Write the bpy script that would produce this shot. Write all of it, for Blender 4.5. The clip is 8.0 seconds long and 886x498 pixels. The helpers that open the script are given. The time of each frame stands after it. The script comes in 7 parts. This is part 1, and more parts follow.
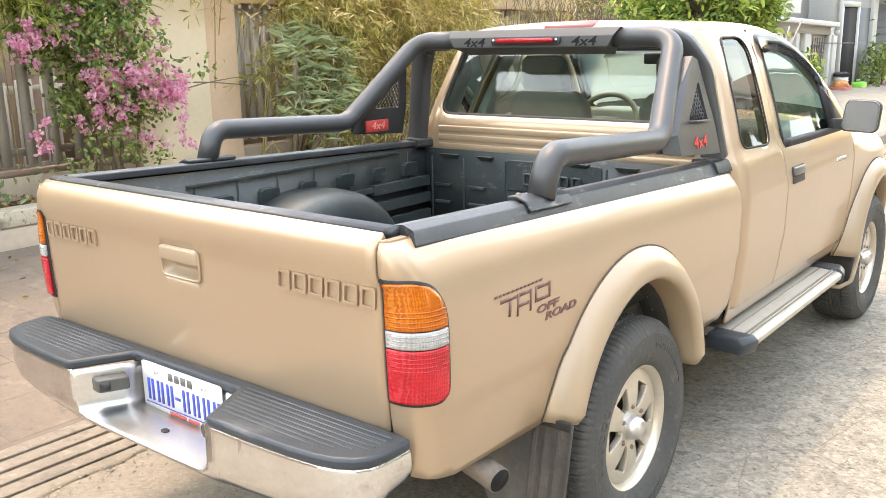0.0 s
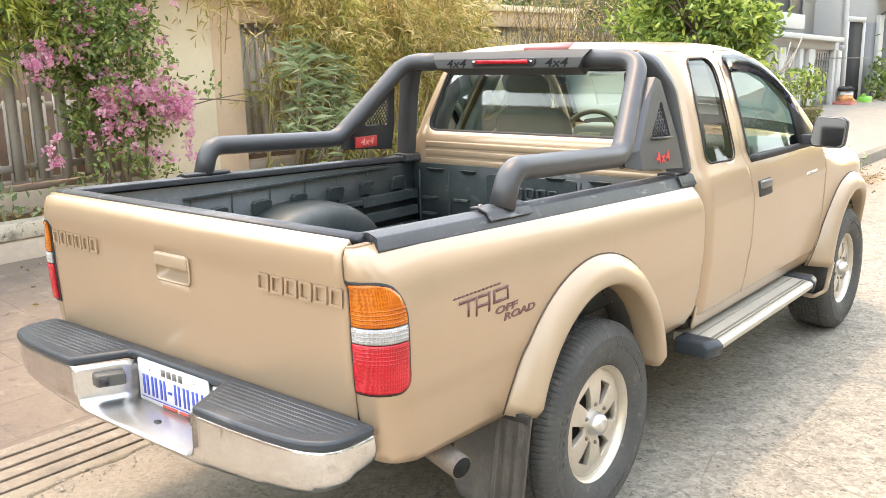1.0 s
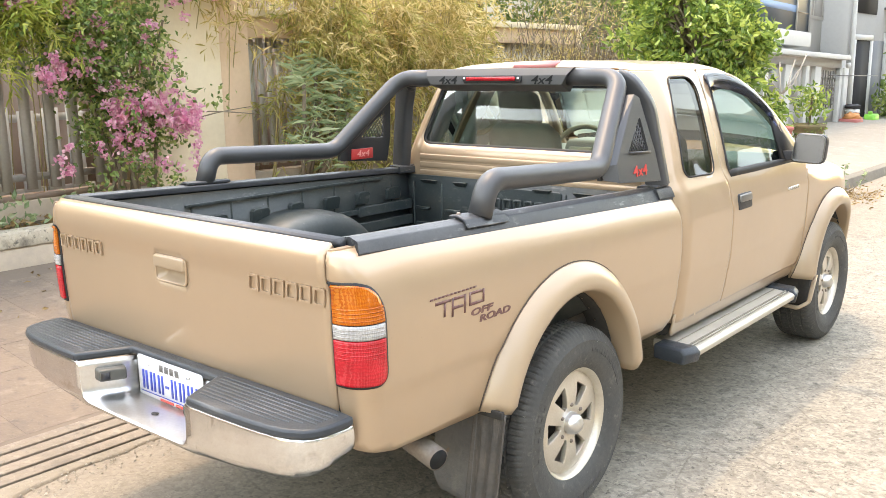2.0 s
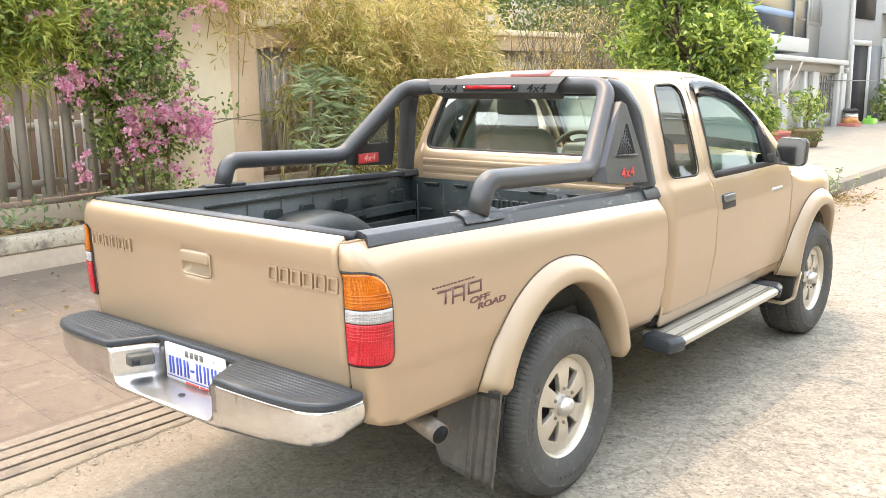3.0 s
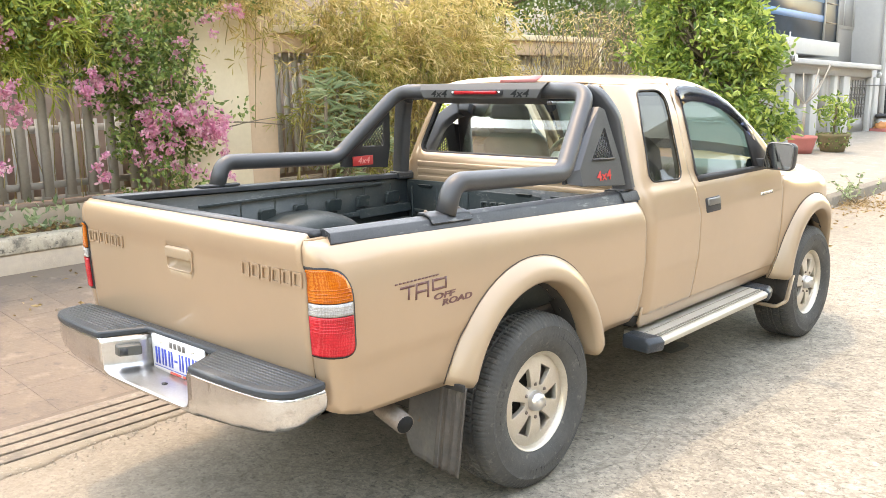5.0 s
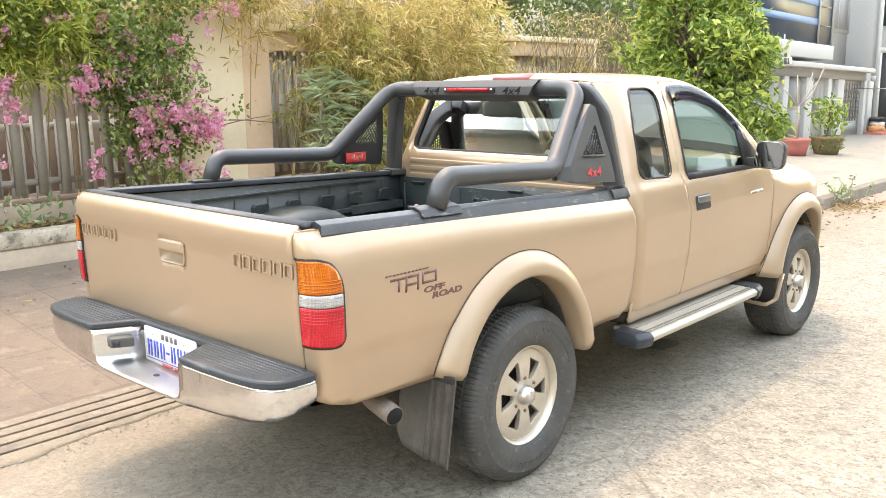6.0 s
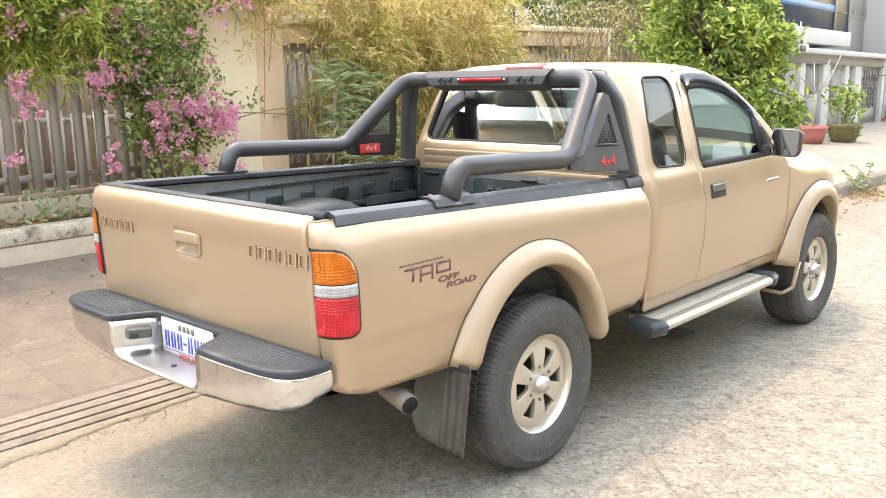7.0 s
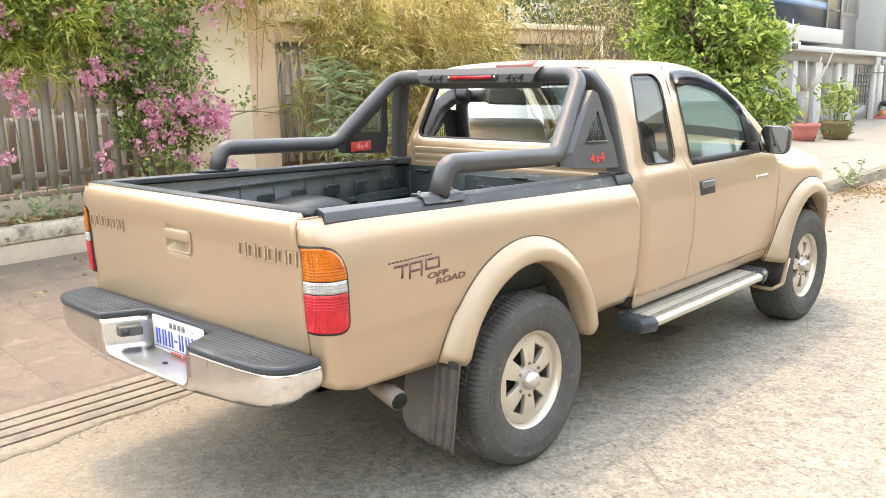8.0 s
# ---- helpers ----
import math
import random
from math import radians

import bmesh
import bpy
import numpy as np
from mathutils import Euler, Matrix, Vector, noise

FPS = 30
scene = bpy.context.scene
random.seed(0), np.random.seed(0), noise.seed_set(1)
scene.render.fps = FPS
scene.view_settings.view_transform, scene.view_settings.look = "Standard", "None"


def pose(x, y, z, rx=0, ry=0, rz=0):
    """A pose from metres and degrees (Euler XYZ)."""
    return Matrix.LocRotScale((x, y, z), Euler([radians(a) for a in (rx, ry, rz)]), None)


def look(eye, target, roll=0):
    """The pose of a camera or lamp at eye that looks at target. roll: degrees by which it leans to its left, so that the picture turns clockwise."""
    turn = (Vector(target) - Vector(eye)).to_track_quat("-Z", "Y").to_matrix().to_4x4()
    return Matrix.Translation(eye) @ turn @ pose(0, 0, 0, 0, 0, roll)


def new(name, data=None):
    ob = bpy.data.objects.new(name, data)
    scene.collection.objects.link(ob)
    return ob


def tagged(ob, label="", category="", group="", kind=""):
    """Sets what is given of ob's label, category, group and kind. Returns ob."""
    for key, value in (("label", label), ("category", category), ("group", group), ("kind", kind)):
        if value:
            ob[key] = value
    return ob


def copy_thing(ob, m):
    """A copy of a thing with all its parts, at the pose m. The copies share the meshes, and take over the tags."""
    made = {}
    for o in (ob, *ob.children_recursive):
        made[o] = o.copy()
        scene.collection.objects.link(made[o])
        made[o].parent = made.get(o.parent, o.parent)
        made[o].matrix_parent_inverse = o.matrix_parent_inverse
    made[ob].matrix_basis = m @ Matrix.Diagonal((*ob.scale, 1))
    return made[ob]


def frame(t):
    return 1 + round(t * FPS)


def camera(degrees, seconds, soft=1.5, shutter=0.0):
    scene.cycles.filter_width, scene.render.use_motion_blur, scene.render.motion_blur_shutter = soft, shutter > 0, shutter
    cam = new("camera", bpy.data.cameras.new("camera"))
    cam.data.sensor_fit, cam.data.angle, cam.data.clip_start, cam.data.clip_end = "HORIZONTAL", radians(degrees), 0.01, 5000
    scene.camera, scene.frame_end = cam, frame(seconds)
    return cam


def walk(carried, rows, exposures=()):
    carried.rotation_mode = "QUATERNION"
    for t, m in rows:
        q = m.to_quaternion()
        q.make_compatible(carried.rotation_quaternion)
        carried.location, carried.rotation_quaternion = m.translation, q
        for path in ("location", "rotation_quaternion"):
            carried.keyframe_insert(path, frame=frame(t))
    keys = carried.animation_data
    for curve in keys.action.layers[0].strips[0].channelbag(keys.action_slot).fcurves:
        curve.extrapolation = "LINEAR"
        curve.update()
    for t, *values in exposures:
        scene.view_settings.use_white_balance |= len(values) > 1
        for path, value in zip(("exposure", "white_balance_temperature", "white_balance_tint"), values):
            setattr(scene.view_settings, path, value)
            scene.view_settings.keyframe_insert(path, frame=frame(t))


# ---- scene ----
cam = camera(53.5, 8.0, soft=0.8)
PATH = [
    (0, (2.067, -2.572, 1.683), (0.847, -1.057, 1.22), -1.2),
    (0.5, (2.185, -2.652, 1.704), (0.963, -1.135, 1.252), -1.1),
    (1, (2.313, -2.664, 1.711), (1.067, -1.16, 1.279), -1.3),
    (2.5, (2.595, -2.836, 1.729), (1.322, -1.344, 1.336), -0.8),
    (3, (2.693, -2.952, 1.737), (1.417, -1.461, 1.349), -1.1),
    (3.5, (2.742, -2.998, 1.743), (1.465, -1.509, 1.356), -1.1),
    (4, (2.792, -2.973, 1.745), (1.506, -1.489, 1.364), -1.3),
    (4.5, (2.899, -2.91, 1.745), (1.585, -1.451, 1.366), -1.2),
    (4.7, (2.936, -2.894, 1.745), (1.599, -1.456, 1.365), -1.1),
    (6, (3.015, -2.908, 1.718), (1.685, -1.462, 1.343), -0.7),
    (6.5, (3.02, -2.915, 1.712), (1.673, -1.486, 1.334), -0.9),
    (7, (3.025, -2.913, 1.712), (1.672, -1.493, 1.319), -1.3),
    (7.5, (3.039, -2.909, 1.709), (1.696, -1.484, 1.303), -1.5),
    (8, (3.055, -2.913, 1.71), (1.711, -1.486, 1.313), -1.4),
]
walk(cam, [(t, look(eye, target, roll)) for t, eye, target, roll in PATH], [(0, 3.175, 10600, 15), (8, 3.175, 10600, 15)])

# ---- light ----
SUN_WAY = Vector((-0.28, 0.05, 1.0)).normalized()
world = bpy.data.worlds.new("world")
scene.world = world
world.use_nodes = True
_wn = world.node_tree.nodes
_sky = _wn.new("ShaderNodeTexSky")
_sky.sky_type = "NISHITA"
_sky.sun_disc = False
_sky.sun_elevation = math.asin(SUN_WAY.z)
_sky.sun_rotation = math.atan2(SUN_WAY.x, SUN_WAY.y)
_sky.air_density, _sky.dust_density, _sky.ozone_density = 1.4, 0.8, 1.0
_wn["Background"].inputs["Strength"].default_value = 0.15
world.node_tree.links.new(_sky.outputs[0], _wn["Background"].inputs["Color"])
_sun = bpy.data.lights.new("sun", "SUN")
_sun.energy, _sun.angle, _sun.color = 0.178, radians(0.5), (1.0, 0.93, 0.82)
sun = new("sun", _sun)
sun.matrix_world = look(SUN_WAY * 60, (0, 0, 0))

# ---- materials ----
def mat(name, colour, rough=0.6, metal=0.0, dark=None, scale=6.0, fine=60.0, mix=0.5, bump=0.0, bump_scale=80.0, coat=0.0, island=0.0, spec=0.5):
    """A surface with a base colour, stained towards a second one at two scales, and a fine relief."""
    m = bpy.data.materials.new(name)
    m.use_nodes = True
    nt = m.node_tree
    b = nt.nodes["Principled BSDF"]
    b.inputs["Roughness"].default_value = rough
    b.inputs["Metallic"].default_value = metal
    b.inputs["Coat Weight"].default_value = coat
    b.inputs["Coat Roughness"].default_value = 0.04
    b.inputs["Specular IOR Level"].default_value = spec
    dark = dark or tuple(c * 0.78 for c in colour)
    tc = nt.nodes.new("ShaderNodeTexCoord")
    big = nt.nodes.new("ShaderNodeTexNoise")
    big.inputs["Scale"].default_value = scale
    big.inputs["Detail"].default_value = 5
    small = nt.nodes.new("ShaderNodeTexNoise")
    small.inputs["Scale"].default_value = fine
    small.inputs["Detail"].default_value = 4
    nt.links.new(tc.outputs["Object"], big.inputs["Vector"])
    nt.links.new(tc.outputs["Object"], small.inputs["Vector"])
    ramp = nt.nodes.new("ShaderNodeMapRange")
    ramp.inputs["From Min"].default_value, ramp.inputs["From Max"].default_value = 0.35, 0.68
    add = nt.nodes.new("ShaderNodeMath")
    add.operation = "MULTIPLY_ADD"
    add.inputs[1].default_value, add.inputs[2].default_value = 0.4, 0.0
    nt.links.new(small.outputs[0], add.inputs[0])
    add2 = nt.nodes.new("ShaderNodeMath")
    add2.operation = "MULTIPLY_ADD"
    add2.inputs[1].default_value = 0.6
    nt.links.new(big.outputs[0], add2.inputs[0])
    nt.links.new(add.outputs[0], add2.inputs[2])
    nt.links.new(add2.outputs[0], ramp.inputs["Value"])
    fac = nt.nodes.new("ShaderNodeMath")
    fac.operation = "MULTIPLY"
    fac.inputs[1].default_value = mix
    nt.links.new(ramp.outputs[0], fac.inputs[0])
    cm = nt.nodes.new("ShaderNodeMix")
    cm.data_type = "RGBA"
    cm.inputs["A"].default_value = (*colour, 1)
    cm.inputs["B"].default_value = (*dark, 1)
    nt.links.new(fac.outputs[0], cm.inputs["Factor"])
    last = cm.outputs["Result"]
    if island:
        geo = nt.nodes.new("ShaderNodeNewGeometry")
        info = nt.nodes.new("ShaderNodeObjectInfo")
        rnd = nt.nodes.new("ShaderNodeMath")
        rnd.operation = "ADD"
        nt.links.new(geo.outputs["Random Per Island"], rnd.inputs[0])
        nt.links.new(info.outputs["Random"], rnd.inputs[1])
        mr = nt.nodes.new("ShaderNodeMapRange")
        mr.inputs["From Max"].default_value = 2.0
        mr.inputs["To Min"].default_value, mr.inputs["To Max"].default_value = 1 - island, 1 + island
        nt.links.new(rnd.outputs[0], mr.inputs["Value"])
        hsv = nt.nodes.new("ShaderNodeHueSaturation")
        nt.links.new(mr.outputs[0], hsv.inputs["Value"])
        nt.links.new(last, hsv.inputs["Color"])
        last = hsv.outputs[0]
    nt.links.new(last, b.inputs["Base Color"])
    if bump:
        n3 = nt.nodes.new("ShaderNodeTexNoise")
        n3.inputs["Scale"].default_value = bump_scale
        n3.inputs["Detail"].default_value = 6
        nt.links.new(tc.outputs["Object"], n3.inputs["Vector"])
        bp = nt.nodes.new("ShaderNodeBump")
        bp.inputs["Strength"].default_value = bump
        bp.inputs["Distance"].default_value = 0.01
        nt.links.new(n3.outputs[0], bp.inputs["Height"])
        nt.links.new(bp.outputs[0], b.inputs["Normal"])
    return m


def leaf_mat(name, a, b, c, through_light=0.35, rough=0.45):
    """Leaves: three tints by leaf, a satin face, and light passing through."""
    m = bpy.data.materials.new(name)
    m.use_nodes = True
    nt = m.node_tree
    p = nt.nodes["Principled BSDF"]
    p.inputs["Roughness"].default_value = rough
    geo = nt.nodes.new("ShaderNodeNewGeometry")
    ramp = nt.nodes.new("ShaderNodeValToRGB")
    ramp.color_ramp.elements[0].color = (*a, 1)
    ramp.color_ramp.elements[1].color = (*c, 1)
    ramp.color_ramp.elements.new(0.5).color = (*b, 1)
    nt.links.new(geo.outputs["Random Per Island"], ramp.inputs["Fac"])
    nt.links.new(ramp.outputs[0], p.inputs["Base Color"])
    tr = nt.nodes.new("ShaderNodeBsdfTranslucent")
    nt.links.new(ramp.outputs[0], tr.inputs["Color"])
    mx = nt.nodes.new("ShaderNodeMixShader")
    mx.inputs[0].default_value = through_light
    nt.links.new(p.outputs[0], mx.inputs[1])
    nt.links.new(tr.outputs[0], mx.inputs[2])
    nt.links.new(mx.outputs[0], nt.nodes["Material Output"].inputs["Surface"])
    return m


def glass_mat(name, tint, rough=0.0, gloss=0.08):
    """Thin sheet glass: mostly clear with a tint, more gloss at a slant."""
    m = bpy.data.materials.new(name)
    m.use_nodes = True
    nt = m.node_tree
    nt.nodes.remove(nt.nodes["Principled BSDF"])
    t = nt.nodes.new("ShaderNodeBsdfTransparent")
    t.inputs["Color"].default_value = (*tint, 1)
    g = nt.nodes.new("ShaderNodeBsdfGlossy")
    g.inputs["Roughness"].default_value = rough
    fr = nt.nodes.new("ShaderNodeFresnel")
    fr.inputs["IOR"].default_value = 1.5
    add = nt.nodes.new("ShaderNodeMath")
    add.operation = "ADD"
    add.inputs[1].default_value = gloss
    nt.links.new(fr.outputs[0], add.inputs[0])
    mx = nt.nodes.new("ShaderNodeMixShader")
    nt.links.new(add.outputs[0], mx.inputs[0])
    nt.links.new(t.outputs[0], mx.inputs[1])
    nt.links.new(g.outputs[0], mx.inputs[2])
    nt.links.new(mx.outputs[0], nt.nodes["Material Output"].inputs["Surface"])
    return m


def lens_mat(name, colour, dark, light):
    """A moulded lamp lens: fine ribs and squares under a glossy cover, with paler patches of reflector."""
    m = mat(name, colour, 0.25, 0.0, dark=dark, scale=14, fine=60, mix=0.8, coat=0.5)
    nt = m.node_tree
    b = nt.nodes["Principled BSDF"]
    b.inputs["Specular IOR Level"].default_value = 0.2
    src = b.inputs["Base Color"].links[0].from_socket
    tc = nt.nodes["Texture Coordinate"]
    for axis, freq, col, k in (("Z", 30.0, dark, 0.7), ("Y", 55.0, light, 0.3)):
        w = nt.nodes.new("ShaderNodeTexWave")
        w.bands_direction = axis
        w.inputs["Scale"].default_value, w.inputs["Distortion"].default_value, w.inputs["Detail"].default_value, w.inputs["Detail Scale"].default_value = freq, 5.0, 2.0, 2.0
        nt.links.new(tc.outputs["Object"], w.inputs["Vector"])
        n = nt.nodes.new("ShaderNodeTexNoise")
        n.inputs["Scale"].default_value = 22 if axis == "Z" else 15
        nt.links.new(tc.outputs["Object"], n.inputs["Vector"])
        p = nt.nodes.new("ShaderNodeMath")
        p.operation = "MULTIPLY"
        nt.links.new(w.outputs["Fac"], p.inputs[0])
        nt.links.new(n.outputs[0], p.inputs[1])
        r = nt.nodes.new("ShaderNodeMapRange")
        r.inputs["From Min"].default_value, r.inputs["From Max"].default_value, r.inputs["To Max"].default_value = 0.2, 0.6, k
        nt.links.new(p.outputs[0], r.inputs["Value"])
        x = nt.nodes.new("ShaderNodeMix")
        x.data_type = "RGBA"
        x.inputs["B"].default_value = (*col, 1)
        nt.links.new(r.outputs[0], x.inputs["Factor"])
        nt.links.new(src, x.inputs["A"])
        src = x.outputs["Result"]
    nt.links.new(src, b.inputs["Base Color"])
    return m


def road_mat():
    """Old concrete: big worn patches, blotches, dark pits and pale grit."""
    m = mat("worn_concrete_road", (0.292, 0.255, 0.202), 0.88, dark=(0.240, 0.208, 0.165), scale=0.9, fine=30, mix=0.9, bump=0.5, bump_scale=60)
    m.node_tree.nodes["Bump"].inputs["Distance"].default_value = 0.006
    nt = m.node_tree
    b = nt.nodes["Principled BSDF"]
    src = b.inputs["Base Color"].links[0].from_socket
    tc = nt.nodes["Texture Coordinate"]
    for scale, lo, hi, col, k in ((2.2, 0.50, 0.66, (0.225, 0.196, 0.155), 0.5), (3.6, 0.55, 0.59, (0.205, 0.182, 0.148), 0.55), (7.0, 0.57, 0.62, (0.200, 0.176, 0.142), 0.5), (16.0, 0.58, 0.61, (0.160, 0.141, 0.114), 0.7), (34.0, 0.60, 0.63, (0.10, 0.088, 0.072), 0.8), (11.0, 0.56, 0.64, (0.35, 0.310, 0.250), 0.3), (45.0, 0.59, 0.66, (0.40, 0.352, 0.285), 0.35), (110.0, 0.59, 0.66, (0.40, 0.352, 0.285), 0.45), (140.0, 0.62, 0.66, (0.09, 0.08, 0.065), 0.6)):
        n = nt.nodes.new("ShaderNodeTexNoise")
        n.inputs["Scale"].default_value, n.inputs["Detail"].default_value, n.inputs["Roughness"].default_value = scale, 6, 0.62
        nt.links.new(tc.outputs["Object"], n.inputs["Vector"])
        r = nt.nodes.new("ShaderNodeMapRange")
        r.inputs["From Min"].default_value, r.inputs["From Max"].default_value, r.inputs["To Max"].default_value = lo, hi, k
        nt.links.new(n.outputs[0], r.inputs["Value"])
        x = nt.nodes.new("ShaderNodeMix")
        x.data_type = "RGBA"
        x.inputs["B"].default_value = (*col, 1)
        nt.links.new(r.outputs[0], x.inputs["Factor"])
        nt.links.new(src, x.inputs["A"])
        src = x.outputs["Result"]
    # scaled-off flakes with sharp edges, and a few hairline cracks
    warp = nt.nodes.new("ShaderNodeTexNoise")
    warp.inputs["Scale"].default_value, warp.inputs["Detail"].default_value = 7.0, 5
    nt.links.new(tc.outputs["Object"], warp.inputs["Vector"])
    bent = nt.nodes.new("ShaderNodeMix")
    bent.data_type = "VECTOR"
    bent.inputs["Factor"].default_value = 0.05
    nt.links.new(tc.outputs["Object"], bent.inputs["A"])
    nt.links.new(warp.outputs["Color"], bent.inputs["B"])
    for scale, amount in ((11.0, 0.06), (30.0, 0.13), (75.0, 0.20)):
        cell = nt.nodes.new("ShaderNodeTexVoronoi")
        cell.inputs["Scale"].default_value = scale
        nt.links.new(bent.outputs["Result"], cell.inputs["Vector"])
        one = nt.nodes.new("ShaderNodeSeparateColor")
        nt.links.new(cell.outputs["Color"], one.inputs[0])
        val = nt.nodes.new("ShaderNodeMapRange")
        val.inputs["To Min"].default_value, val.inputs["To Max"].default_value = 1 - amount, 1 + amount
        nt.links.new(one.outputs[0], val.inputs["Value"])
        hs = nt.nodes.new("ShaderNodeHueSaturation")
        nt.links.new(val.outputs[0], hs.inputs["Value"])
        nt.links.new(src, hs.inputs["Color"])
        src = hs.outputs[0]
    crack = nt.nodes.new("ShaderNodeTexVoronoi")
    crack.feature = "DISTANCE_TO_EDGE"
    crack.inputs["Scale"].default_value = 0.9
    nt.links.new(bent.outputs["Result"], crack.inputs["Vector"])
    thin = nt.nodes.new("ShaderNodeMapRange")
    thin.inputs["From Max"].default_value, thin.inputs["To Min"].default_value, thin.inputs["To Max"].default_value = 0.006, 0.45, 0.0
    nt.links.new(crack.outputs["Distance"], thin.inputs["Value"])
    x = nt.nodes.new("ShaderNodeMix")
    x.data_type = "RGBA"
    x.inputs["B"].default_value = (0.09, 0.078, 0.062, 1)
    nt.links.new(thin.outputs[0], x.inputs["Factor"])
    nt.links.new(src, x.inputs["A"])
    src = x.outputs["Result"]
    # brown dust gathered along the gutter
    sep = nt.nodes.new("ShaderNodeSeparateXYZ")
    nt.links.new(tc.outputs["Object"], sep.inputs[0])
    n = nt.nodes.new("ShaderNodeTexNoise")
    n.inputs["Scale"].default_value, n.inputs["Detail"].default_value = 1.6, 5
    nt.links.new(tc.outputs["Object"], n.inputs["Vector"])
    wob = nt.nodes.new("ShaderNodeMath")
    wob.operation = "MULTIPLY_ADD"
    wob.inputs[1].default_value = 1.8
    nt.links.new(n.outputs[0], wob.inputs[0])
    nt.links.new(sep.outputs["X"], wob.inputs[2])
    r = nt.nodes.new("ShaderNodeMapRange")
    r.inputs["From Min"].default_value, r.inputs["From Max"].default_value, r.inputs["To Min"].default_value, r.inputs["To Max"].default_value = -0.1, 1.5, 0.65, 0.0
    nt.links.new(wob.outputs[0], r.inputs["Value"])
    x = nt.nodes.new("ShaderNodeMix")
    x.data_type = "RGBA"
    x.inputs["B"].default_value = (0.235, 0.185, 0.135, 1)
    nt.links.new(r.outputs[0], x.inputs["Factor"])
    nt.links.new(src, x.inputs["A"])
    nt.links.new(x.outputs["Result"], b.inputs["Base Color"])
    return m


def scuffed(m, layers):
    """Adds scuffs, dust and scratches: (scale, stretch, from, to, colour, amount) for each layer."""
    nt = m.node_tree
    b = nt.nodes["Principled BSDF"]
    src = b.inputs["Base Color"].links[0].from_socket
    tc = nt.nodes["Texture Coordinate"]
    for scale, stretch, lo, hi, col, k in layers:
        mp = nt.nodes.new("ShaderNodeMapping")
        mp.inputs["Scale"].default_value = stretch
        nt.links.new(tc.outputs["Object"], mp.inputs["Vector"])
        n = nt.nodes.new("ShaderNodeTexNoise")
        n.inputs["Scale"].default_value, n.inputs["Detail"].default_value, n.inputs["Roughness"].default_value = scale, 7, 0.65
        nt.links.new(mp.outputs[0], n.inputs["Vector"])
        r = nt.nodes.new("ShaderNodeMapRange")
        r.inputs["From Min"].default_value, r.inputs["From Max"].default_value, r.inputs["To Max"].default_value = lo, hi, k
        nt.links.new(n.outputs[0], r.inputs["Value"])
        x = nt.nodes.new("ShaderNodeMix")
        x.data_type = "RGBA"
        x.inputs["B"].default_value = (*col, 1)
        nt.links.new(r.outputs[0], x.inputs["Factor"])
        nt.links.new(src, x.inputs["A"])
        src = x.outputs["Result"]
    nt.links.new(src, b.inputs["Base Color"])
    return m


def blotched(name, colour, dark, scale, stain, pale, k=0.6):
    """Weathered concrete or plaster: broad tone shifts, dark stains, fine pits and pale scuffs."""
    m = mat(name, colour, 0.85, dark=dark, scale=scale, fine=scale * 9, mix=0.85, bump=0.5, bump_scale=45)
    nt = m.node_tree
    b = nt.nodes["Principled BSDF"]
    src = b.inputs["Base Color"].links[0].from_socket
    geo = nt.nodes.new("ShaderNodeNewGeometry")
    for s, lo, hi, col, f in ((scale * 1.8, 0.54, 0.66, stain, k), (scale * 7, 0.58, 0.66, stain, k), (30.0, 0.60, 0.68, stain, k * 0.9), (scale * 5, 0.56, 0.70, pale, 0.55), (55.0, 0.60, 0.70, pale, 0.5)):
        n = nt.nodes.new("ShaderNodeTexNoise")
        n.inputs["Scale"].default_value, n.inputs["Detail"].default_value, n.inputs["Roughness"].default_value = s, 6, 0.62
        nt.links.new(geo.outputs["Position"], n.inputs["Vector"])
        r = nt.nodes.new("ShaderNodeMapRange")
        r.inputs["From Min"].default_value, r.inputs["From Max"].default_value, r.inputs["To Max"].default_value = lo, hi, f
        nt.links.new(n.outputs[0], r.inputs["Value"])
        x = nt.nodes.new("ShaderNodeMix")
        x.data_type = "RGBA"
        x.inputs["B"].default_value = (*col, 1)
        nt.links.new(r.outputs[0], x.inputs["Factor"])
        nt.links.new(src, x.inputs["A"])
        src = x.outputs["Result"]
    nt.links.new(src, b.inputs["Base Color"])
    return m


HANDLEM = mat("dull_metal_handle", (0.22, 0.215, 0.205), 0.30, 0.6, scale=20, fine=200)
PAINT = mat("champagne_paint", (0.462, 0.322, 0.214), 0.32, 0.34, dark=(0.422, 0.292, 0.194), scale=2.0, fine=400, mix=0.4, bump=0.20, bump_scale=2.4, coat=0.6)
FLARE = mat("flare_paint", (0.41, 0.295, 0.198), 0.38, 0.15, scale=3, fine=300, mix=0.15, coat=0.35)
BLACK = mat("black_plastic", (0.022, 0.023, 0.026), 0.5, 0.0, dark=(0.05, 0.05, 0.055), scale=9, fine=160, mix=0.5, bump=0.12, bump_scale=500)
CAPM = mat("rail_cap_plastic", (0.026, 0.029, 0.033), 0.42, 0.0, dark=(0.065, 0.067, 0.072), scale=7, fine=120, mix=0.6, bump=0.12, bump_scale=350)
LINER = mat("bedliner_plastic", (0.024, 0.035, 0.036), 0.42, 0.0, dark=(0.062, 0.070, 0.070), scale=5, fine=70, mix=0.6, bump=0.15, bump_scale=220)
BARM = mat("satin_black_steel", (0.062, 0.063, 0.066), 0.42, 0.30, dark=(0.09, 0.09, 0.094), scale=6, fine=250, mix=0.4, bump=0.06, bump_scale=700)
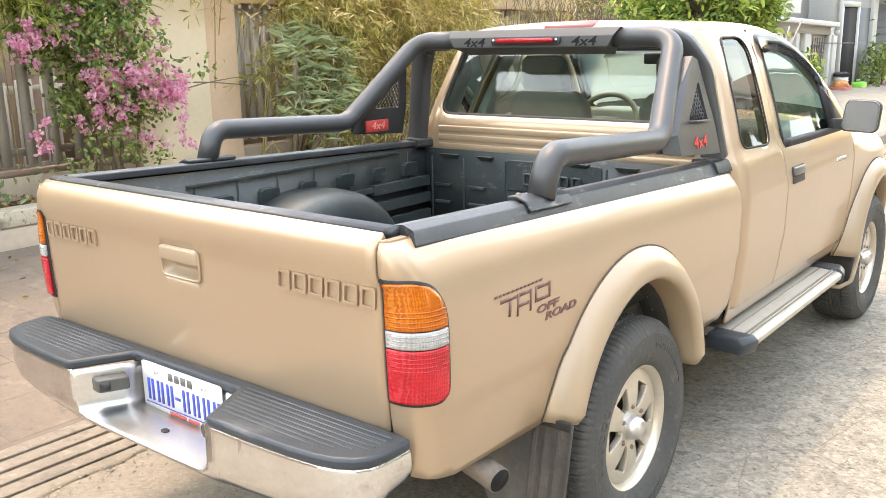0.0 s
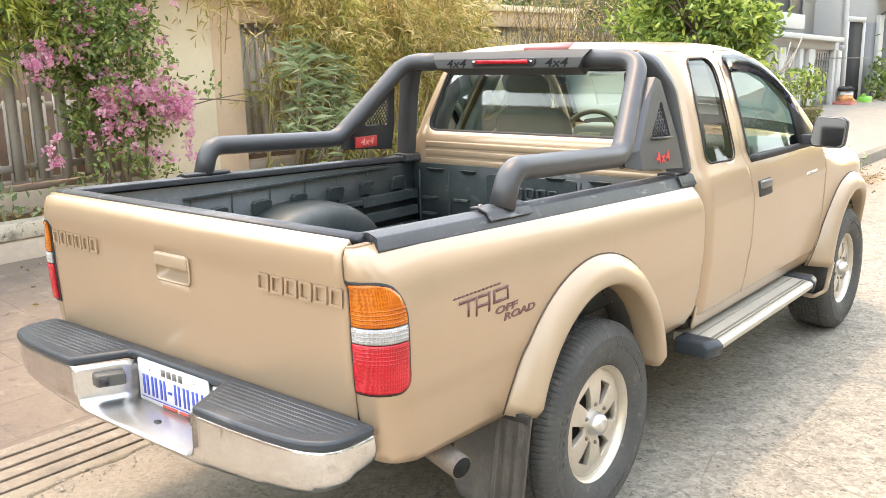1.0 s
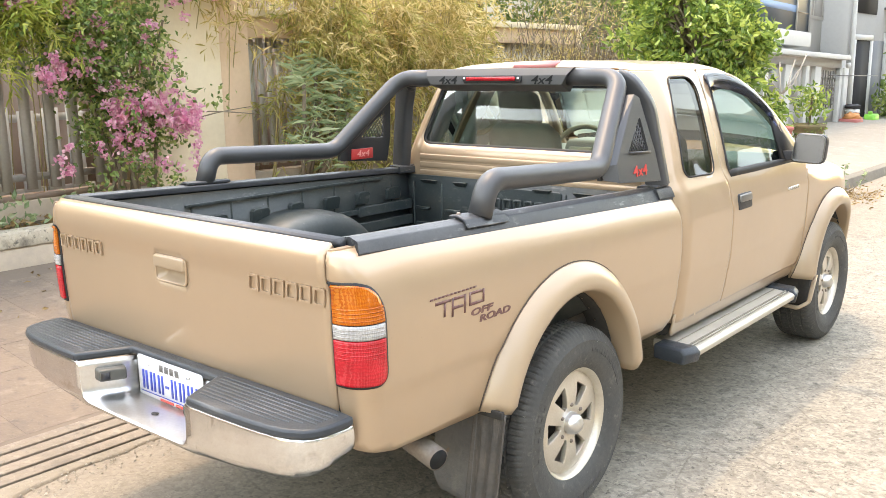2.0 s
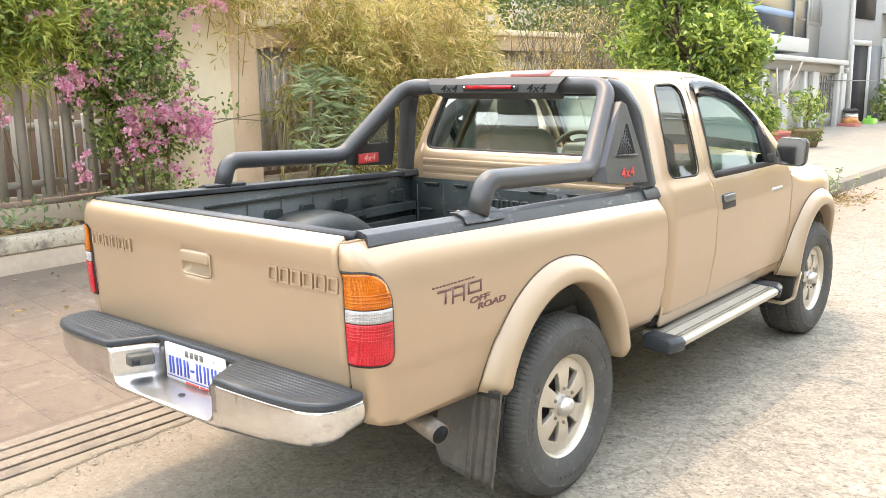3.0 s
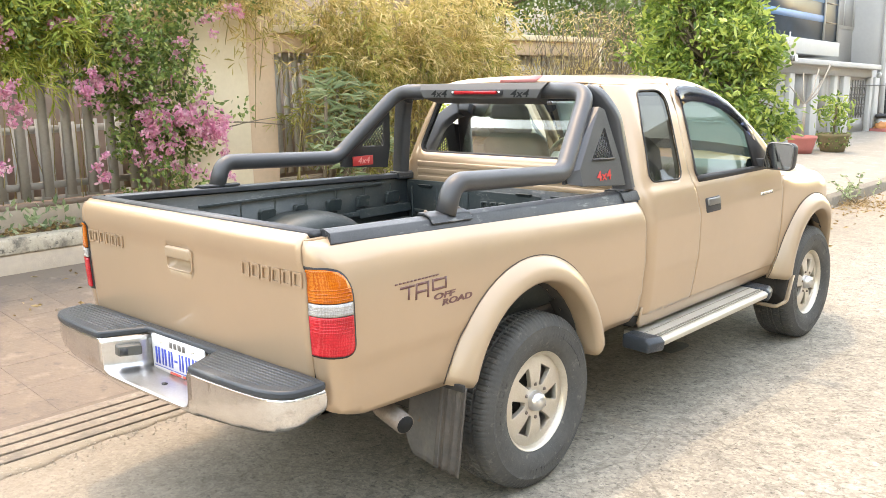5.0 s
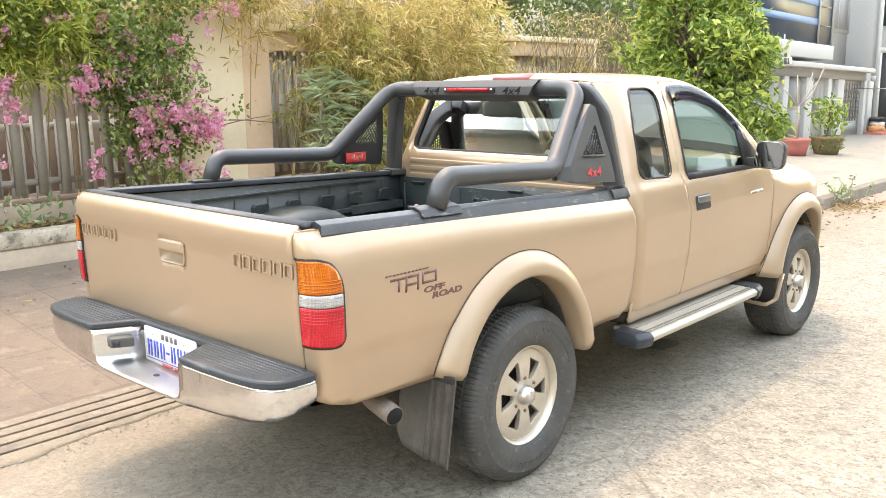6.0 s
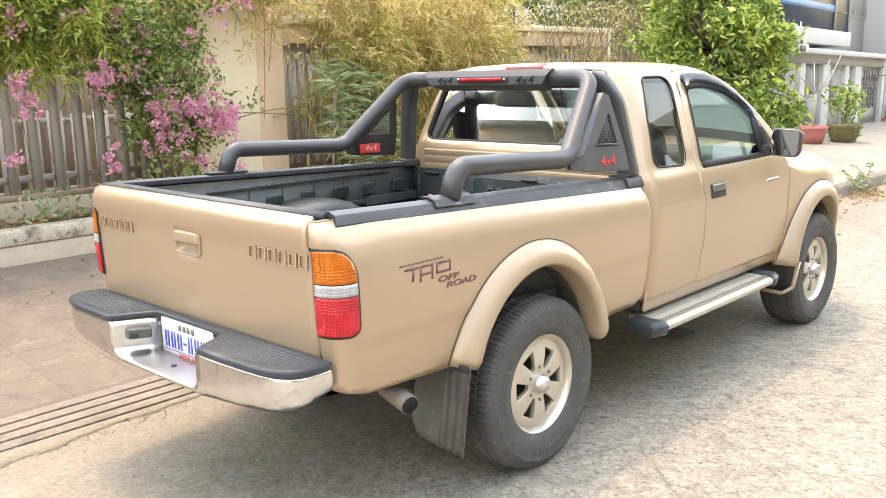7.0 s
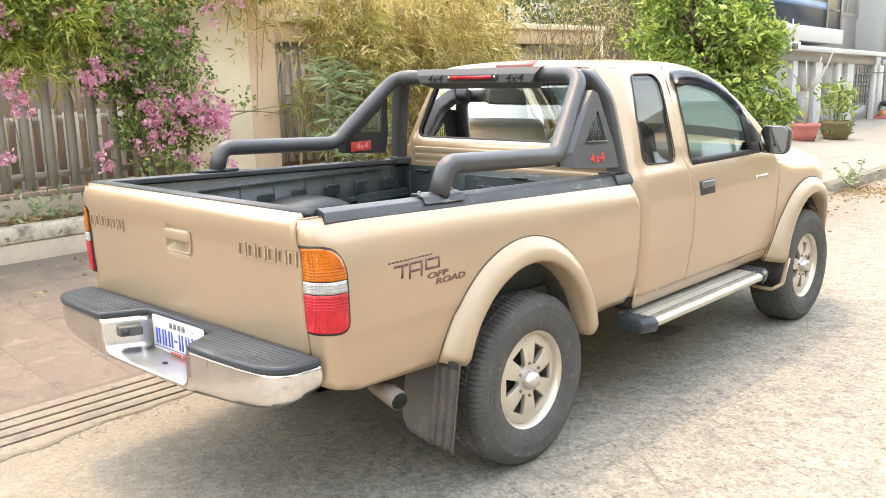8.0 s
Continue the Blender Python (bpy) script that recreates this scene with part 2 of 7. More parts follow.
CHROME = mat("worn_chrome", (0.72, 0.72, 0.72), 0.13, 1.0, dark=(0.50, 0.47, 0.44), scale=9, fine=90, mix=0.5, bump=0.05, bump_scale=30)
PAD = mat("step_pad_rubber", (0.036, 0.043, 0.050), 0.34, 0.0, dark=(0.062, 0.070, 0.078), scale=8, fine=150, mix=0.5, bump=0.15, bump_scale=300, spec=0.3)
TYRE = mat("tyre_rubber", (0.052, 0.052, 0.050), 0.75, 0.0, dark=(0.105, 0.10, 0.09), scale=7, fine=70, mix=0.65, bump=0.2, bump_scale=200)
SIDEBAR = mat("tyre_lettering_rubber", (0.055, 0.053, 0.050), 0.7, dark=(0.09, 0.085, 0.075), scale=9, fine=80, mix=0.6)
ALLOY = mat("champagne_alloy", (0.62, 0.56, 0.475), 0.34, 0.55, dark=(0.42, 0.34, 0.25), scale=12, fine=130, mix=0.5, coat=0.2)
ALLOY_D = mat("dark_wheel_well", (0.03, 0.026, 0.022), 0.8, 0.0, scale=12, mix=0.5)
STEEL = mat("dull_steel", (0.26, 0.22, 0.19), 0.55, 0.5, dark=(0.15, 0.10, 0.07), scale=14, fine=90, mix=0.6, bump=0.2)
# near black for the shaded hollow of the tailpipe; the 4x4 letters share it
BORE = mat("bore_black", (0.006, 0.006, 0.006), 0.9)
UNDER = mat("underbody_black", (0.02, 0.019, 0.018), 0.8, 0.0, dark=(0.06, 0.05, 0.04), scale=8, fine=60, mix=0.6)
FLAP = mat("mud_flap_rubber", (0.085, 0.083, 0.080), 0.6, 0.0, dark=(0.15, 0.142, 0.132), scale=6, fine=50, mix=0.7, bump=0.25, bump_scale=90)
ALU = mat("running_board_aluminium", (0.56, 0.51, 0.43), 0.45, 0.25, dark=(0.40, 0.355, 0.285), scale=9, fine=120, mix=0.5)
ALUD = mat("dusty_tread_rubber", (0.30, 0.265, 0.21), 0.8, dark=(0.20, 0.175, 0.14), scale=9, fine=90, mix=0.7)
BOXM = mat("grey_light_box", (0.080, 0.079, 0.077), 0.6, 0.0, scale=6, fine=250, mix=0.4, spec=0.3)
AMBER = lens_mat("amber_lens", (0.58, 0.125, 0.006), (0.33, 0.05, 0.003), (0.80, 0.33, 0.05))
REDL = lens_mat("red_lens", (0.62, 0.014, 0.026), (0.34, 0.005, 0.010), (0.80, 0.10, 0.11))
CLEARL = lens_mat("clear_lens", (0.45, 0.43, 0.41), (0.22, 0.21, 0.20), (0.70, 0.68, 0.67))
PAINT.node_tree.nodes["Principled BSDF"].inputs["Coat Roughness"].default_value = 0.05
SEALM = mat("dusty_flare_seal", (0.10, 0.07, 0.05), 0.8, dark=(0.05, 0.04, 0.03), scale=20)
REDFADE = mat("faded_red_lens", (0.50, 0.17, 0.16), 0.45, dark=(0.40, 0.12, 0.11), scale=14, coat=0.3)
scuffed(LINER, ((3.0, (1, 1, 1), 0.50, 0.70, (0.10, 0.105, 0.092), 0.40), (22.0, (0.4, 0.25, 1), 0.60, 0.68, (0.22, 0.22, 0.20), 0.45), (60.0, (1, 1, 1), 0.64, 0.70, (0.30, 0.29, 0.26), 0.5)))
scuffed(CAPM, ((5.0, (1, 0.4, 1), 0.50, 0.68, (0.13, 0.13, 0.125), 0.45), (30.0, (1, 0.25, 1), 0.60, 0.68, (0.26, 0.26, 0.25), 0.5)))
scuffed(PAD, ((12.0, (0.3, 1, 1), 0.58, 0.68, (0.16, 0.16, 0.155), 0.4),))
scuffed(TYRE, ((26.0, (1, 1, 1), 0.58, 0.68, (0.20, 0.185, 0.16), 0.45), (90.0, (1, 1, 1), 0.66, 0.70, (0.42, 0.40, 0.36), 0.6)))
scuffed(CHROME, ((14.0, (0.5, 0.5, 1), 0.60, 0.68, (0.42, 0.37, 0.32), 0.5), (45.0, (1, 1, 0.3), 0.63, 0.68, (0.30, 0.26, 0.22), 0.5)))
FLAPS = mat("creased_rubber", (0.055, 0.050, 0.045), 0.65, 0.0, dark=(0.12, 0.10, 0.085), scale=10, fine=60, mix=0.7, bump=0.3, bump_scale=90)
scuffed(FLAPS, ((14.0, (3, 3, 0.3), 0.56, 0.64, (0.20, 0.175, 0.145), 0.5),))
scuffed(FLAP, ((9.0, (2, 2, 0.5), 0.55, 0.66, (0.17, 0.15, 0.13), 0.5), (18.0, (1, 1, 1), 0.63, 0.68, (0.16, 0.09, 0.05), 0.6)))
scuffed(PAINT, ((0.9, (1, 1, 1), 0.50, 0.75, (0.36, 0.260, 0.180), 0.35), (70.0, (1, 1, 1), 0.70, 0.74, (0.16, 0.12, 0.09), 0.5)))
PADRIB = mat("worn_grip_rubber", (0.095, 0.105, 0.112), 0.5, dark=(0.06, 0.065, 0.07), scale=14, fine=120, mix=0.8)
LAMPBOX = mat("grey_lamp_plastic", (0.085, 0.085, 0.075), 0.45, dark=(0.05, 0.05, 0.045), scale=20)
RUBBER = mat("window_rubber", (0.018, 0.018, 0.019), 0.6)
GLASS_R = glass_mat("rear_window_glass", (0.68, 0.83, 0.78), gloss=0.012)
GLASS_B = glass_mat("green_shade_band", (0.12, 0.62, 0.60), gloss=0.0)
GLASS_S = glass_mat("side_window_glass", (0.28, 0.44, 0.44), gloss=-0.038)
GLASS_Q = glass_mat("tinted_quarter_glass", (0.26, 0.27, 0.27), gloss=-0.005)
# the bluish tint stands in for sky sheen on the smoked plastic
VISORM = glass_mat("smoked_visor", (0.30, 0.33, 0.45), rough=0.10, gloss=-0.02)
SEATM = mat("grey_seat_fabric", (0.25, 0.245, 0.225), 0.9, dark=(0.17, 0.165, 0.15), scale=12, fine=260, mix=0.6, bump=0.2, bump_scale=600)
TRIMM = mat("interior_trim", (0.42, 0.43, 0.41), 0.7, dark=(0.34, 0.35, 0.33))
WHEELM = mat("steering_wheel_vinyl", (0.30, 0.28, 0.22), 0.5)
MIRROR = mat("tinted_mirror_silver", (0.30, 0.31, 0.32), 0.03, 1.0, dark=(0.26, 0.27, 0.28))
REDB = mat("red_badge", (0.60, 0.05, 0.045), 0.4, dark=(0.6, 0.03, 0.03), scale=30)
REDPALE = mat("pale_red_mark", (0.85, 0.32, 0.28), 0.5, dark=(0.7, 0.2, 0.18), scale=30)
DECAL = mat("maroon_decal", (0.13, 0.055, 0.05), 0.4, dark=(0.20, 0.09, 0.08), scale=30)
WHITEP = mat("plate_white", (0.78, 0.78, 0.78), 0.35, dark=(0.6, 0.6, 0.6), scale=14, fine=90, mix=0.4)
BLUEP = mat("plate_blue", (0.02, 0.06, 0.40), 0.4)
REDP = mat("plate_red", (0.65, 0.08, 0.06), 0.4)
ROADM = road_mat()
TILEM = blotched("pavement_tile", (0.192, 0.141, 0.103), (0.142, 0.106, 0.080), 1.3, (0.10, 0.08, 0.065), (0.27, 0.21, 0.16))
GROUT = mat("pavement_joint", (0.165, 0.124, 0.092), 0.9, dark=(0.13, 0.10, 0.08), scale=3, fine=40, mix=0.8)
APRON = blotched("bright_concrete_apron", (0.275, 0.245, 0.203), (0.226, 0.20, 0.163), 0.9, (0.21, 0.18, 0.15), (0.40, 0.36, 0.30))
KERBM = mat("kerb_plaster", (0.50, 0.395, 0.30), 0.85, dark=(0.36, 0.295, 0.235), scale=2.5, fine=22, mix=0.7, bump=0.3)
KERBTOP = blotched("weathered_white_kerb", (0.47, 0.40, 0.305), (0.38, 0.32, 0.245), 2.0, (0.09, 0.08, 0.065), (0.62, 0.55, 0.45), 0.95)
DRAINM = blotched("drain_concrete", (0.24, 0.19, 0.142), (0.17, 0.134, 0.102), 2.5, (0.12, 0.10, 0.08), (0.36, 0.30, 0.235))
MARGIN = blotched("cast_margin", (0.245, 0.20, 0.146), (0.182, 0.148, 0.11), 1.6, (0.13, 0.105, 0.08), (0.36, 0.30, 0.23), 0.5)
SATIN = mat("satin_chrome", (0.70, 0.70, 0.70), 0.30, 1.0, dark=(0.50, 0.47, 0.44), scale=9, fine=90, mix=0.5)
RUBBLE = mat("concrete_crumbs", (0.42, 0.36, 0.29), 0.9, dark=(0.26, 0.22, 0.17), scale=30, fine=90, mix=0.9, island=0.5)
BLUEBAG = mat("blue_plastic_bag", (0.06, 0.30, 0.42), 0.45, dark=(0.04, 0.16, 0.24), scale=8)
BLUEBAND = mat("pale_blue_blind", (0.10, 0.24, 0.46), 0.5, dark=(0.07, 0.18, 0.36), scale=2, spec=0.2)
STAINM = mat("damp_stain", (0.075, 0.064, 0.052), 0.55, dark=(0.11, 0.094, 0.076), scale=9, fine=40, mix=0.7, bump=0.6, bump_scale=35)
SOIL = mat("planter_soil", (0.16, 0.115, 0.075), 0.95, dark=(0.08, 0.055, 0.035), scale=9, fine=70, mix=0.9, bump=1.0, bump_scale=40)
CREAM = mat("cream_render", (0.74, 0.62, 0.44), 0.85, dark=(0.64, 0.52, 0.36), scale=1.4, fine=20, mix=0.7, bump=0.2)
PEACH = mat("peach_render", (0.68, 0.48, 0.33), 0.85, dark=(0.57, 0.40, 0.27), scale=1.4, fine=20, mix=0.7, bump=0.2)
FENCEM = mat("grey_fence_paint", (0.36, 0.325, 0.285), 0.6, dark=(0.26, 0.235, 0.205), scale=4, fine=40, mix=0.7, island=0.12)
FENCEL = mat("pale_fence_paint", (0.50, 0.465, 0.40), 0.6, dark=(0.34, 0.31, 0.26), scale=4, fine=40, mix=0.7, island=0.12)
WHITEW = mat("white_house_paint", (0.50, 0.50, 0.485), 0.7, dark=(0.43, 0.425, 0.41), scale=0.9, fine=12, mix=0.6)
GREYW = mat("pale_grey_render", (0.36, 0.355, 0.345), 0.8, dark=(0.30, 0.297, 0.287), scale=0.9, fine=12, mix=0.6)
PINKW = mat("pinkish_brown_render", (0.44, 0.33, 0.27), 0.85, dark=(0.36, 0.26, 0.21), scale=1.2, fine=18, mix=0.7)
BROWNW = mat("brown_wall", (0.36, 0.26, 0.20), 0.85, dark=(0.27, 0.19, 0.15), scale=1.5)
DOORM = mat("grey_door_paint", (0.27, 0.265, 0.255), 0.6, dark=(0.21, 0.205, 0.20), scale=2, fine=20, mix=0.6)
DARKW = mat("dark_opening", (0.045, 0.045, 0.047), 0.8, scale=2, spec=0.1)
SHUTTER = mat("blue_grey_shutter", (0.20, 0.21, 0.22), 0.75, dark=(0.15, 0.155, 0.16), scale=2, fine=20, mix=0.6, spec=0.2)
IRON = mat("wrought_iron", (0.16, 0.15, 0.14), 0.5, metal=0.3)
BLUEGLASS = mat("blue_window_glass", (0.045, 0.075, 0.11), 0.30, 0.0, dark=(0.025, 0.04, 0.06), scale=0.5, fine=3, mix=0.8, spec=0.08)
PINKPOT = mat("pink_clay_pot", (0.52, 0.16, 0.14), 0.7, dark=(0.38, 0.12, 0.10), scale=6, fine=40, mix=0.6)
MOSSPOT = mat("mossy_clay_pot", (0.26, 0.17, 0.10), 0.85, dark=(0.10, 0.12, 0.05), scale=6, fine=40, mix=0.9)
BARK = mat("bark", (0.22, 0.17, 0.12), 0.9, dark=(0.12, 0.09, 0.06), scale=9, fine=60, mix=0.8, bump=0.6)
FRANGI = mat("pale_bare_bark", (0.42, 0.38, 0.33), 0.9, dark=(0.28, 0.25, 0.21), scale=9, fine=60, mix=0.8)
CULM = mat("dry_bamboo_culm", (0.38, 0.29, 0.14), 0.6, dark=(0.22, 0.20, 0.08), scale=8, mix=0.8)
LEAF_TREE = leaf_mat("glossy_tree_leaf", (0.075, 0.145, 0.032), (0.20, 0.30, 0.065), (0.52, 0.58, 0.15), 0.42, 0.30)
LEAF_BOUG = leaf_mat("bougainvillea_leaf", (0.07, 0.13, 0.03), (0.165, 0.245, 0.065), (0.40, 0.45, 0.15), 0.45, 0.4)
BRACT = leaf_mat("magenta_bract", (0.74, 0.28, 0.46), (0.85, 0.46, 0.58), (0.90, 0.64, 0.69), 0.55, 0.7)
LEAF_BAM = leaf_mat("dry_bamboo_leaf", (0.30, 0.26, 0.08), (0.55, 0.43, 0.17), (0.84, 0.69, 0.41), 0.55, 0.6)
LEAF_BAMG = leaf_mat("green_bamboo_leaf", (0.24, 0.33, 0.06), (0.42, 0.47, 0.10), (0.66, 0.63, 0.20), 0.5, 0.6)
LEAF_OLIVE = leaf_mat("olive_bamboo_leaf", (0.19, 0.21, 0.05), (0.41, 0.39, 0.11), (0.70, 0.61, 0.27), 0.5, 0.6)
LEAF_SPIKE = leaf_mat("grey_green_blade", (0.15, 0.22, 0.10), (0.29, 0.37, 0.19), (0.52, 0.56, 0.35), 0.35, 0.5)
LEAF_DARK = leaf_mat("dark_tree_leaf", (0.06, 0.11, 0.03), (0.10, 0.17, 0.04), (0.20, 0.26, 0.08), 0.4)
LEAF_DRY = leaf_mat("dry_leaf_litter", (0.20, 0.12, 0.05), (0.33, 0.21, 0.09), (0.42, 0.30, 0.15), 0.1, 0.8)

# ---- tools ----
def smooth(bm, on=True):
    for f in bm.faces:
        f.smooth = on


def part(name, bm, material, parent, label="", flat=False, thick=0.0, bevel=0.0, auto=0.0):
    """Link a bmesh as one mesh object under a thing or a part."""
    me = bpy.data.meshes.new(name)
    bmesh.ops.recalc_face_normals(bm, faces=bm.faces)
    smooth(bm, not flat)
    bm.to_mesh(me)
    bm.free()
    me.materials.append(material)
    ob = new(name, me)
    if parent is not None:
        ob.parent = parent
    if label:
        ob["label"] = label
    if auto:
        me.set_sharp_from_angle(angle=radians(auto))
    if thick:
        mod = ob.modifiers.new("thick", "SOLIDIFY")
        mod.thickness, mod.offset = thick, -1
    if bevel:
        mod = ob.modifiers.new("bevel", "BEVEL")
        mod.width, mod.segments, mod.limit_method, mod.angle_limit = bevel, 2, "ANGLE", radians(35)
    return ob


def thing(name, label, category, at=(0, 0, 0), group="", kind=""):
    ob = new(name)
    ob.location = at
    return tagged(ob, label, category, group, kind)


def box(bm, x0, x1, y0, y1, z0, z1, m=None):
    vs = [bm.verts.new((x, y, z)) for z in (z0, z1) for y in (y0, y1) for x in (x0, x1)]
    for a in ((0, 1, 3, 2), (4, 6, 7, 5), (0, 4, 5, 1), (2, 3, 7, 6), (0, 2, 6, 4), (1, 5, 7, 3)):
        bm.faces.new([vs[i] for i in a])
    if m is not None:
        bmesh.ops.transform(bm, matrix=m, verts=vs)
    return bm


def boxes(*dims):
    bm = bmesh.new()
    for d in dims:
        box(bm, *d)
    return bm


def prism(outline, to_world, bm=None):
    """A solid from a 2D outline: to_world(u, v, side) with side 0 and 1 gives its two faces."""
    bm = bm or bmesh.new()
    a = [bm.verts.new(to_world(u, v, 0)) for u, v in outline]
    b = [bm.verts.new(to_world(u, v, 1)) for u, v in outline]
    bm.faces.new(a)
    bm.faces.new(b[::-1])
    n = len(a)
    for i in range(n):
        bm.faces.new((a[i], b[i], b[(i + 1) % n], a[(i + 1) % n]))
    return bm


def fillet(points, radius, steps=6):
    """A 3D polyline with its inner corners rounded."""
    pts = [Vector(p) for p in points]
    out = [pts[0]]
    for i in range(1, len(pts) - 1):
        r = radius[i - 1] if isinstance(radius, (list, tuple)) else radius
        a, b, c = pts[i - 1], pts[i], pts[i + 1]
        u, v = (a - b).normalized(), (c - b).normalized()
        ang = u.angle(v)
        d = min(r / math.tan(ang / 2), 0.49 * (a - b).length, 0.49 * (c - b).length)
        p, q = b + u * d, b + v * d
        for k in range(steps + 1):
            s = k / steps
            out.append(p * (1 - s) ** 2 + b * 2 * s * (1 - s) + q * s * s)
    out.append(pts[-1])
    return out


def sweep(points, section, up=(0, 0, 1), closed=False, bm=None, scale=None):
    """Sweep a closed 2D section along points; section u goes sideways, v along up."""
    bm = bm or bmesh.new()
    pts = [Vector(p) for p in points]
    n = len(pts)
    rings = []
    side0 = None
    for i, p in enumerate(pts):
        if closed:
            t = (pts[(i + 1) % n] - pts[i - 1]).normalized()
        else:
            t = (pts[min(i + 1, n - 1)] - pts[max(i - 1, 0)]).normalized()
        if up is not None:
            s = t.cross(Vector(up)).normalized()
        else:
            ref = side0 if side0 is not None else t.orthogonal()
            s = (ref - t * ref.dot(t)).normalized()
            side0 = s
        w = s.cross(t)
        k = scale[i] if scale is not None else 1.0
        rings.append([bm.verts.new(p + s * (u * k) + w * (v * k)) for u, v in section])
    m = len(section)
    for i in range(n if closed else n - 1):
        a, b = rings[i], rings[(i + 1) % n]
        for j in range(m):
            bm.faces.new((a[j], a[(j + 1) % m], b[(j + 1) % m], b[j]))
    if not closed:
        bm.faces.new(rings[0])
        bm.faces.new(rings[-1][::-1])
    return bm


def ring(r, n=16, ry=None):
    return [(r * math.cos(2 * math.pi * i / n), (ry or r) * math.sin(2 * math.pi * i / n)) for i in range(n)]


def tube(points, r, n=14, bm=None, scale=None):
    return sweep(points, ring(r, n), up=None, bm=bm, scale=scale)


def lathe(profile, n=64, bm=None, cap=False):
    """Turn a profile of (radius, x) round the x axis."""
    bm = bm or bmesh.new()
    rows = [[bm.verts.new((x, r * math.cos(2 * math.pi * i / n), r * math.sin(2 * math.pi * i / n))) for i in range(n)] for r, x in profile]
    for a, b in zip(rows, rows[1:]):
        for i in range(n):
            bm.faces.new((a[i], a[(i + 1) % n], b[(i + 1) % n], b[i]))
    if cap:
        bm.faces.new(rows[0])
        bm.faces.new(rows[-1][::-1])
    return bm


def rounded(points, r, steps=5):
    """A closed 2D outline with its corners rounded."""
    n = len(points)
    out = []
    for i in range(n):
        a, b, c = (Vector(points[(i + k) % n]) for k in (-1, 0, 1))
        rr = r[i] if isinstance(r, (list, tuple)) else r
        u, v = (a - b).normalized(), (c - b).normalized()
        d = min(rr / math.tan(u.angle(v) / 2), 0.48 * (a - b).length, 0.48 * (c - b).length)
        p, q = b + u * d, b + v * d
        for k in range(steps + 1):
            s = k / steps
            w = p * (1 - s) ** 2 + b * 2 * s * (1 - s) + q * s * s
            out.append((w.x, w.y))
    return out


def inside(p, poly):
    x, y = p
    hit = False
    for (x0, y0), (x1, y1) in zip(poly, poly[1:] + poly[:1]):
        if (y0 > y) != (y1 > y) and x < (x1 - x0) * (y - y0) / (y1 - y0) + x0:
            hit = not hit
    return hit


def edge_gap(p, poly):
    p = np.array(p)
    a = np.array(poly)
    b = np.roll(a, -1, axis=0)
    d = b - a
    t = np.clip(((p - a) * d).sum(1) / np.maximum((d * d).sum(1), 1e-12), 0, 1)
    return np.sqrt((((a + d * t[:, None]) - p) ** 2).sum(1)).min()


def densify(poly, step):
    out = []
    for a, b in zip(poly, poly[1:] + poly[:1]):
        n = max(1, int(math.hypot(b[0] - a[0], b[1] - a[1]) / step))
        out += [(a[0] + (b[0] - a[0]) * k / n, a[1] + (b[1] - a[1]) * k / n) for k in range(n)]
    return out


def panel(outline, surface, holes=(), step=0.04):
    """A pressed sheet: a 2D outline with holes, meshed and laid onto surface(u, v)."""
    from mathutils.geometry import delaunay_2d_cdt
    loops = [densify(list(outline), step)] + [densify(list(h), step) for h in holes]
    pts, edges = [], []
    for lp in loops:
        k = len(pts)
        pts += lp
        edges += [(k + i, k + (i + 1) % len(lp)) for i in range(len(lp))]
    us, vs = [p[0] for p in loops[0]], [p[1] for p in loops[0]]
    u = min(us) + step / 2
    while u < max(us):
        v = min(vs) + step / 2
        while v < max(vs):
            if inside((u, v), loops[0]) and not any(inside((u, v), h) for h in loops[1:]) and min(edge_gap((u, v), lp) for lp in loops) > step * 0.45:
                pts.append((u, v))
            v += step
        u += step
    out = delaunay_2d_cdt([Vector(p) for p in pts], edges, [], 0, 1e-6)
    bm = bmesh.new()
    vs = [bm.verts.new(surface(p.x, p.y)) for p in out[0]]
    for f in out[2]:
        c = sum((out[0][i] for i in f), Vector((0, 0))) / len(f)
        if inside(c, loops[0]) and not any(inside(c, h) for h in loops[1:]):
            bm.faces.new([vs[i] for i in f])
    return bm


def mirror_bm(bm):
    """A copy of a bmesh on the other side of x = 0."""
    b2 = bm.copy()
    for v in b2.verts:
        v.co.x = -v.co.x
    return b2


def both(name, bm, material, parent, label="", **k):
    """The part on the right-hand side and its mirror image on the left."""
    other = mirror_bm(bm)
    return part(name, bm, material, parent, label, **k), part(name, other, material, parent, label, **k)


def words(name, text, size, m, material, parent, depth=0.002, spacing=1.0, shear=0.0, label="", bold=0.0):
    """Lettering in the built-in font, turned into a mesh."""
    cu = bpy.data.curves.new(name, "FONT")
    cu.offset = bold
    cu.body, cu.size, cu.extrude, cu.align_x, cu.align_y = text, size, depth, "CENTER", "CENTER"
    cu.space_character, cu.shear = spacing, shear
    tmp = bpy.data.objects.new(name, cu)
    me = bpy.data.meshes.new_from_object(tmp)
    bpy.data.objects.remove(tmp)
    me.transform(m)
    me.materials.clear()
    me.materials.append(material)
    ob = new(name, me)
    ob.parent = parent
    if label:
        ob["label"] = label
    return ob


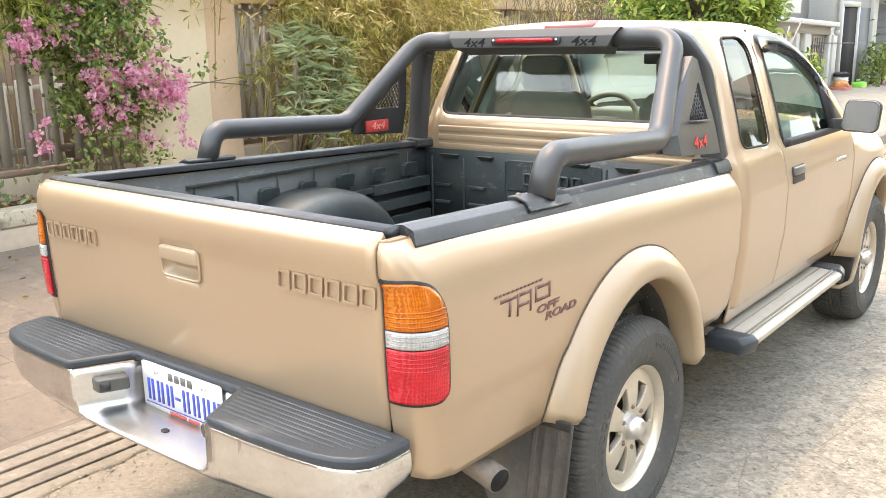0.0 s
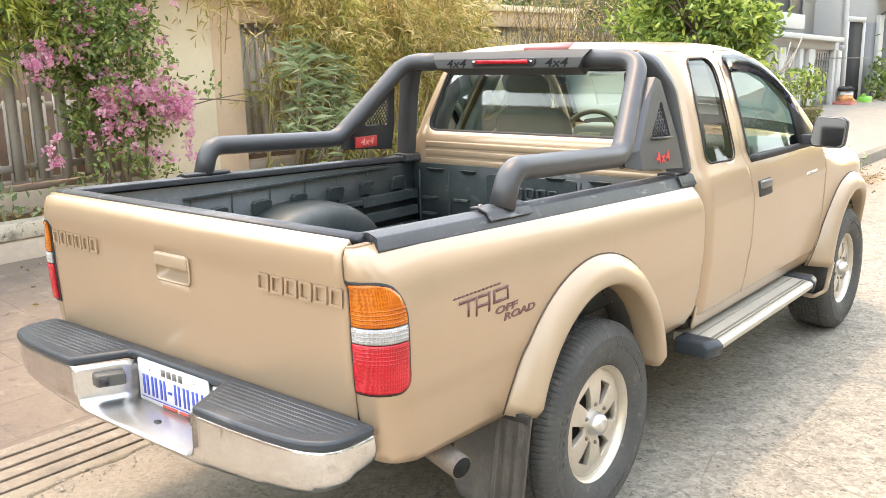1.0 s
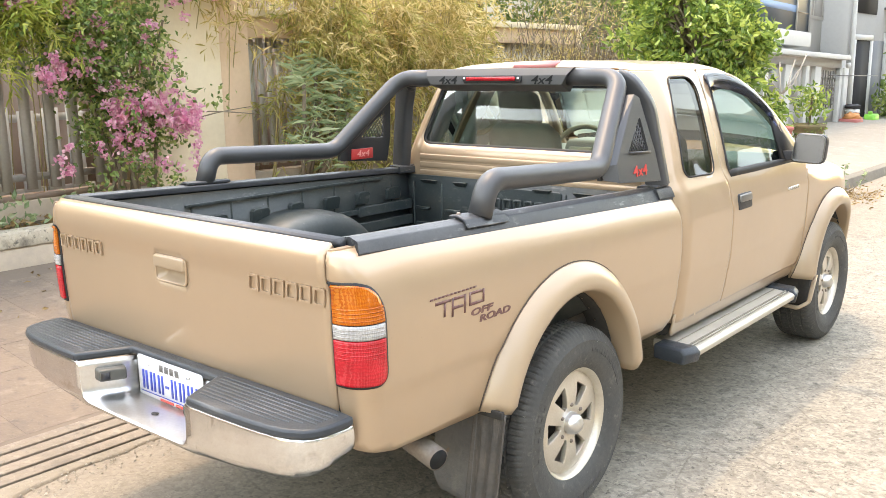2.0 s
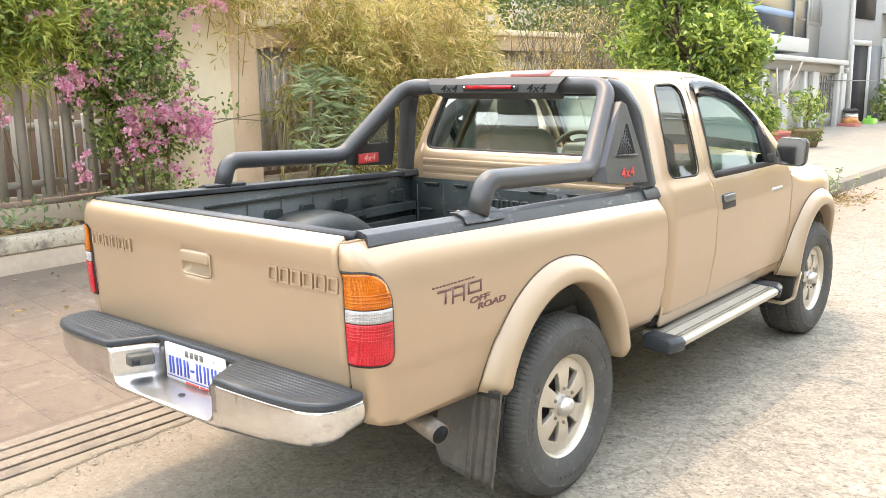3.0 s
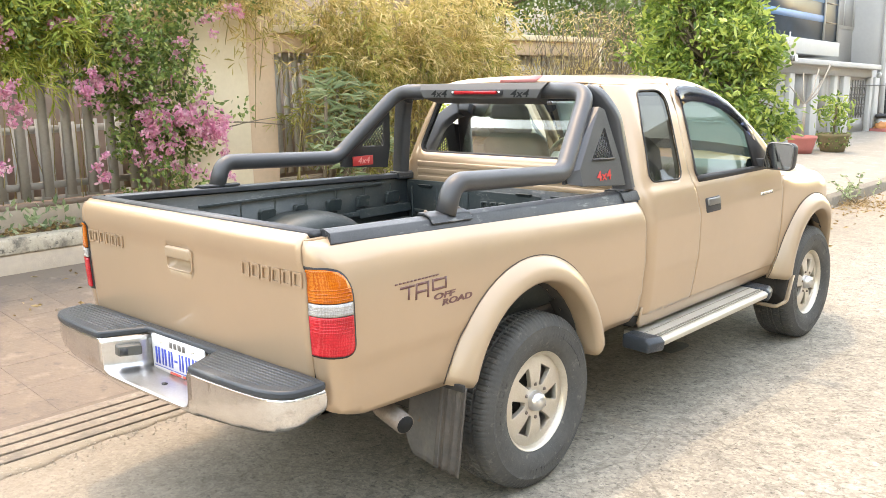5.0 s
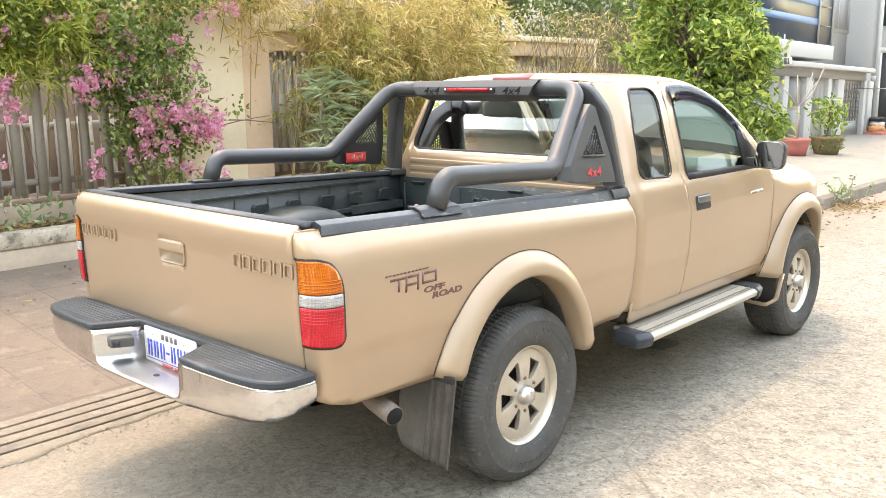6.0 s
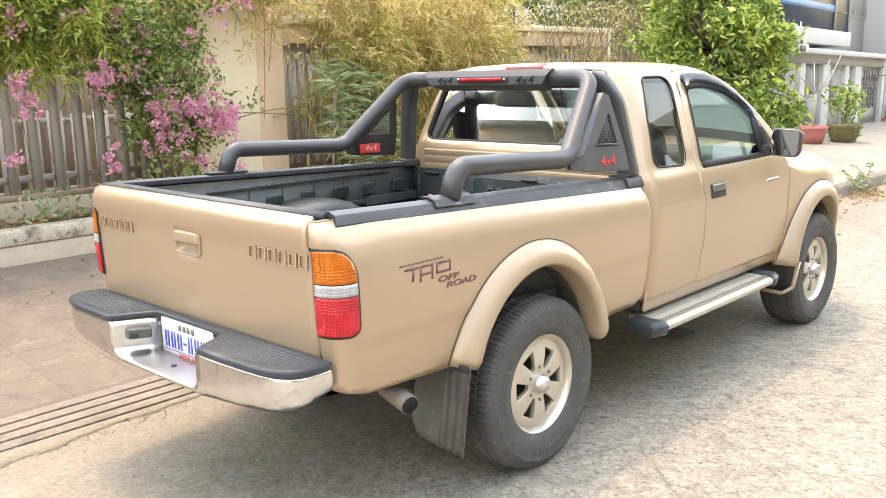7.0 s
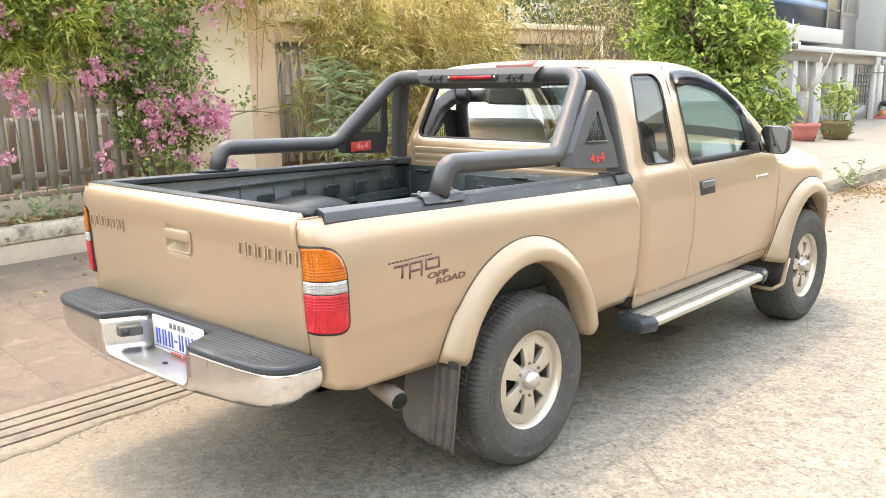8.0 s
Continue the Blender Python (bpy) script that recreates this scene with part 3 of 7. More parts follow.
def smooth_curve(z, zs, xs):
    """A profile through given heights, with no kinks."""
    z = min(max(z, zs[0]), zs[-1])
    k = min(max(int(np.searchsorted(zs, z)) - 1, 0), len(zs) - 2)
    def slope(i):
        if i == 0 or i == len(zs) - 1:
            a, b = (0, 1) if i == 0 else (i - 1, i)
            return (xs[b] - xs[a]) / (zs[b] - zs[a])
        d0, d1 = (xs[i] - xs[i - 1]) / (zs[i] - zs[i - 1]), (xs[i + 1] - xs[i]) / (zs[i + 1] - zs[i])
        return 0.0 if d0 * d1 <= 0 else 2 * d0 * d1 / (d0 + d1)
    h = zs[k + 1] - zs[k]
    t = (z - zs[k]) / h
    return (2 * t ** 3 - 3 * t ** 2 + 1) * xs[k] + (t ** 3 - 2 * t ** 2 + t) * h * slope(k) + (3 * t ** 2 - 2 * t ** 3) * xs[k + 1] + (t ** 3 - t ** 2) * h * slope(k + 1)


def leaves(name, material, parent, places, ways, lengths, widths, fold=0.25, label="", kind="", droop=0.0, rng=None, full=False):
    """Many single leaves in one mesh: a folded blade each, at a place, along a way."""
    rng = rng or np.random.default_rng(5)
    p = np.asarray(places, float)
    n = len(p)
    d = np.asarray(ways, float)
    d /= np.linalg.norm(d, axis=1)[:, None] + 1e-9
    r = rng.normal(size=(n, 3))
    s = np.cross(d, r)
    s /= np.linalg.norm(s, axis=1)[:, None] + 1e-9
    nrm = np.cross(s, d)
    L = np.asarray(lengths, float).reshape(-1, 1) * np.ones((n, 1))
    W = np.asarray(widths, float).reshape(-1, 1) * np.ones((n, 1)) / 2
    mid = p + d * L * 0.45
    tip = p + d * L
    tip[:, 2] -= (droop * L)[:, 0]
    a = mid + s * W + nrm * W * fold * 2
    b = mid - s * W + nrm * W * fold * 2
    if full:
        lift = nrm * W * fold * 1.6
        q1, q2 = p + d * L * 0.25, p + d * L * 0.72
        q2[:, 2] -= (droop * L)[:, 0] * 0.4
        rows = [p, q1 + s * W * 0.85 + lift, q1, q1 - s * W * 0.85 + lift, q2 + s * W * 0.8 + lift, q2, q2 - s * W * 0.8 + lift, tip]
        verts = np.stack(rows, 1).reshape(-1, 3)
        k = np.arange(n)[:, None] * 8
        tris = ((0, 2, 1), (0, 3, 2), (1, 2, 5), (1, 5, 4), (2, 3, 6), (2, 6, 5), (4, 5, 7), (5, 6, 7))
        faces = np.concatenate([k + np.array([f]) for f in tris], 1).reshape(-1, 3)
    else:
        verts = np.stack([p, a, tip, b], 1).reshape(-1, 3)
        k = np.arange(n)[:, None] * 4
        faces = np.concatenate([k + np.array([[0, 2, 1]]), k + np.array([[0, 3, 2]])], 1).reshape(-1, 3)
    me = bpy.data.meshes.new(name)
    me.from_pydata(verts.tolist(), [], faces.tolist())
    me.materials.append(material)
    ob = new(name, me)
    if parent is not None:
        ob.parent = parent
    return tagged(ob, label, kind=kind)

# ---- ground, pavement, walls ----
def walk_z(x, y):
    """Height of the pavement: it rises from the drain to the planter wall."""
    return 0.004 + 0.094 * max(0.0, -1.62 - x)


def sheet(name, xs, ys, height, material, label, kind="structure"):
    bm = bmesh.new()
    rows = [[bm.verts.new((x, y, height(x, y))) for x in xs] for y in ys]
    for a, b in zip(rows, rows[1:]):
        for j in range(len(xs) - 1):
            bm.faces.new((a[j], a[j + 1], b[j + 1], b[j]))
    ob = part(name, bm, material, None)
    return tagged(ob, label, "ground", kind=kind)


sheet("ground", [-400, -60, -20, -8, 0, 8, 20, 60, 400], [-400, -60, -20, -5, 0, 0.6, 1.2, 1.8, 2.4, 3.0, 3.6, 6, 10, 30, 60, 400], lambda x, y: -0.004 - 0.034 * min(1.0, max(0.0, (y - 0.6) / 2.4)), ROADM, "worn pale concrete road with pits and stains")
sheet("pavement", np.linspace(-4.32, -1.60, 8), np.linspace(-22, 9.3, 40), walk_z, GROUT, "sloping pavement bed with dusty joints")
sheet("driveway_apron", list(np.linspace(-4.9, -1.15, 8)), np.linspace(9.25, 40, 40), lambda x, y: 0.09 + 0.05 * max(0, -1.3 - x) - 0.010 * max(0.0, y - 14), APRON, "bright concrete driveway apron beyond the tree")
kb = part("apron_kerb", prism(rounded([(-1.28, -0.08), (-1.28, 0.115), (-1.14, 0.10), (-1.10, -0.08)], 0.02, 3), lambda u, v, s: (u, 9.2 + 30 * s, v)), APRON, None)
tagged(kb, "low rounded concrete kerb of the driveway", "kerb", kind="structure")

# slotted drain cover between pavement and road
drain = thing("drain_channel", "slotted concrete drain channel beside the road", "drain", kind="structure")
part("bed", boxes((-1.60, -1.16, -22, 9.2, -0.08, 0.001)), GROUT, drain)
for k in range(4):
    x0 = -1.595 + 0.11 * k
    part("drain_strip", boxes((x0, x0 + 0.085, -22, 9.2, -0.08, 0.014)), DRAINM, drain, bevel=0.004)

# smooth cast margin with a broken edge between drain and road, and its rubble
def margin():
    r = random.Random(12)
    bm = bmesh.new()
    ys = np.arange(-6.0, 9.2, 0.06)
    rows = []
    for y in ys:
        e = -1.02 + 0.05 * noise.noise(Vector((0.3, y * 1.7, 0))) + 0.03 * noise.noise(Vector((2.3, y * 7, 0))) - 0.10 * max(0.0, min(1.0, (y + 1.35) / 0.8))
        rows.append([bm.verts.new(p) for p in ((-1.17, y, 0.007), ((e - 1.17) / 2, y, 0.006), (e - 0.012, y, 0.004), (e, y, -0.06))])
    for a, b in zip(rows, rows[1:]):
        for j in range(3):
            bm.faces.new((a[j], a[j + 1], b[j + 1], b[j]))
    tagged(part("concrete_margin", bm, MARGIN, None), "pale smooth concrete margin with a crumbled edge", "kerb", kind="structure")
    verts, faces = [], []
    for k in range(900):
        if k < 560:
            y = r.gauss(-0.75, 0.9)
            x = -1.06 + r.gauss(0, 0.075)
            s = r.uniform(0.0025, 0.009) * (1.5 if r.random() < 0.06 else 1)
        else:
            x, y = r.uniform(-1.0, 3.2), r.uniform(-2.6, 6.5)
            s = r.uniform(0.002, 0.006)
        z = 0.004 - 0.034 * min(1.0, max(0.0, (y - 0.6) / 2.4)) - (0.008 if x > -0.95 else 0.0)
        n = len(verts)
        for dx, dy, dz in ((-1, 0, 0), (0, -1, 0), (1, 0, 0), (0, 1, 0), (0.1, 0.1, 1)):
            verts.append((x + s * dx * r.uniform(0.6, 1.3), y + s * dy * r.uniform(0.6, 1.3), z + s * dz * r.uniform(0.5, 1.0)))
        faces += [(n, n + 1, n + 4), (n + 1, n + 2, n + 4), (n + 2, n + 3, n + 4), (n + 3, n, n + 4)]
    me = bpy.data.meshes.new("rubble")
    me.from_pydata(verts, [], faces)
    me.materials.append(RUBBLE)
    tagged(new("rubble", me), "loose concrete crumbs and grit along the gutter", "rubble", kind="stuff")


margin()


def damp_patch(name, cx, cy, rx, ry, z):
    bm = bmesh.new()
    rim = []
    for k in range(40):
        a = 2 * math.pi * k / 40
        w = 1 + 0.35 * noise.noise(Vector((math.cos(a) * 1.4, math.sin(a) * 1.4, cx)))
        rim.append(bm.verts.new((cx + rx * w * math.cos(a), cy + ry * w * math.sin(a), z)))
    bm.faces.new(rim)
    tagged(part(name, bm, STAINM, None, flat=True), "dark damp patch on the concrete under the cab", "stain", kind="structure")


damp_patch("damp_patch", 0.315, 2.136, 0.10, 0.13, 0.0015)

# planter wall and fence line
FX = -4.86
pl = thing("planter_wall", "plastered planter wall with a weathered white top course", "planter", kind="structure")
part("wall_face", boxes((-4.45, -4.30, -22, 9.2, 0.10, 0.415)), KERBM, pl, bevel=0.01)
part("top_course", boxes((-4.47, -4.285, -22, 9.2, 0.415, 0.545)), KERBTOP, pl, "white paint flaked to black mould", bevel=0.015)
tagged(part("planter_soil", boxes((FX + 0.02, -4.46, -22, 9.2, 0.2, 0.52)), SOIL, None), "dry planter soil covered in leaf litter", "soil", kind="structure")
base = thing("fence_base_wall", "low cream wall under the fence", "wall", kind="structure")
part("base", boxes((FX - 0.14, FX + 0.03, -22, 9.4, 0.3, 0.70)), KERBM, base, bevel=0.01)
part("brown_course", boxes((FX - 0.13, FX + 0.02, -7, 1.75, 0.70, 0.74)), BROWNW, base)


def fence(name, y0, y1, pitch, z0, z1, material, label, x=FX, w=0.085):
    f = thing(name, label, "fence", kind="structure")
    for z in (z0 + 0.02, z1 - 0.10):
        part("rail", boxes((x - 0.075, x - 0.040, y0, y1, z, z + 0.06)), material, f)
    n = int((y1 - y0) / pitch)
    slat = None
    for i in range(n):
        if slat is None:
            slat = part("slat", boxes((-0.022, 0.022, -w / 2, w / 2, z0 - 0.05, z1)), material, f, bevel=0.006)
            s = slat
        else:
            s = bpy.data.objects.new("slat", slat.data)
            scene.collection.objects.link(s)
            s.parent = f
        s.location = (x - 0.016, y0 + (i + 0.5) * pitch, 0)
    return f


fence("slat_fence_left", -5.0, 1.72, 0.205, 0.83, 2.25, FENCEM, "taupe painted steel slat fence behind the bougainvillea", FX, 0.075)
fence("slat_fence_right", 2.86, 8.9, 0.125, 0.80, 2.06, FENCEL, "pale grey slat fence behind the bamboo", FX - 0.10, 0.06)
pil = thing("gate_pillar", "wide cream and peach rendered gate pillar", "pillar", kind="structure")
part("cream_face", boxes((FX - 0.25, FX + 0.14, 1.74, 2.50, 0.3, 2.42)), CREAM, pil, bevel=0.008)
part("peach_face", boxes((FX - 0.25, FX + 0.115, 2.50, 2.86, 0.3, 2.42)), PEACH, pil, bevel=0.008)
beam = thing("fence_beam", "cream rendered beam over the fence", "beam", kind="structure")
part("beam", boxes((FX - 0.22, FX + 0.02, 2.86, 9.2, 2.06, 2.26)), PEACH, beam, bevel=0.008)
part("coping", boxes((FX - 0.27, FX + 0.08, 2.86, 9.25, 2.26, 2.34)), CREAM, beam, bevel=0.01)
part("left_beam", boxes((FX - 0.22, FX + 0.02, -6, 1.74, 2.25, 2.42)), PEACH, beam, bevel=0.008)
yard = thing("yard_wall", "brownish house wall behind the fence", "wall", kind="structure")
part("wall", boxes((-7.4, -7.2, -3.2, 9.4, 0.0, 3.6)), BROWNW, yard)
part("low_wall", boxes((-7.4, -7.2, -22, -3.2, 0.0, 1.7)), BROWNW, yard)
part("end_wall", boxes((-7.4, FX - 0.05, 9.2, 9.4, 0.0, 2.3)), CREAM, yard)
part("yard_floor", boxes((-7.2, FX - 0.14, -9, 9.2, 0.1, 0.3)), GROUT, yard)
wf = thing("white_yard_screen", "white painted board screen standing behind the fence", "screen")
for z in (0.62, 1.30):
    part("rail", boxes((-5.70, -5.67, -4, 1.62, z, z + 0.07)), WHITEW, wf)
for i in range(24):
    y = -3.95 + 0.232 * i
    part("board", boxes((-5.672, -5.65, y, y + 0.150, 0.30, 1.40 + 0.02 * (i % 3))), WHITEW, wf)
shed = thing("garden_shed_wall", "pinkish brown rendered wall behind the white screen", "wall", kind="structure")
part("wall", boxes((-6.5, -6.35, -5.5, 1.9, 0.2, 3.0)), PINKW, shed)

# ---- the pickup truck: y forward, x to its right, rear axle at y = 0 ----
truck = thing("pickup_truck", "champagne beige extended-cab pickup truck parked on the concrete road", "pickup truck")
truck.matrix_basis = Matrix.Translation((-0.0415, 0, 0)) @ Matrix.Diagonal((1.05, 1, 1, 1))


def bed_x(z):
    return smooth_curve(z, [.50, .56, .62, .70, .795, .81, .86, .98, 1.06, 1.12, 1.16, 1.20, 1.235, 1.25], [.770, .796, .811, .8205, .8275, .8325, .8345, .836, .831, .820, .806, .783, .756, .745])


def cab_x(z):
    return smooth_curve(z, [.40, .5, .6, .765, .78, .83, .95, 1.015, 1.038, 1.055, 1.12, 1.165, 1.205, 1.23, 1.30, 1.45, 1.60, 1.66, 1.70], [.745, .79, .813, .8295, .8325, .8345, .8365, .8375, .8365, .8325, .824, .813, .794, .784, .763, .711, .648, .615, .585])


def fend_x(z):
    return smooth_curve(z, [.40, .5, .6, .765, .78, .83, .95, 1.00, 1.04, 1.075, 1.10, 1.115], [.745, .79, .813, .8295, .8325, .8345, .837, .832, .815, .785, .74, .69])


def rake(y):
    """The bed's top line falls slightly towards the cab."""
    return -0.036 * max(0.0, min(1.8, y + 0.90))


def raked(bm):
    for v in bm.verts:
        v.co.z += rake(v.co.y)
    return bm


def gate_y(z):
    return smooth_curve(z, [0.74, 0.80, 1.00, 1.10, 1.133, 1.156, 1.215, 1.24, 1.255], [-1.118, -1.128, -1.138, -1.139, -1.141, -1.156, -1.1562, -1.145, -1.122])


def bed_skin(u, z):
    """Outer skin of the bed's right side; past u = -0.9 it turns the rear corner."""
    x = bed_x(z)
    if u > -0.9:
        k = min(1.0, max(0.0, (z - 0.98) / 0.24))
        return (x, u, z + rake(u) * k * k * (3 - 2 * k))
    yr = gate_y(z) + 0.004
    r = min(0.075, x - 0.735)
    l1, l2, l3 = -0.9 - (yr + r), r * math.pi / 2, x - r - 0.735
    d = (-0.9 - u) / 0.25 * (l1 + l2 + l3)
    if d < l1:
        return (x, -0.9 - d, z)
    if d > l1 + l2:
        return (x - r - (d - l1 - l2), yr, z)
    a = (d - l1) / r
    return (x - r + r * math.cos(a), yr + r - r * math.sin(a), z)


def arch(cy, cz, th, f):
    return (cy + (0.43 + 0.11 * f) * math.cos(th), cz + (0.465 + 0.11 * f) * math.sin(th))


def arch_line(cy, cz, f, a0, a1, n=28):
    return [arch(cy, cz, radians(a0 + (a1 - a0) * i / n), f) for i in range(n + 1)]


REAR, FRONT = (-0.055, 0.45), (3.035, 0.385)
# bed sides
out = [(-1.15, 0.66), (-0.98, 0.615), (-0.60, 0.60)] + arch_line(*REAR, 0.4, 163, 8) + [(0.60, 0.555), (0.79, 0.555), (0.845, 0.60), (0.866, 0.70), (0.866, 1.235), (-1.15, 1.235)]
both("bed_side", panel(out, bed_skin, step=0.024), PAINT, truck, thick=0.006)
# wheel-arch flares
def flare(cy, cz, a0, a1):
    sect = [(-0.10, 0.74), (-0.05, 0.80), (0.0, 0.868), (0.04, 0.884), (0.14, 0.893), (0.35, 0.893), (0.6, 0.882), (0.82, 0.862), (0.95, 0.845), (1.0, 0.832)]
    bm = bmesh.new()
    n = 40
    rows = []
    for i in range(n + 1):
        th = radians(a0 + (a1 - a0) * i / n)
        end = min(1.0, min(i, n - i) / 3 + 0.70)
        row = []
        for f, x in sect:
            y, z = arch(cy, cz, th, f)
            hug = max(0.0, (f - 0.6) / 0.4) * min(0.0, bed_x(max(0.5, z)) - 0.835)
            row.append(bm.verts.new((0.832 + (x - 0.832) * (end if x > 0.832 else 1) + hug, y, z)))
        rows.append(row)
    for a, b in zip(rows, rows[1:]):
        for j in range(len(sect) - 1):
            bm.faces.new((a[j], a[j + 1], b[j + 1], b[j]))
    return bm


for c, lim in ((REAR, (164, 6)), (FRONT, (172, 4))):
    fl = flare(*c, *lim)
    if c is FRONT:
        for v in fl.verts:
            f = max(0.0, (v.co.y - 3.12) / 0.75)
            v.co.x -= 0.36 * f * f
            v.co.y -= 0.10 * f * f
    both("fender_flare", fl, FLARE, truck, "wide painted wheel-arch flare", thick=0.004)
    bead = []
    for k in range(41):
        y, z = arch(*c, radians(lim[0] + (lim[1] - lim[0]) * k / 40), 0.99)
        f = max(0.0, (y - 3.12) / 0.75) if c is FRONT else 0.0
        base = bed_x(z) if c is REAR else (fend_x(z) if y > 2.5 else cab_x(z))
        bead.append((base + 0.002 - 0.36 * f * f, y - 0.10 * f * f, z))
    both("flare_seal", tube(bead, 0.0026, 6), SEALM, truck)
    well = bmesh.new()
    rows = []
    for th in range(-5, 186, 10):
        y, z = arch(*c, radians(th), -0.06)
        rows.append([well.verts.new((x, y, z)) for x in (0.36, 0.60, 0.79)])
    for a, b in zip(rows, rows[1:]):
        for j in range(2):
            well.faces.new((a[j], a[j + 1], b[j + 1], b[j]))
    both("wheel_well", well, UNDER, truck, "dark dusty inner wheel well", thick=0.004)

# tailgate
gate = part("tailgate", panel([(-0.728, 0.745), (0.728, 0.745), (0.728, 1.255), (-0.728, 1.255)], lambda u, v: (u, gate_y(v), v), holes=[rounded([(-0.092, 1.035), (0.068, 1.035), (0.068, 1.115), (-0.092, 1.115)], 0.018)], step=0.03), PAINT, truck, thick=0.02)
part("inner_panel", boxes((-0.726, 0.726, -1.088, -1.062, 0.76, 1.235)), LINER, gate)
part("top_edge_cap", prism(rounded([(-1.113, 1.246), (-1.113, 1.257), (-1.104, 1.262), (-1.062, 1.261), (-1.058, 1.226), (-1.10, 1.232)], 0.004, 3), lambda u, v, s: (-0.722 + 1.444 * s, u, v)), CAPM, gate, "scuffed black plastic tailgate cap")
pocket = rounded([(-0.092, 1.035), (0.068, 1.035), (0.068, 1.115), (-0.092, 1.115)], 0.018)
part("handle_recess", panel(pocket, lambda u, v: (u, gate_y(v) + 0.026 * min(1.0, edge_gap((u, v), pocket) / 0.022) ** 0.6, v), step=0.007), FLARE, gate)
part("handle", prism(rounded([(-0.097, 1.078), (0.073, 1.078), (0.073, 1.121), (-0.097, 1.121)], 0.012, 4), lambda u, v, s: (u, -1.138 - 0.013 * s, v)), FLARE, gate, "body-coloured pull handle", bevel=0.006)
rim = rounded([(-0.097, 1.031), (0.073, 1.031), (0.073, 1.120), (-0.097, 1.120)], 0.02)
part("handle_bezel", sweep([(u, gate_y(v) - 0.002, v) for u, v in rim], ring(0.0045, 8), up=(0, 1, 0), closed=True), PAINT, gate)


def stamped(parent, x0, x1, z0, z1, n, slant):
    """A row of stamped blocks, each a raised frame on the tailgate."""
    w = (x1 - x0) / n
    for i in range(n):
        a, b = x0 + w * i + 0.08 * w, x0 + w * (i + 1) - 0.08 * w
        o = rounded([(a, z0), (b, z0), (b + slant, z1), (a + slant, z1)], 0.006, 3)
        t = 0.0075
        k = rounded([(a + t, z0 + t), (b - t, z0 + t), (b + slant - t, z1 - t), (a + slant + t, z1 - t)], 0.004, 3)
        bm = panel(o, lambda u, v: (u, gate_y(v) - 0.003, v), holes=[k], step=0.02)
        part("stamped_letter_block", bm, PAINT, parent, thick=-0.005, flat=True)


stamped(gate, 0.385, 0.722, 1.072, 1.126, 6, 0.004)
stamped(gate, -0.718, -0.425, 1.068, 1.122, 6, 0.0)
# dark shut line round the tailgate
both("shut_line", boxes((0.7285, 0.7355, -1.118, -1.07, 0.74, 1.235)), RUBBER, truck)

# tail lights that wrap round the corners
def lamp_skin(off):
    def f(u, v):
        p, q, r = Vector(bed_skin(u, v)), Vector(bed_skin(u + 0.002, v)), Vector(bed_skin(u, v + 0.002))
        n = (q - p).cross(r - p).normalized()
        return p + n * off
    return f


def lamp(z0, z1, inset, rt, rb):
    a, b = -1.150 + inset * 0.8, -1.007 - inset
    low = rounded([(a, z0), (b, z0), (b, (z0 + z1) / 2), (a, (z0 + z1) / 2)], [0.004, min(rb, 0.45 * (z1 - z0)), 0.0001, 0.0001], 8)
    low = [p for p in low if p[1] < (z0 + z1) / 2 - 0.0005]
    k = low.index(max(low, key=lambda p: (p[0], p[1]))) + 1
    low = low[k:] + low[:k]
    ru = 0.085 if rt > 0.05 else 0.002
    top = [(b - ru + ru * math.cos(t), z1 - rt + rt * math.sin(t)) for t in np.linspace(0, math.pi / 2, 12)]
    return low + top + [(a, z1)]


for side in (1, -1):
    tl = thing("tail_light", "", "")
    tl.parent = truck
    tl["label"] = "three-colour amber, clear and red tail light"
    for nm, z0, z1, ins, rt, rb, mt, off, lab in (("surround", 0.842, 1.150, 0.0, 0.115, 0.045, RUBBER, 0.004, "black surround"), ("amber_lens", 1.032, 1.146, 0.011, 0.105, 0.002, AMBER, 0.012, "ribbed amber lens"),
                                                  ("clear_lens", 0.988, 1.0285, 0.011, 0.002, 0.002, CLEARL, 0.012, "clear reversing lens"), ("red_lens", 0.852, 0.9845, 0.011, 0.002, 0.036, REDL, 0.012, "ribbed red lens")):
        bm = panel(lamp(z0, z1, ins, rt, rb), lamp_skin(off), step=0.012)
        if side < 0:
            bm2 = mirror_bm(bm)
            bm.free()
            bm = bm2
        part(nm, bm, mt, tl, lab, thick=0.01)
    for z0, mt in [(1.0065, CLEARL), (0.9955, CLEARL), (1.017, CLEARL)] + [(0.932 + 0.0105 * k, REDL) for k in range(5)] + [(1.040 + 0.011 * k, AMBER) for k in range(4)]:
        bm = panel(lamp(z0, z0 + 0.0035, 0.014, 0.001, 0.001), lamp_skin(0.0135), step=0.02)
        if side < 0:
            bm2 = mirror_bm(bm)
            bm.free()
            bm = bm2
        part("lens_rib", bm, mt, tl, thick=0.002)

# bed: liner box with ribs and wheel housings
LW, LY0, LY1, LF, LT = 0.70, -1.055, 0.835, 0.76, 1.225
ln = part("bed_liner", boxes((-LW, LW, LY0, LY1, LF - 0.02, LF)), LINER, truck, "scuffed black plastic bed liner")
lsw = boxes((LW, LW + 0.03, LY0, LY1, LF, LT))
for v in lsw.verts:
    if v.co.z > 1.0:
        v.co.z += rake(v.co.y)
both("liner_side_wall", lsw, LINER, ln)
part("liner_front_wall", boxes((-LW, LW, LY1, LY1 + 0.02, LF - 0.02, LT - 0.068)), LINER, ln)
for i in range(16):
    x = -0.6 + 1.2 * i / 15
    part("floor_rib", boxes((x - 0.02, x + 0.02, -1.05, 0.82, 0.76, 0.772)), LINER, ln)
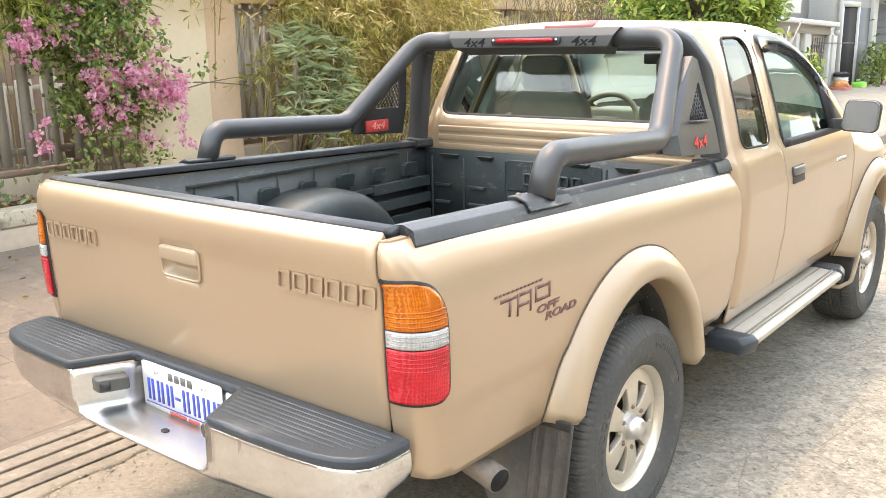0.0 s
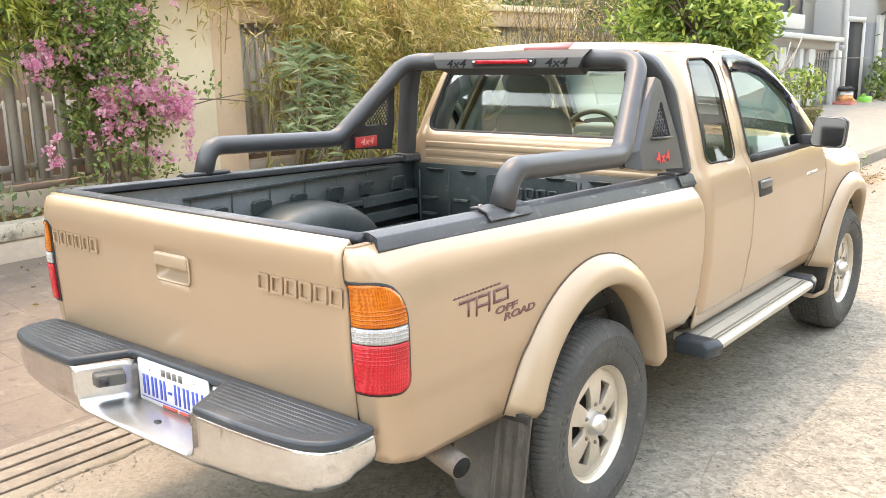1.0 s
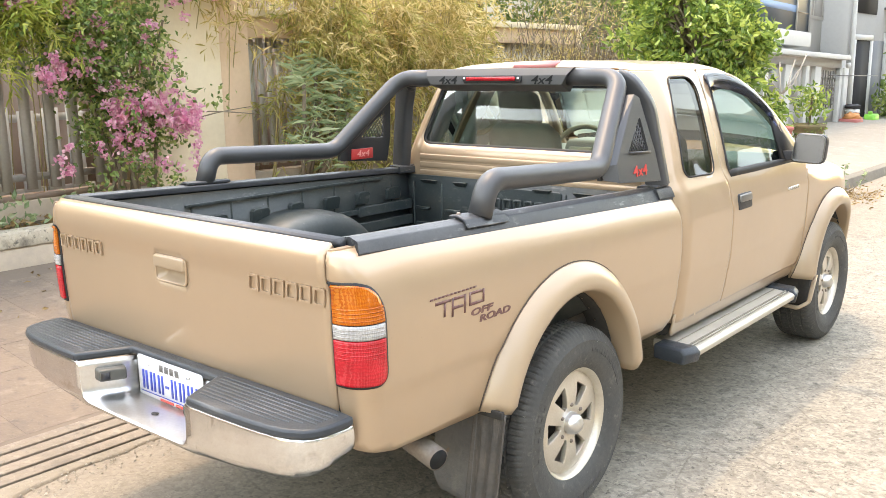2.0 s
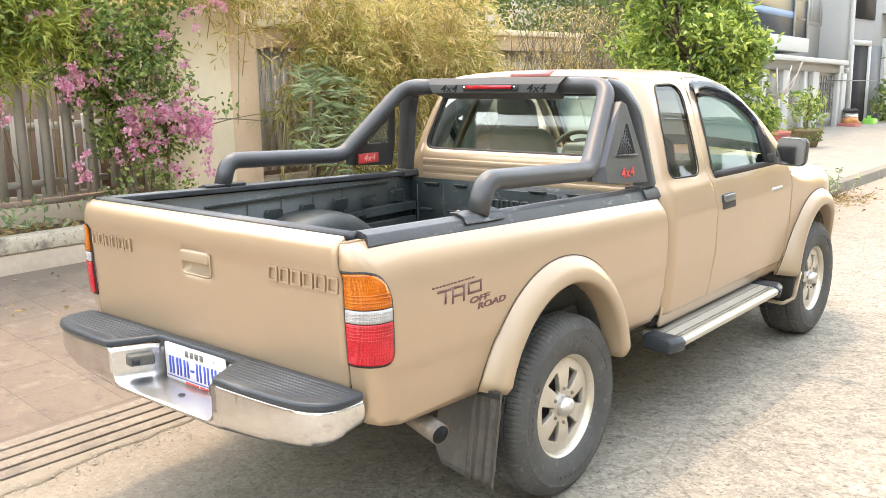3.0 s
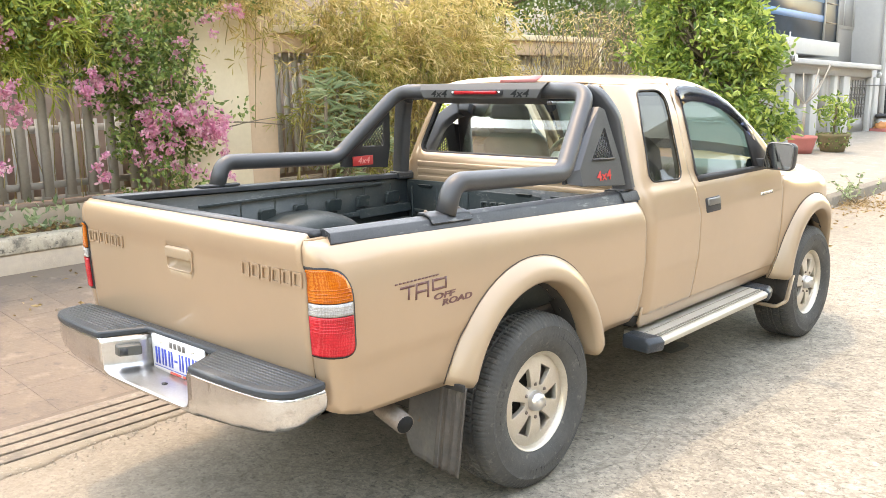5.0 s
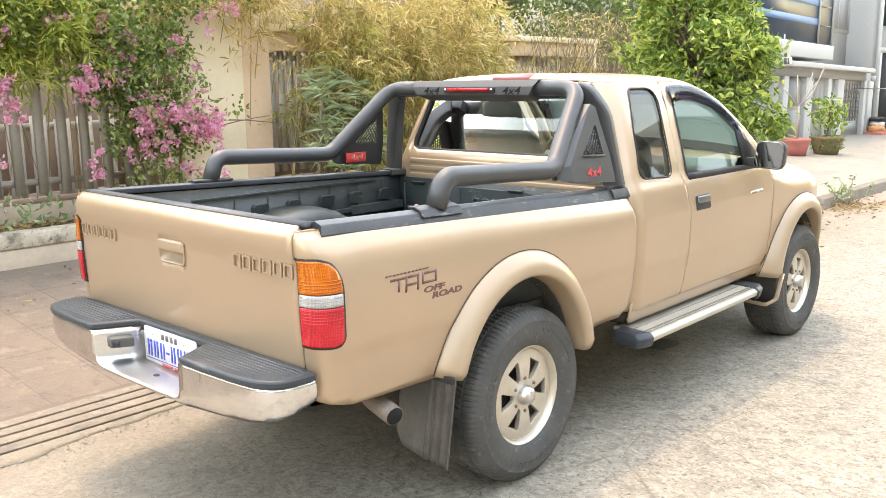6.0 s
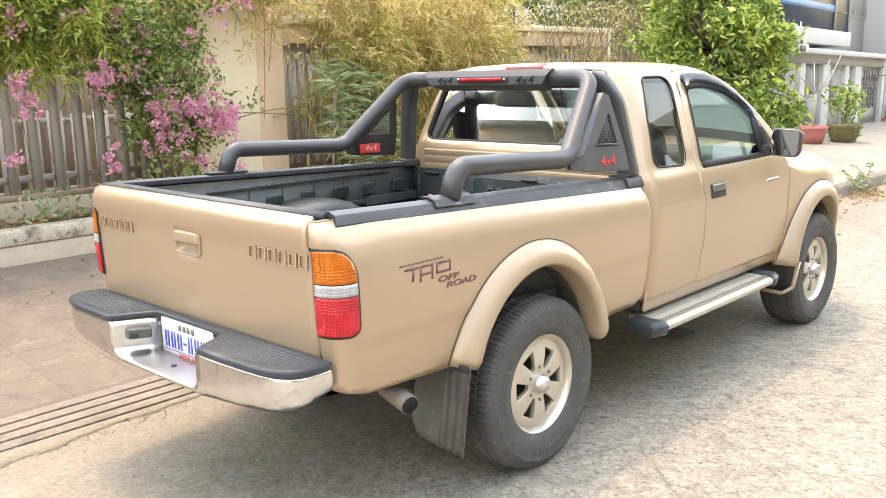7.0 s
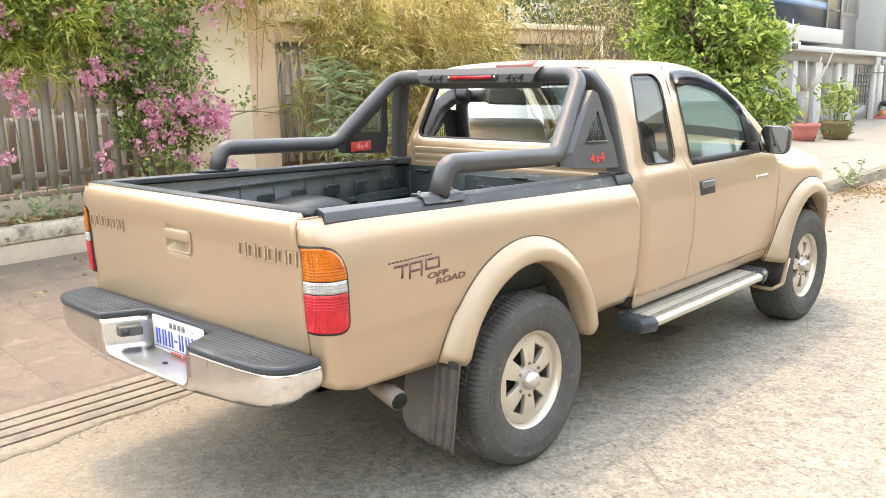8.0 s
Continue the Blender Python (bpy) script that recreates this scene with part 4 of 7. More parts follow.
for s in (1, -1):
    bm = bmesh.new()
    rows = []
    for k in range(29):
        t = -1 + 2 * k / 28
        h = 0.315 * max(0.0, 1 - abs(t) ** 2.6) ** 0.62
        sec = ((0.70, h), (0.60, h), (0.53, h - 0.006), (0.492, h - 0.022), (0.470, h - 0.055), (0.462, h - 0.11), (0.455, min(0.0, h - 0.16)))
        rows.append([bm.verts.new((s * x, -0.03 + 0.42 * t, 0.755 + max(0.0, z))) for x, z in sec])
    for p, q in zip(rows, rows[1:]):
        for j in range(6):
            bm.faces.new((p[j], p[j + 1], q[j + 1], q[j]))
    part("wheel_housing", bm, LINER, ln, thick=0.004)
    bm = bmesh.new()
    for k in range(8):
        y = -0.93 + k * 0.225
        bw = 0.098 if k % 2 else 0.084
        prism([(y, 1.035), (y + bw, 1.035), (y + bw, 1.088), (y + bw - 0.012, 1.100), (y + 0.012, 1.100), (y, 1.088)], lambda u, v, d: (s * (0.70 - 0.030 * d * (1 if v > 1.05 else 0.55)), u, v), bm)
    for k in range(3):
        z = 0.80 + k * 0.085
        box(bm, min(s * 0.70, s * (0.665 - 0.012 * (2 - k))), max(s * 0.70, s * 0.67), 0.42, 0.83, z, z + 0.050)
    box(bm, min(s * 0.70, s * 0.686), max(s * 0.70, s * 0.686), -0.60, 0.62, 1.150, 1.162)
    box(bm, min(s * 0.70, s * 0.676), max(s * 0.70, s * 0.676), -1.05, 0.83, 0.985, 1.010)
    for k in range(9):
        y = -0.99 + 0.21 * k
        box(bm, min(s * 0.70, s * 0.695), max(s * 0.70, s * 0.695), y, y + 0.008, 1.01, 1.15)
    part("side_ribs", bm, LINER, ln, bevel=0.006, auto=40)
bm = bmesh.new()
for x, w in ((-0.60, 0.105), (-0.385, 0.085), (0.10, 0.10), (0.32, 0.105), (0.52, 0.09)):
    prism([(x, 1.135), (x + w, 1.135), (x + w - 0.014, 1.112), (x + 0.014, 1.112)], lambda u, v, d: (u, 0.836 - 0.030 * d * (1 if v > 1.12 else 0.2), v), bm)
for x in (-0.64, -0.44, 0.30, 0.52):
    for z in (0.985, 0.90):
        prism([(x, z), (x + 0.10, z), (x + 0.09, z - 0.014), (x + 0.01, z - 0.014)], lambda u, v, d: (u, 0.836 - 0.020 * d, v), bm)
for x in (-0.66, -0.47, -0.235, 0.275, 0.47, 0.66):
    box(bm, x - 0.004, x + 0.004, 0.829, 0.84, 0.80, 1.12)
for x in np.arange(-0.62, 0.63, 0.045):
    box(bm, x - 0.012, x + 0.012, 0.815, 0.84, 0.765, 0.80)
prism(rounded([(-0.225, 0.985), (0.255, 0.985), (0.255, 1.128), (-0.225, 1.128)], 0.018, 3), lambda u, v, d: (u, 0.838 - 0.012 * d, v), bm)
part("front_ribs", bm, LINER, ln, bevel=0.004, auto=40)
bm = bmesh.new()
for k in range(5):
    x = -0.13 + k * 0.062
    o = rounded([(x, 1.015), (x + 0.048, 1.015), (x + 0.048, 1.075), (x, 1.075)], 0.012, 3)
    i = rounded([(x + 0.011, 1.026), (x + 0.037, 1.026), (x + 0.037, 1.064), (x + 0.011, 1.064)], 0.006, 3)
    p = panel(o, lambda u, v: (u, 0.818, v), holes=[i], step=0.03)
    me_ = bpy.data.meshes.new("bar")
    p.to_mesh(me_)
    bm.from_mesh(me_)
    bpy.data.meshes.remove(me_)
    p.free()
part("embossed_bars", bm, LINER, ln, thick=0.008)
part("tie_down", lathe([(0.0, 0.012), (0.016, 0.010), (0.024, 0.002), (0.03, 0.0)], 20), STEEL, ln, "bare metal tie-down bolt").matrix_local = pose(-0.695, 0.735, 1.055)

# rail caps
corner = [bed_skin(-1.15 + 0.10 * k / 12, 1.236)[:2] for k in range(13)] + [(0.757, -1.07), (0.737, -1.07)]
corner = [(x - 0.002, y + 0.002) for x, y in corner]
both("corner_cap", prism(corner, lambda u, v, s: (u, v, 1.20 + 0.040 * s)), PAINT, truck, bevel=0.006, auto=50)
cap = rounded([(0.690, 1.232), (0.690, 1.256), (0.728, 1.261), (0.757, 1.250), (0.782, 1.204), (0.777, 1.196), (0.745, 1.225)], [0.004, 0.006, 0.012, 0.010, 0.003, 0.003, 0.004], 4)
both("rail_cap", raked(prism(cap, lambda u, v, s: (u - (0.006 if s == 0 and v < 1.22 else 0.0), -1.052 + 1.932 * s - (0.012 if s == 0 and v < 1.22 else 0.0), v + (0.014 if s == 0 and v < 1.22 else 0.0)))), CAPM, truck, "faded black plastic bed rail cap", auto=50)
both("rail_cap_end", raked(prism(rounded([(0.676, 1.225), (0.676, 1.263), (0.732, 1.268), (0.766, 1.254), (0.790, 1.204), (0.75, 1.222)], 0.008, 3), lambda u, v, s: (u, 0.745 + 0.145 * s, v))), CAPM, truck, auto=50)
both("rail_foot", raked(prism([(0.698, 1.256), (0.698, 1.267), (0.729, 1.270), (0.761, 1.258), (0.777, 1.231), (0.769, 1.228), (0.755, 1.250), (0.728, 1.260)], lambda u, v, s: (u, -0.575 + 0.225 * s, v))), CAPM, truck, "roll bar clamp on the rail", bevel=0.003, auto=40)
for y in (-0.555, -0.37):
    both("clamp_bolt", lathe([(0.0, 0.008), (0.006, 0.007), (0.008, 0.0)], 6), STEEL, truck)
    for o in [o for o in truck.children if o.name.startswith("clamp_bolt") and o.location.length == 0]:
        o.matrix_local = pose((-1 if o.name.split(".")[-1] in ("001", "003") else 1) * 0.722, y, 1.269 + rake(y), 0, -90, 0)

# rear bumper
def bumper_plan(s):
    """Right half in plan, from the plate recess to the wheel side."""
    pts = [(0.318, -1.338), (0.46, -1.337), (0.60, -1.331), (0.68, -1.322), (0.728, -1.308), (0.763, -1.286), (0.786, -1.255), (0.796, -1.215), (0.798, -1.17), (0.797, -1.125)]
    k = np.linspace(0, 1, len(pts))
    return float(np.interp(s, k, [p[0] for p in pts])), float(np.interp(s, k, [p[1] for p in pts]))


bump = thing("rear_bumper", "", "")
bump.parent = truck
bump["label"] = "chrome step bumper, dulled and scratched"
BL, BN = 0.94, 0.306


def bumper_low(u):
    return 0.577 + 0.076 * max(0.0, (abs(u) - 0.318) / (BL - 0.318)) ** 0.8


def bumper_face(u, z):
    """One pressed chrome sheet: u runs along the bumper, rolled under at its lower edge."""
    s = max(0.0, (abs(u) - 0.318) / (BL - 0.318))
    x, y = (abs(u), -1.338) if s == 0 else bumper_plan(s)
    v = (0.742 - z) / (0.742 - bumper_low(u))
    inn = 0.006 * (1 - math.sin(math.pi * min(1, v * 1.15))) * min(1, s * 2.5) + 0.016 * max(0.0, v - 0.78) ** 2 / 0.0484
    k = max(0.0, (s - 0.45) / 0.55)
    return (math.copysign(x - k * inn, u), y + (1 - k) * inn, z)


notch = rounded([(BN, 0.742), (BN - 0.006, 0.598), (-BN + 0.006, 0.598), (-BN, 0.742)], [0.0001, 0.050, 0.050, 0.0001], 9)
notch = [p for k, p in enumerate(notch) if k == 0 or math.dist(p, notch[k - 1]) > 0.0005]
notch = [p for p in densify(notch, 0.02) if not (p[1] > 0.7418 and abs(p[0]) < BN - 0.002)]
notch = [(u, z - 0.006 * math.cos(0.5 * math.pi * u / BN)) if z < 0.62 else (u, z) for u, z in notch]
sheet_edge = [(u, bumper_low(u)) for u in np.linspace(-BL, BL, 97)] + [(u, 0.742) for u in np.linspace(BL, BN + 0.02, 30)] + notch + [(-u, 0.742) for u in np.linspace(BN + 0.02, BL, 30)]
part("chrome_face", panel(sheet_edge, bumper_face, step=0.02), CHROME, bump, thick=0.004)
# the bowl of the recess, rolled in from the face to the plate
bm = bmesh.new()
rows = []
for u, z in notch:
    lowz = max(0.0, (0.742 - z) / 0.144)
    y0 = bumper_face(u, z)[1]
    row = []
    for d, pull in ((0.0, 0.0), (0.0015, 0.003), (0.006, 0.0065), (0.016, 0.0085), (0.06, 0.012), (0.11, 0.016), (0.178, 0.020)):
        f = 1 - 0.285 * (d / 0.178)
        row.append(bm.verts.new((u * f - math.copysign(pull * 0.6, u) * (1 - lowz), y0 + d, z + lowz * pull * 0.6 if z < 0.741 else z)))
    rows.append(row)
for a, b in zip(rows, rows[1:]):
    for j in range(6):
        bm.faces.new((a[j], a[j + 1], b[j + 1], b[j]))
part("recess_bowl", bm, SATIN, bump, "dulled chrome recess round the plate", thick=0.002)
part("recess_back", boxes((-0.235, 0.235, -1.158, -1.150, 0.585, 0.742)), SATIN, bump)
for side in (1, -1):
    lampb = part("plate_lamp", prism(rounded([(-0.050, -0.024), (0.050, -0.024), (0.050, 0.024), (-0.050, 0.024)], 0.010, 3), lambda u, v, k: (u * (1 - 0.10 * k) - side * 0.008 * k, -0.042 * k, v * (1 - 0.16 * k))), LAMPBOX, bump, "grey plastic plate lamp", bevel=0.004)
    lampb.matrix_local = pose(side * 0.262, -1.250, 0.690, 0, 0, side * -64)
    part("lamp_lens", prism(rounded([(-0.026, -0.013), (0.016, -0.013), (0.016, 0.013), (-0.026, 0.013)], 0.004, 3), lambda u, v, k: (side * (0.020 + u * 0.7), -0.0415 - 0.004 * k, v)), BLACK, lampb, "dark lens")
part("tow_hole", prism(ring(0.011, 14), lambda u, v, s: (u * 1.3, -1.25 + v, 0.6000 + 0.003 * s)), RUBBER, bump)
pad = []
for s in np.linspace(0, 1, 19):
    x, y = bumper_plan(s)
    pad.append((x + 0.004 * (s > 0.5), y - 0.006))
half = [(0.238, -1.172)] + pad + [(0.70, -1.122)]
full = half + [(-x, y) for x, y in reversed(half)]
part("step_pad", prism(full, lambda u, v, s: (u, v, 0.738 + 0.030 * s)), PAD, bump, "ribbed black rubber step pad", bevel=0.009, auto=45)
for side in (1, -1):
    for k in range(8):
        y = -1.160 - 0.019 * k
        x0, x1 = 0.262 + 0.0085 * k, 0.765 - 0.035 * max(0, k - 4)
        part("grip_rib", boxes((min(side * x0, side * x1), max(side * x0, side * x1), y - 0.0024, y + 0.0024, 0.764, 0.7705)), PADRIB, bump)
plate = part("number_plate", prism(rounded([(-0.200, 0.592), (0.170, 0.592), (0.170, 0.752), (-0.200, 0.752)], 0.012, 4), lambda u, v, s: (u, -1.176 + 0.004 * s, v)), WHITEP, bump, "white number plate with blue marks")
for x in (-0.160, -0.114, -0.068, 0.008, 0.054, 0.100, 0.146):
    for dx in (-0.010, 0.010):
        part("blue_bar", boxes((x + dx - 0.0048, x + dx + 0.0048, -1.1785, -1.1755, 0.632, 0.700)), BLUEP, plate)
part("blue_bar", boxes((-0.042, -0.020, -1.1785, -1.1755, 0.660, 0.668)), BLUEP, plate)
for k in range(4):
    part("dark_bar", boxes((-0.07 + 0.03 * k, -0.050 + 0.03 * k, -1.1785, -1.1755, 0.714, 0.738)), IRON, plate)
part("red_bar", boxes((-0.075, 0.0, -1.1785, -1.1755, 0.606, 0.614)), REDP, plate)
part("red_bar", boxes((0.012, 0.06, -1.1785, -1.1755, 0.606, 0.614)), REDP, plate)
part("blue_line", boxes((-0.19, 0.16, -1.1785, -1.1755, 0.6205, 0.6225)), BLUEP, plate)
for x in (-0.125, 0.095):
    part("plate_bolt", lathe([(0.0, 0.006), (0.006, 0.005), (0.008, 0.0)], 12), CHROME, plate).matrix_local = pose(x, -1.177, 0.727, 0, 0, -90)

# wheels
def wheel(at_x, y, side, label=""):
    w = thing("wheel", "", "")
    w.parent = truck
    w["label"] = "six-spoke champagne alloy wheel with a worn tyre"
    w.matrix_local = pose(side * at_x, y, 0.378) @ pose(0, 0, 0, 0, 0, 0 if side > 0 else 180)
    return w


def tyre_mesh():
    bm = bmesh.new()
    prof = [(0.214, 0.098), (0.222, 0.110), (0.245, 0.122), (0.275, 0.131), (0.305, 0.133), (0.326, 0.130), (0.331, 0.1315), (0.336, 0.1285), (0.350, 0.121), (0.366, 0.112), (0.376, 0.102), (0.380, 0.094), (0.383, 0.072), (0.3835, 0.066), (0.374, 0.063), (0.374, 0.055), (0.3845, 0.052), (0.385, 0.02), (0.376, 0.016), (0.376, 0.008), (0.385, 0.004)]
    prof += [(r, -x) for r, x in reversed(prof)]
    n = 400
    rows = []
    for q, (r, x) in enumerate(prof):
        row = []
        for i in range(n):
            rr, sh = r, 0
            if r > 0.358 and abs(x) > 0.064:
                if i % 4 == 0:
                    rr -= 0.006
            elif r > 0.380 and abs(x) <= 0.064:
                sh = 1.6 * abs(x) / 0.064
                if i % 4 == 2:
                    rr -= 0.008
            a = 2 * math.pi * (i + sh) / n
            row.append(bm.verts.new((x, rr * math.cos(a), rr * math.sin(a))))
        rows.append(row)
    for a, b in zip(rows, rows[1:]):
        for i in range(n):
            bm.faces.new((a[i], a[(i + 1) % n], b[(i + 1) % n], b[i]))
    return bm


def wheel_face(u, v):
    r = math.hypot(u, v)
    return (0.060 + float(np.interp(r, [0, 0.05, 0.085, 0.125, 0.150, 0.175, 0.20], [0.026, 0.026, 0.032, 0.032, 0.030, 0.026, 0.020])), u, v)


def window(k):
    a = radians(60 * k)
    o = [(0.070, -7), (0.070, 7), (0.162, 14.5), (0.162, -14.5)]
    return rounded([(r * math.cos(a + radians(d)), r * math.sin(a + radians(d))) for r, d in o], 0.006, 3)


first = wheel(0.722, 0.0, 1)
tyre = part("tyre", tyre_mesh(), TYRE, first, "dusty black all-terrain tyre", auto=35)
for j, (a0, cnt) in enumerate(((20, 8), (150, 6), (255, 7))):
    for k in range(cnt):
        a = radians(a0 + 7.6 * k)
        quad = [(r * math.cos(a + radians(d)), r * math.sin(a + radians(d))) for r, d in ((0.287, -2.6), (0.317, -2.6), (0.317, 2.6), (0.287, 2.6))]
        hole = [(r * math.cos(a + radians(d)), r * math.sin(a + radians(d))) for r, d in ((0.293, -1.4), (0.311, -1.4), (0.311, 1.4), (0.293, 1.4))]
        part("raised_bar", panel(quad, lambda u, v: (0.1335 + 0.0022 * ((math.hypot(u, v) < 0.31) - 0.5), u, v), holes=[hole], step=0.02), SIDEBAR, tyre, thick=0.002, flat=True)
part("rim", lathe([(0.100, -0.06), (0.190, -0.06), (0.200, 0.02), (0.204, 0.060), (0.207, 0.075), (0.213, 0.090), (0.221, 0.0985), (0.224, 0.104), (0.217, 0.107), (0.209, 0.100), (0.204, 0.088), (0.201, 0.080), (0.196, 0.060)], 72), ALLOY, first, auto=50)
part("spokes", panel([(0.201 * math.cos(2 * math.pi * i / 72), 0.201 * math.sin(2 * math.pi * i / 72)) for i in range(72)], wheel_face, holes=[window(k) for k in range(6)], step=0.014), ALLOY, first, thick=0.022, bevel=0.004)
part("brake_drum", lathe([(0.0, -0.01), (0.15, -0.01), (0.165, -0.03), (0.165, -0.08), (0.0, -0.08)], 40), ALLOY_D, first)
part("hub_cap", lathe([(0.0, 0.136), (0.014, 0.134), (0.026, 0.128), (0.036, 0.119), (0.041, 0.108), (0.044, 0.102), (0.046, 0.080)], 32), SATIN, first, "dulled chrome hub cap")
for k in range(6):
    a = radians(60 * k + 30)
    part("lug_nut", lathe([(0.0, 0.098), (0.006, 0.097), (0.0085, 0.092), (0.0085, 0.075)], 6), STEEL, first).matrix_local = pose(0, 0.074 * math.cos(a), 0.074 * math.sin(a))
wheels = [copy_thing(first, pose(0.722, 3.07, 0.344, 17)), copy_thing(first, pose(-0.722, 0, 0.378, 0, 0, 180)), copy_thing(first, pose(-0.722, 3.07, 0.344, 0, 0, 180))]

# cab
def cab_back(z):
    return 0.885 + 0.22 * max(0.0, z - 1.25)


def cab_skin(u, z):
    x = cab_x(z)
    if u > 1.05:
        return (x, u, z)
    yb, r = cab_back(z), 0.085
    l1, l2 = 1.05 - (yb + r), r * math.pi / 2
    d = (1.05 - u) / 0.25 * (l1 + l2)
    if d < l1:
        return (x, 1.05 - d, z)
    a = (d - l1) / r
    return (x - r + r * math.cos(a), yb + r - r * math.sin(a), z)


seam = [(1.37, 0.50), (1.392, 0.562), (1.402, 0.60), (1.425, 0.75), (1.43, 1.0), (1.405, 1.12), (1.392, 1.20), (1.395, 1.32), (1.43, 1.48), (1.468, 1.63), (1.495, 1.70)]
qwin = rounded([(0.955, 1.225), (1.30, 1.215), (1.335, 1.42), (1.405, 1.668), (1.135, 1.668), (1.03, 1.46)], [0.06, 0.06, 0.25, 0.07, 0.07, 0.25], 6)
both("extended_cab_side", panel([(0.80, 0.556)] + [(y - 0.003, z) for y, z in seam if z > 0.56] + [(0.80, 1.70)], cab_skin, holes=[qwin], step=0.013), PAINT, truck, thick=0.012)
top_line = [(1.497, 1.70), (1.76, 1.695), (1.95, 1.655), (2.10, 1.585), (2.25, 1.475), (2.40, 1.345), (2.50, 1.24)]
dwin = rounded([(1.452, 1.205), (2.42, 1.19), (2.215, 1.445), (2.10, 1.555), (1.95, 1.628), (1.80, 1.662), (1.56, 1.668), (1.50, 1.47)], [0.03, 0.03, 0.2, 0.2, 0.2, 0.2, 0.04, 0.2], 5)
door_out = [(y + 0.003, z) for y, z in seam if z > 0.56] + top_line + [(2.52, 1.12), (2.52, 0.62), (2.48, 0.562)]
both("rocker_panel", panel([(0.93, 0.487), (2.56, 0.487), (2.56, 0.60), (0.90, 0.60), (0.90, 0.515)], lambda u, v: (cab_x(v) - 0.015, u, v), step=0.03), PAINT, truck, thick=0.006)
for side, nm in ((1, "door"), (-1, "door")):
    bm = panel(door_out, cab_skin, holes=[dwin], step=0.014)
    loop = [Vector(cab_skin(u, v)) + Vector((0.003, 0, 0)) for u, v in dwin]
    seal = sweep(loop, ring(0.0065, 8), up=(1, 0, 0), closed=True)
    pane = panel(dwin, lambda u, v: (cab_x(v) - 0.012, u, v), step=0.08)
    sill = sweep([(cab_x(1.198) + 0.002, 1.455 + 0.96 * k / 12, 1.200 - 0.012 * k / 12) for k in range(13)], [(-0.012, -0.018), (0.008, -0.018), (0.008, 0.014), (-0.012, 0.016)])
    sail = prism([(2.17, 1.205), (2.435, 1.192), (2.20, 1.47), (2.185, 1.44)], lambda u, v, s: (cab_x(v) - 0.006 + 0.016 * s, u, v))
    band = bmesh.new()
    rows = []
    prev = [(1.522, 1.640), (1.545, 1.672), (1.60, 1.686), (1.68, 1.692), (1.80, 1.683), (1.95, 1.645), (2.08, 1.58), (2.17, 1.51), (2.245, 1.44)]
    fine = [(p.x, p.y) for p in fillet([(a, b, 0) for a, b in prev], 0.2, 4)]
    for u, v in fine:
        rows.append([band.verts.new((cab_x(v) + o, u - 0.004 + du, v - d)) for o, d, du in ((0.004, 0.0, 0), (0.022, 0.012, 0), (0.038, 0.042, 0.004), (0.048, 0.092, 0.01))])
    for a, b in zip(rows, rows[1:]):
        for j in range(3):
            band.faces.new((a[j], a[j + 1], b[j + 1], b[j]))
    handle = prism(rounded([(1.49, 1.012), (1.66, 1.012), (1.66, 1.092), (1.49, 1.092)], 0.014, 4), lambda u, v, s: (cab_x(v) - 0.002 + 0.007 * s, u, v))
    grip = prism(rounded([(1.503, 1.050), (1.650, 1.050), (1.650, 1.088), (1.503, 1.088)], 0.010, 4), lambda u, v, s: (cab_x(v) + 0.002 + 0.012 * s, u, v))
    if side < 0:
        bm, seal, pane, sill, sail, band, handle, grip = (mirror_bm(b) for b in (bm, seal, pane, sill, sail, band, handle, grip))
    d = part("door", bm, PAINT, truck, thick=0.012)
    part("window_seal", seal, RUBBER, d)
    g = part("window_glass", pane, GLASS_S, d, "greenish side window glass")
    g.visible_shadow = False
    part("sill_strip", sill, RUBBER, d)
    part("mirror_base", sail, BLACK, d)
    v = part("wind_visor", band, VISORM, d, "smoked plastic rain visor", thick=0.003)
    v.visible_shadow = False
    part("handle_pocket", handle, BLACK, d, bevel=0.004)
    part("door_handle", grip, HANDLEM, d, "grey metallic door handle", bevel=0.006)
    loop = [Vector(cab_skin(u, v)) + Vector((0.002, 0, 0)) for u, v in qwin]
    seal = sweep(loop, ring(0.004, 8), up=(1, 0, 0), closed=True)
    pane = panel(qwin, lambda u, v: Vector(cab_skin(u, v)) + Vector((-0.004, 0, 0)), step=0.05)
    if side < 0:
        seal, pane = mirror_bm(seal), mirror_bm(pane)
    q = part("quarter_window", pane, GLASS_Q, truck, "dark-tinted rear quarter window")
    q.visible_shadow = False
    part("seal", seal, RUBBER, q)
    ms = thing("door_mirror", "", "")
    ms.parent = truck
    ms["label"] = "black plastic door mirror"
    shell = bmesh.new()
    o = rounded([(-0.092, -0.080), (0.074, -0.088), (0.086, 0.074), (-0.070, 0.082)], [0.030, 0.035, 0.04, 0.04], 6)
    rows = [[shell.verts.new((u * k, y, v * k)) for u, v in o] for y, k in ((-0.012, 0.90), (-0.018, 0.96), (-0.010, 1.0), (0.03, 0.99), (0.065, 0.90), (0.09, 0.70), (0.10, 0.40))]
    for a, b in zip(rows, rows[1:]):
        for j in range(len(o)):
            shell.faces.new((a[j], a[(j + 1) % len(o)], b[(j + 1) % len(o)], b[j]))
    shell.faces.new(rows[-1])
    part("housing", shell, BLACK, ms)
    face = prism([(u * 0.91, v * 0.90) for u, v in o], lambda u, v, s: (u, -0.012 - 0.003 * s, v))
    mg = part("mirror_glass", face, MIRROR, ms, "silvered mirror glass", flat=True)
    mg.matrix_local = pose(0, -0.006, 0, -3, 0, 7)
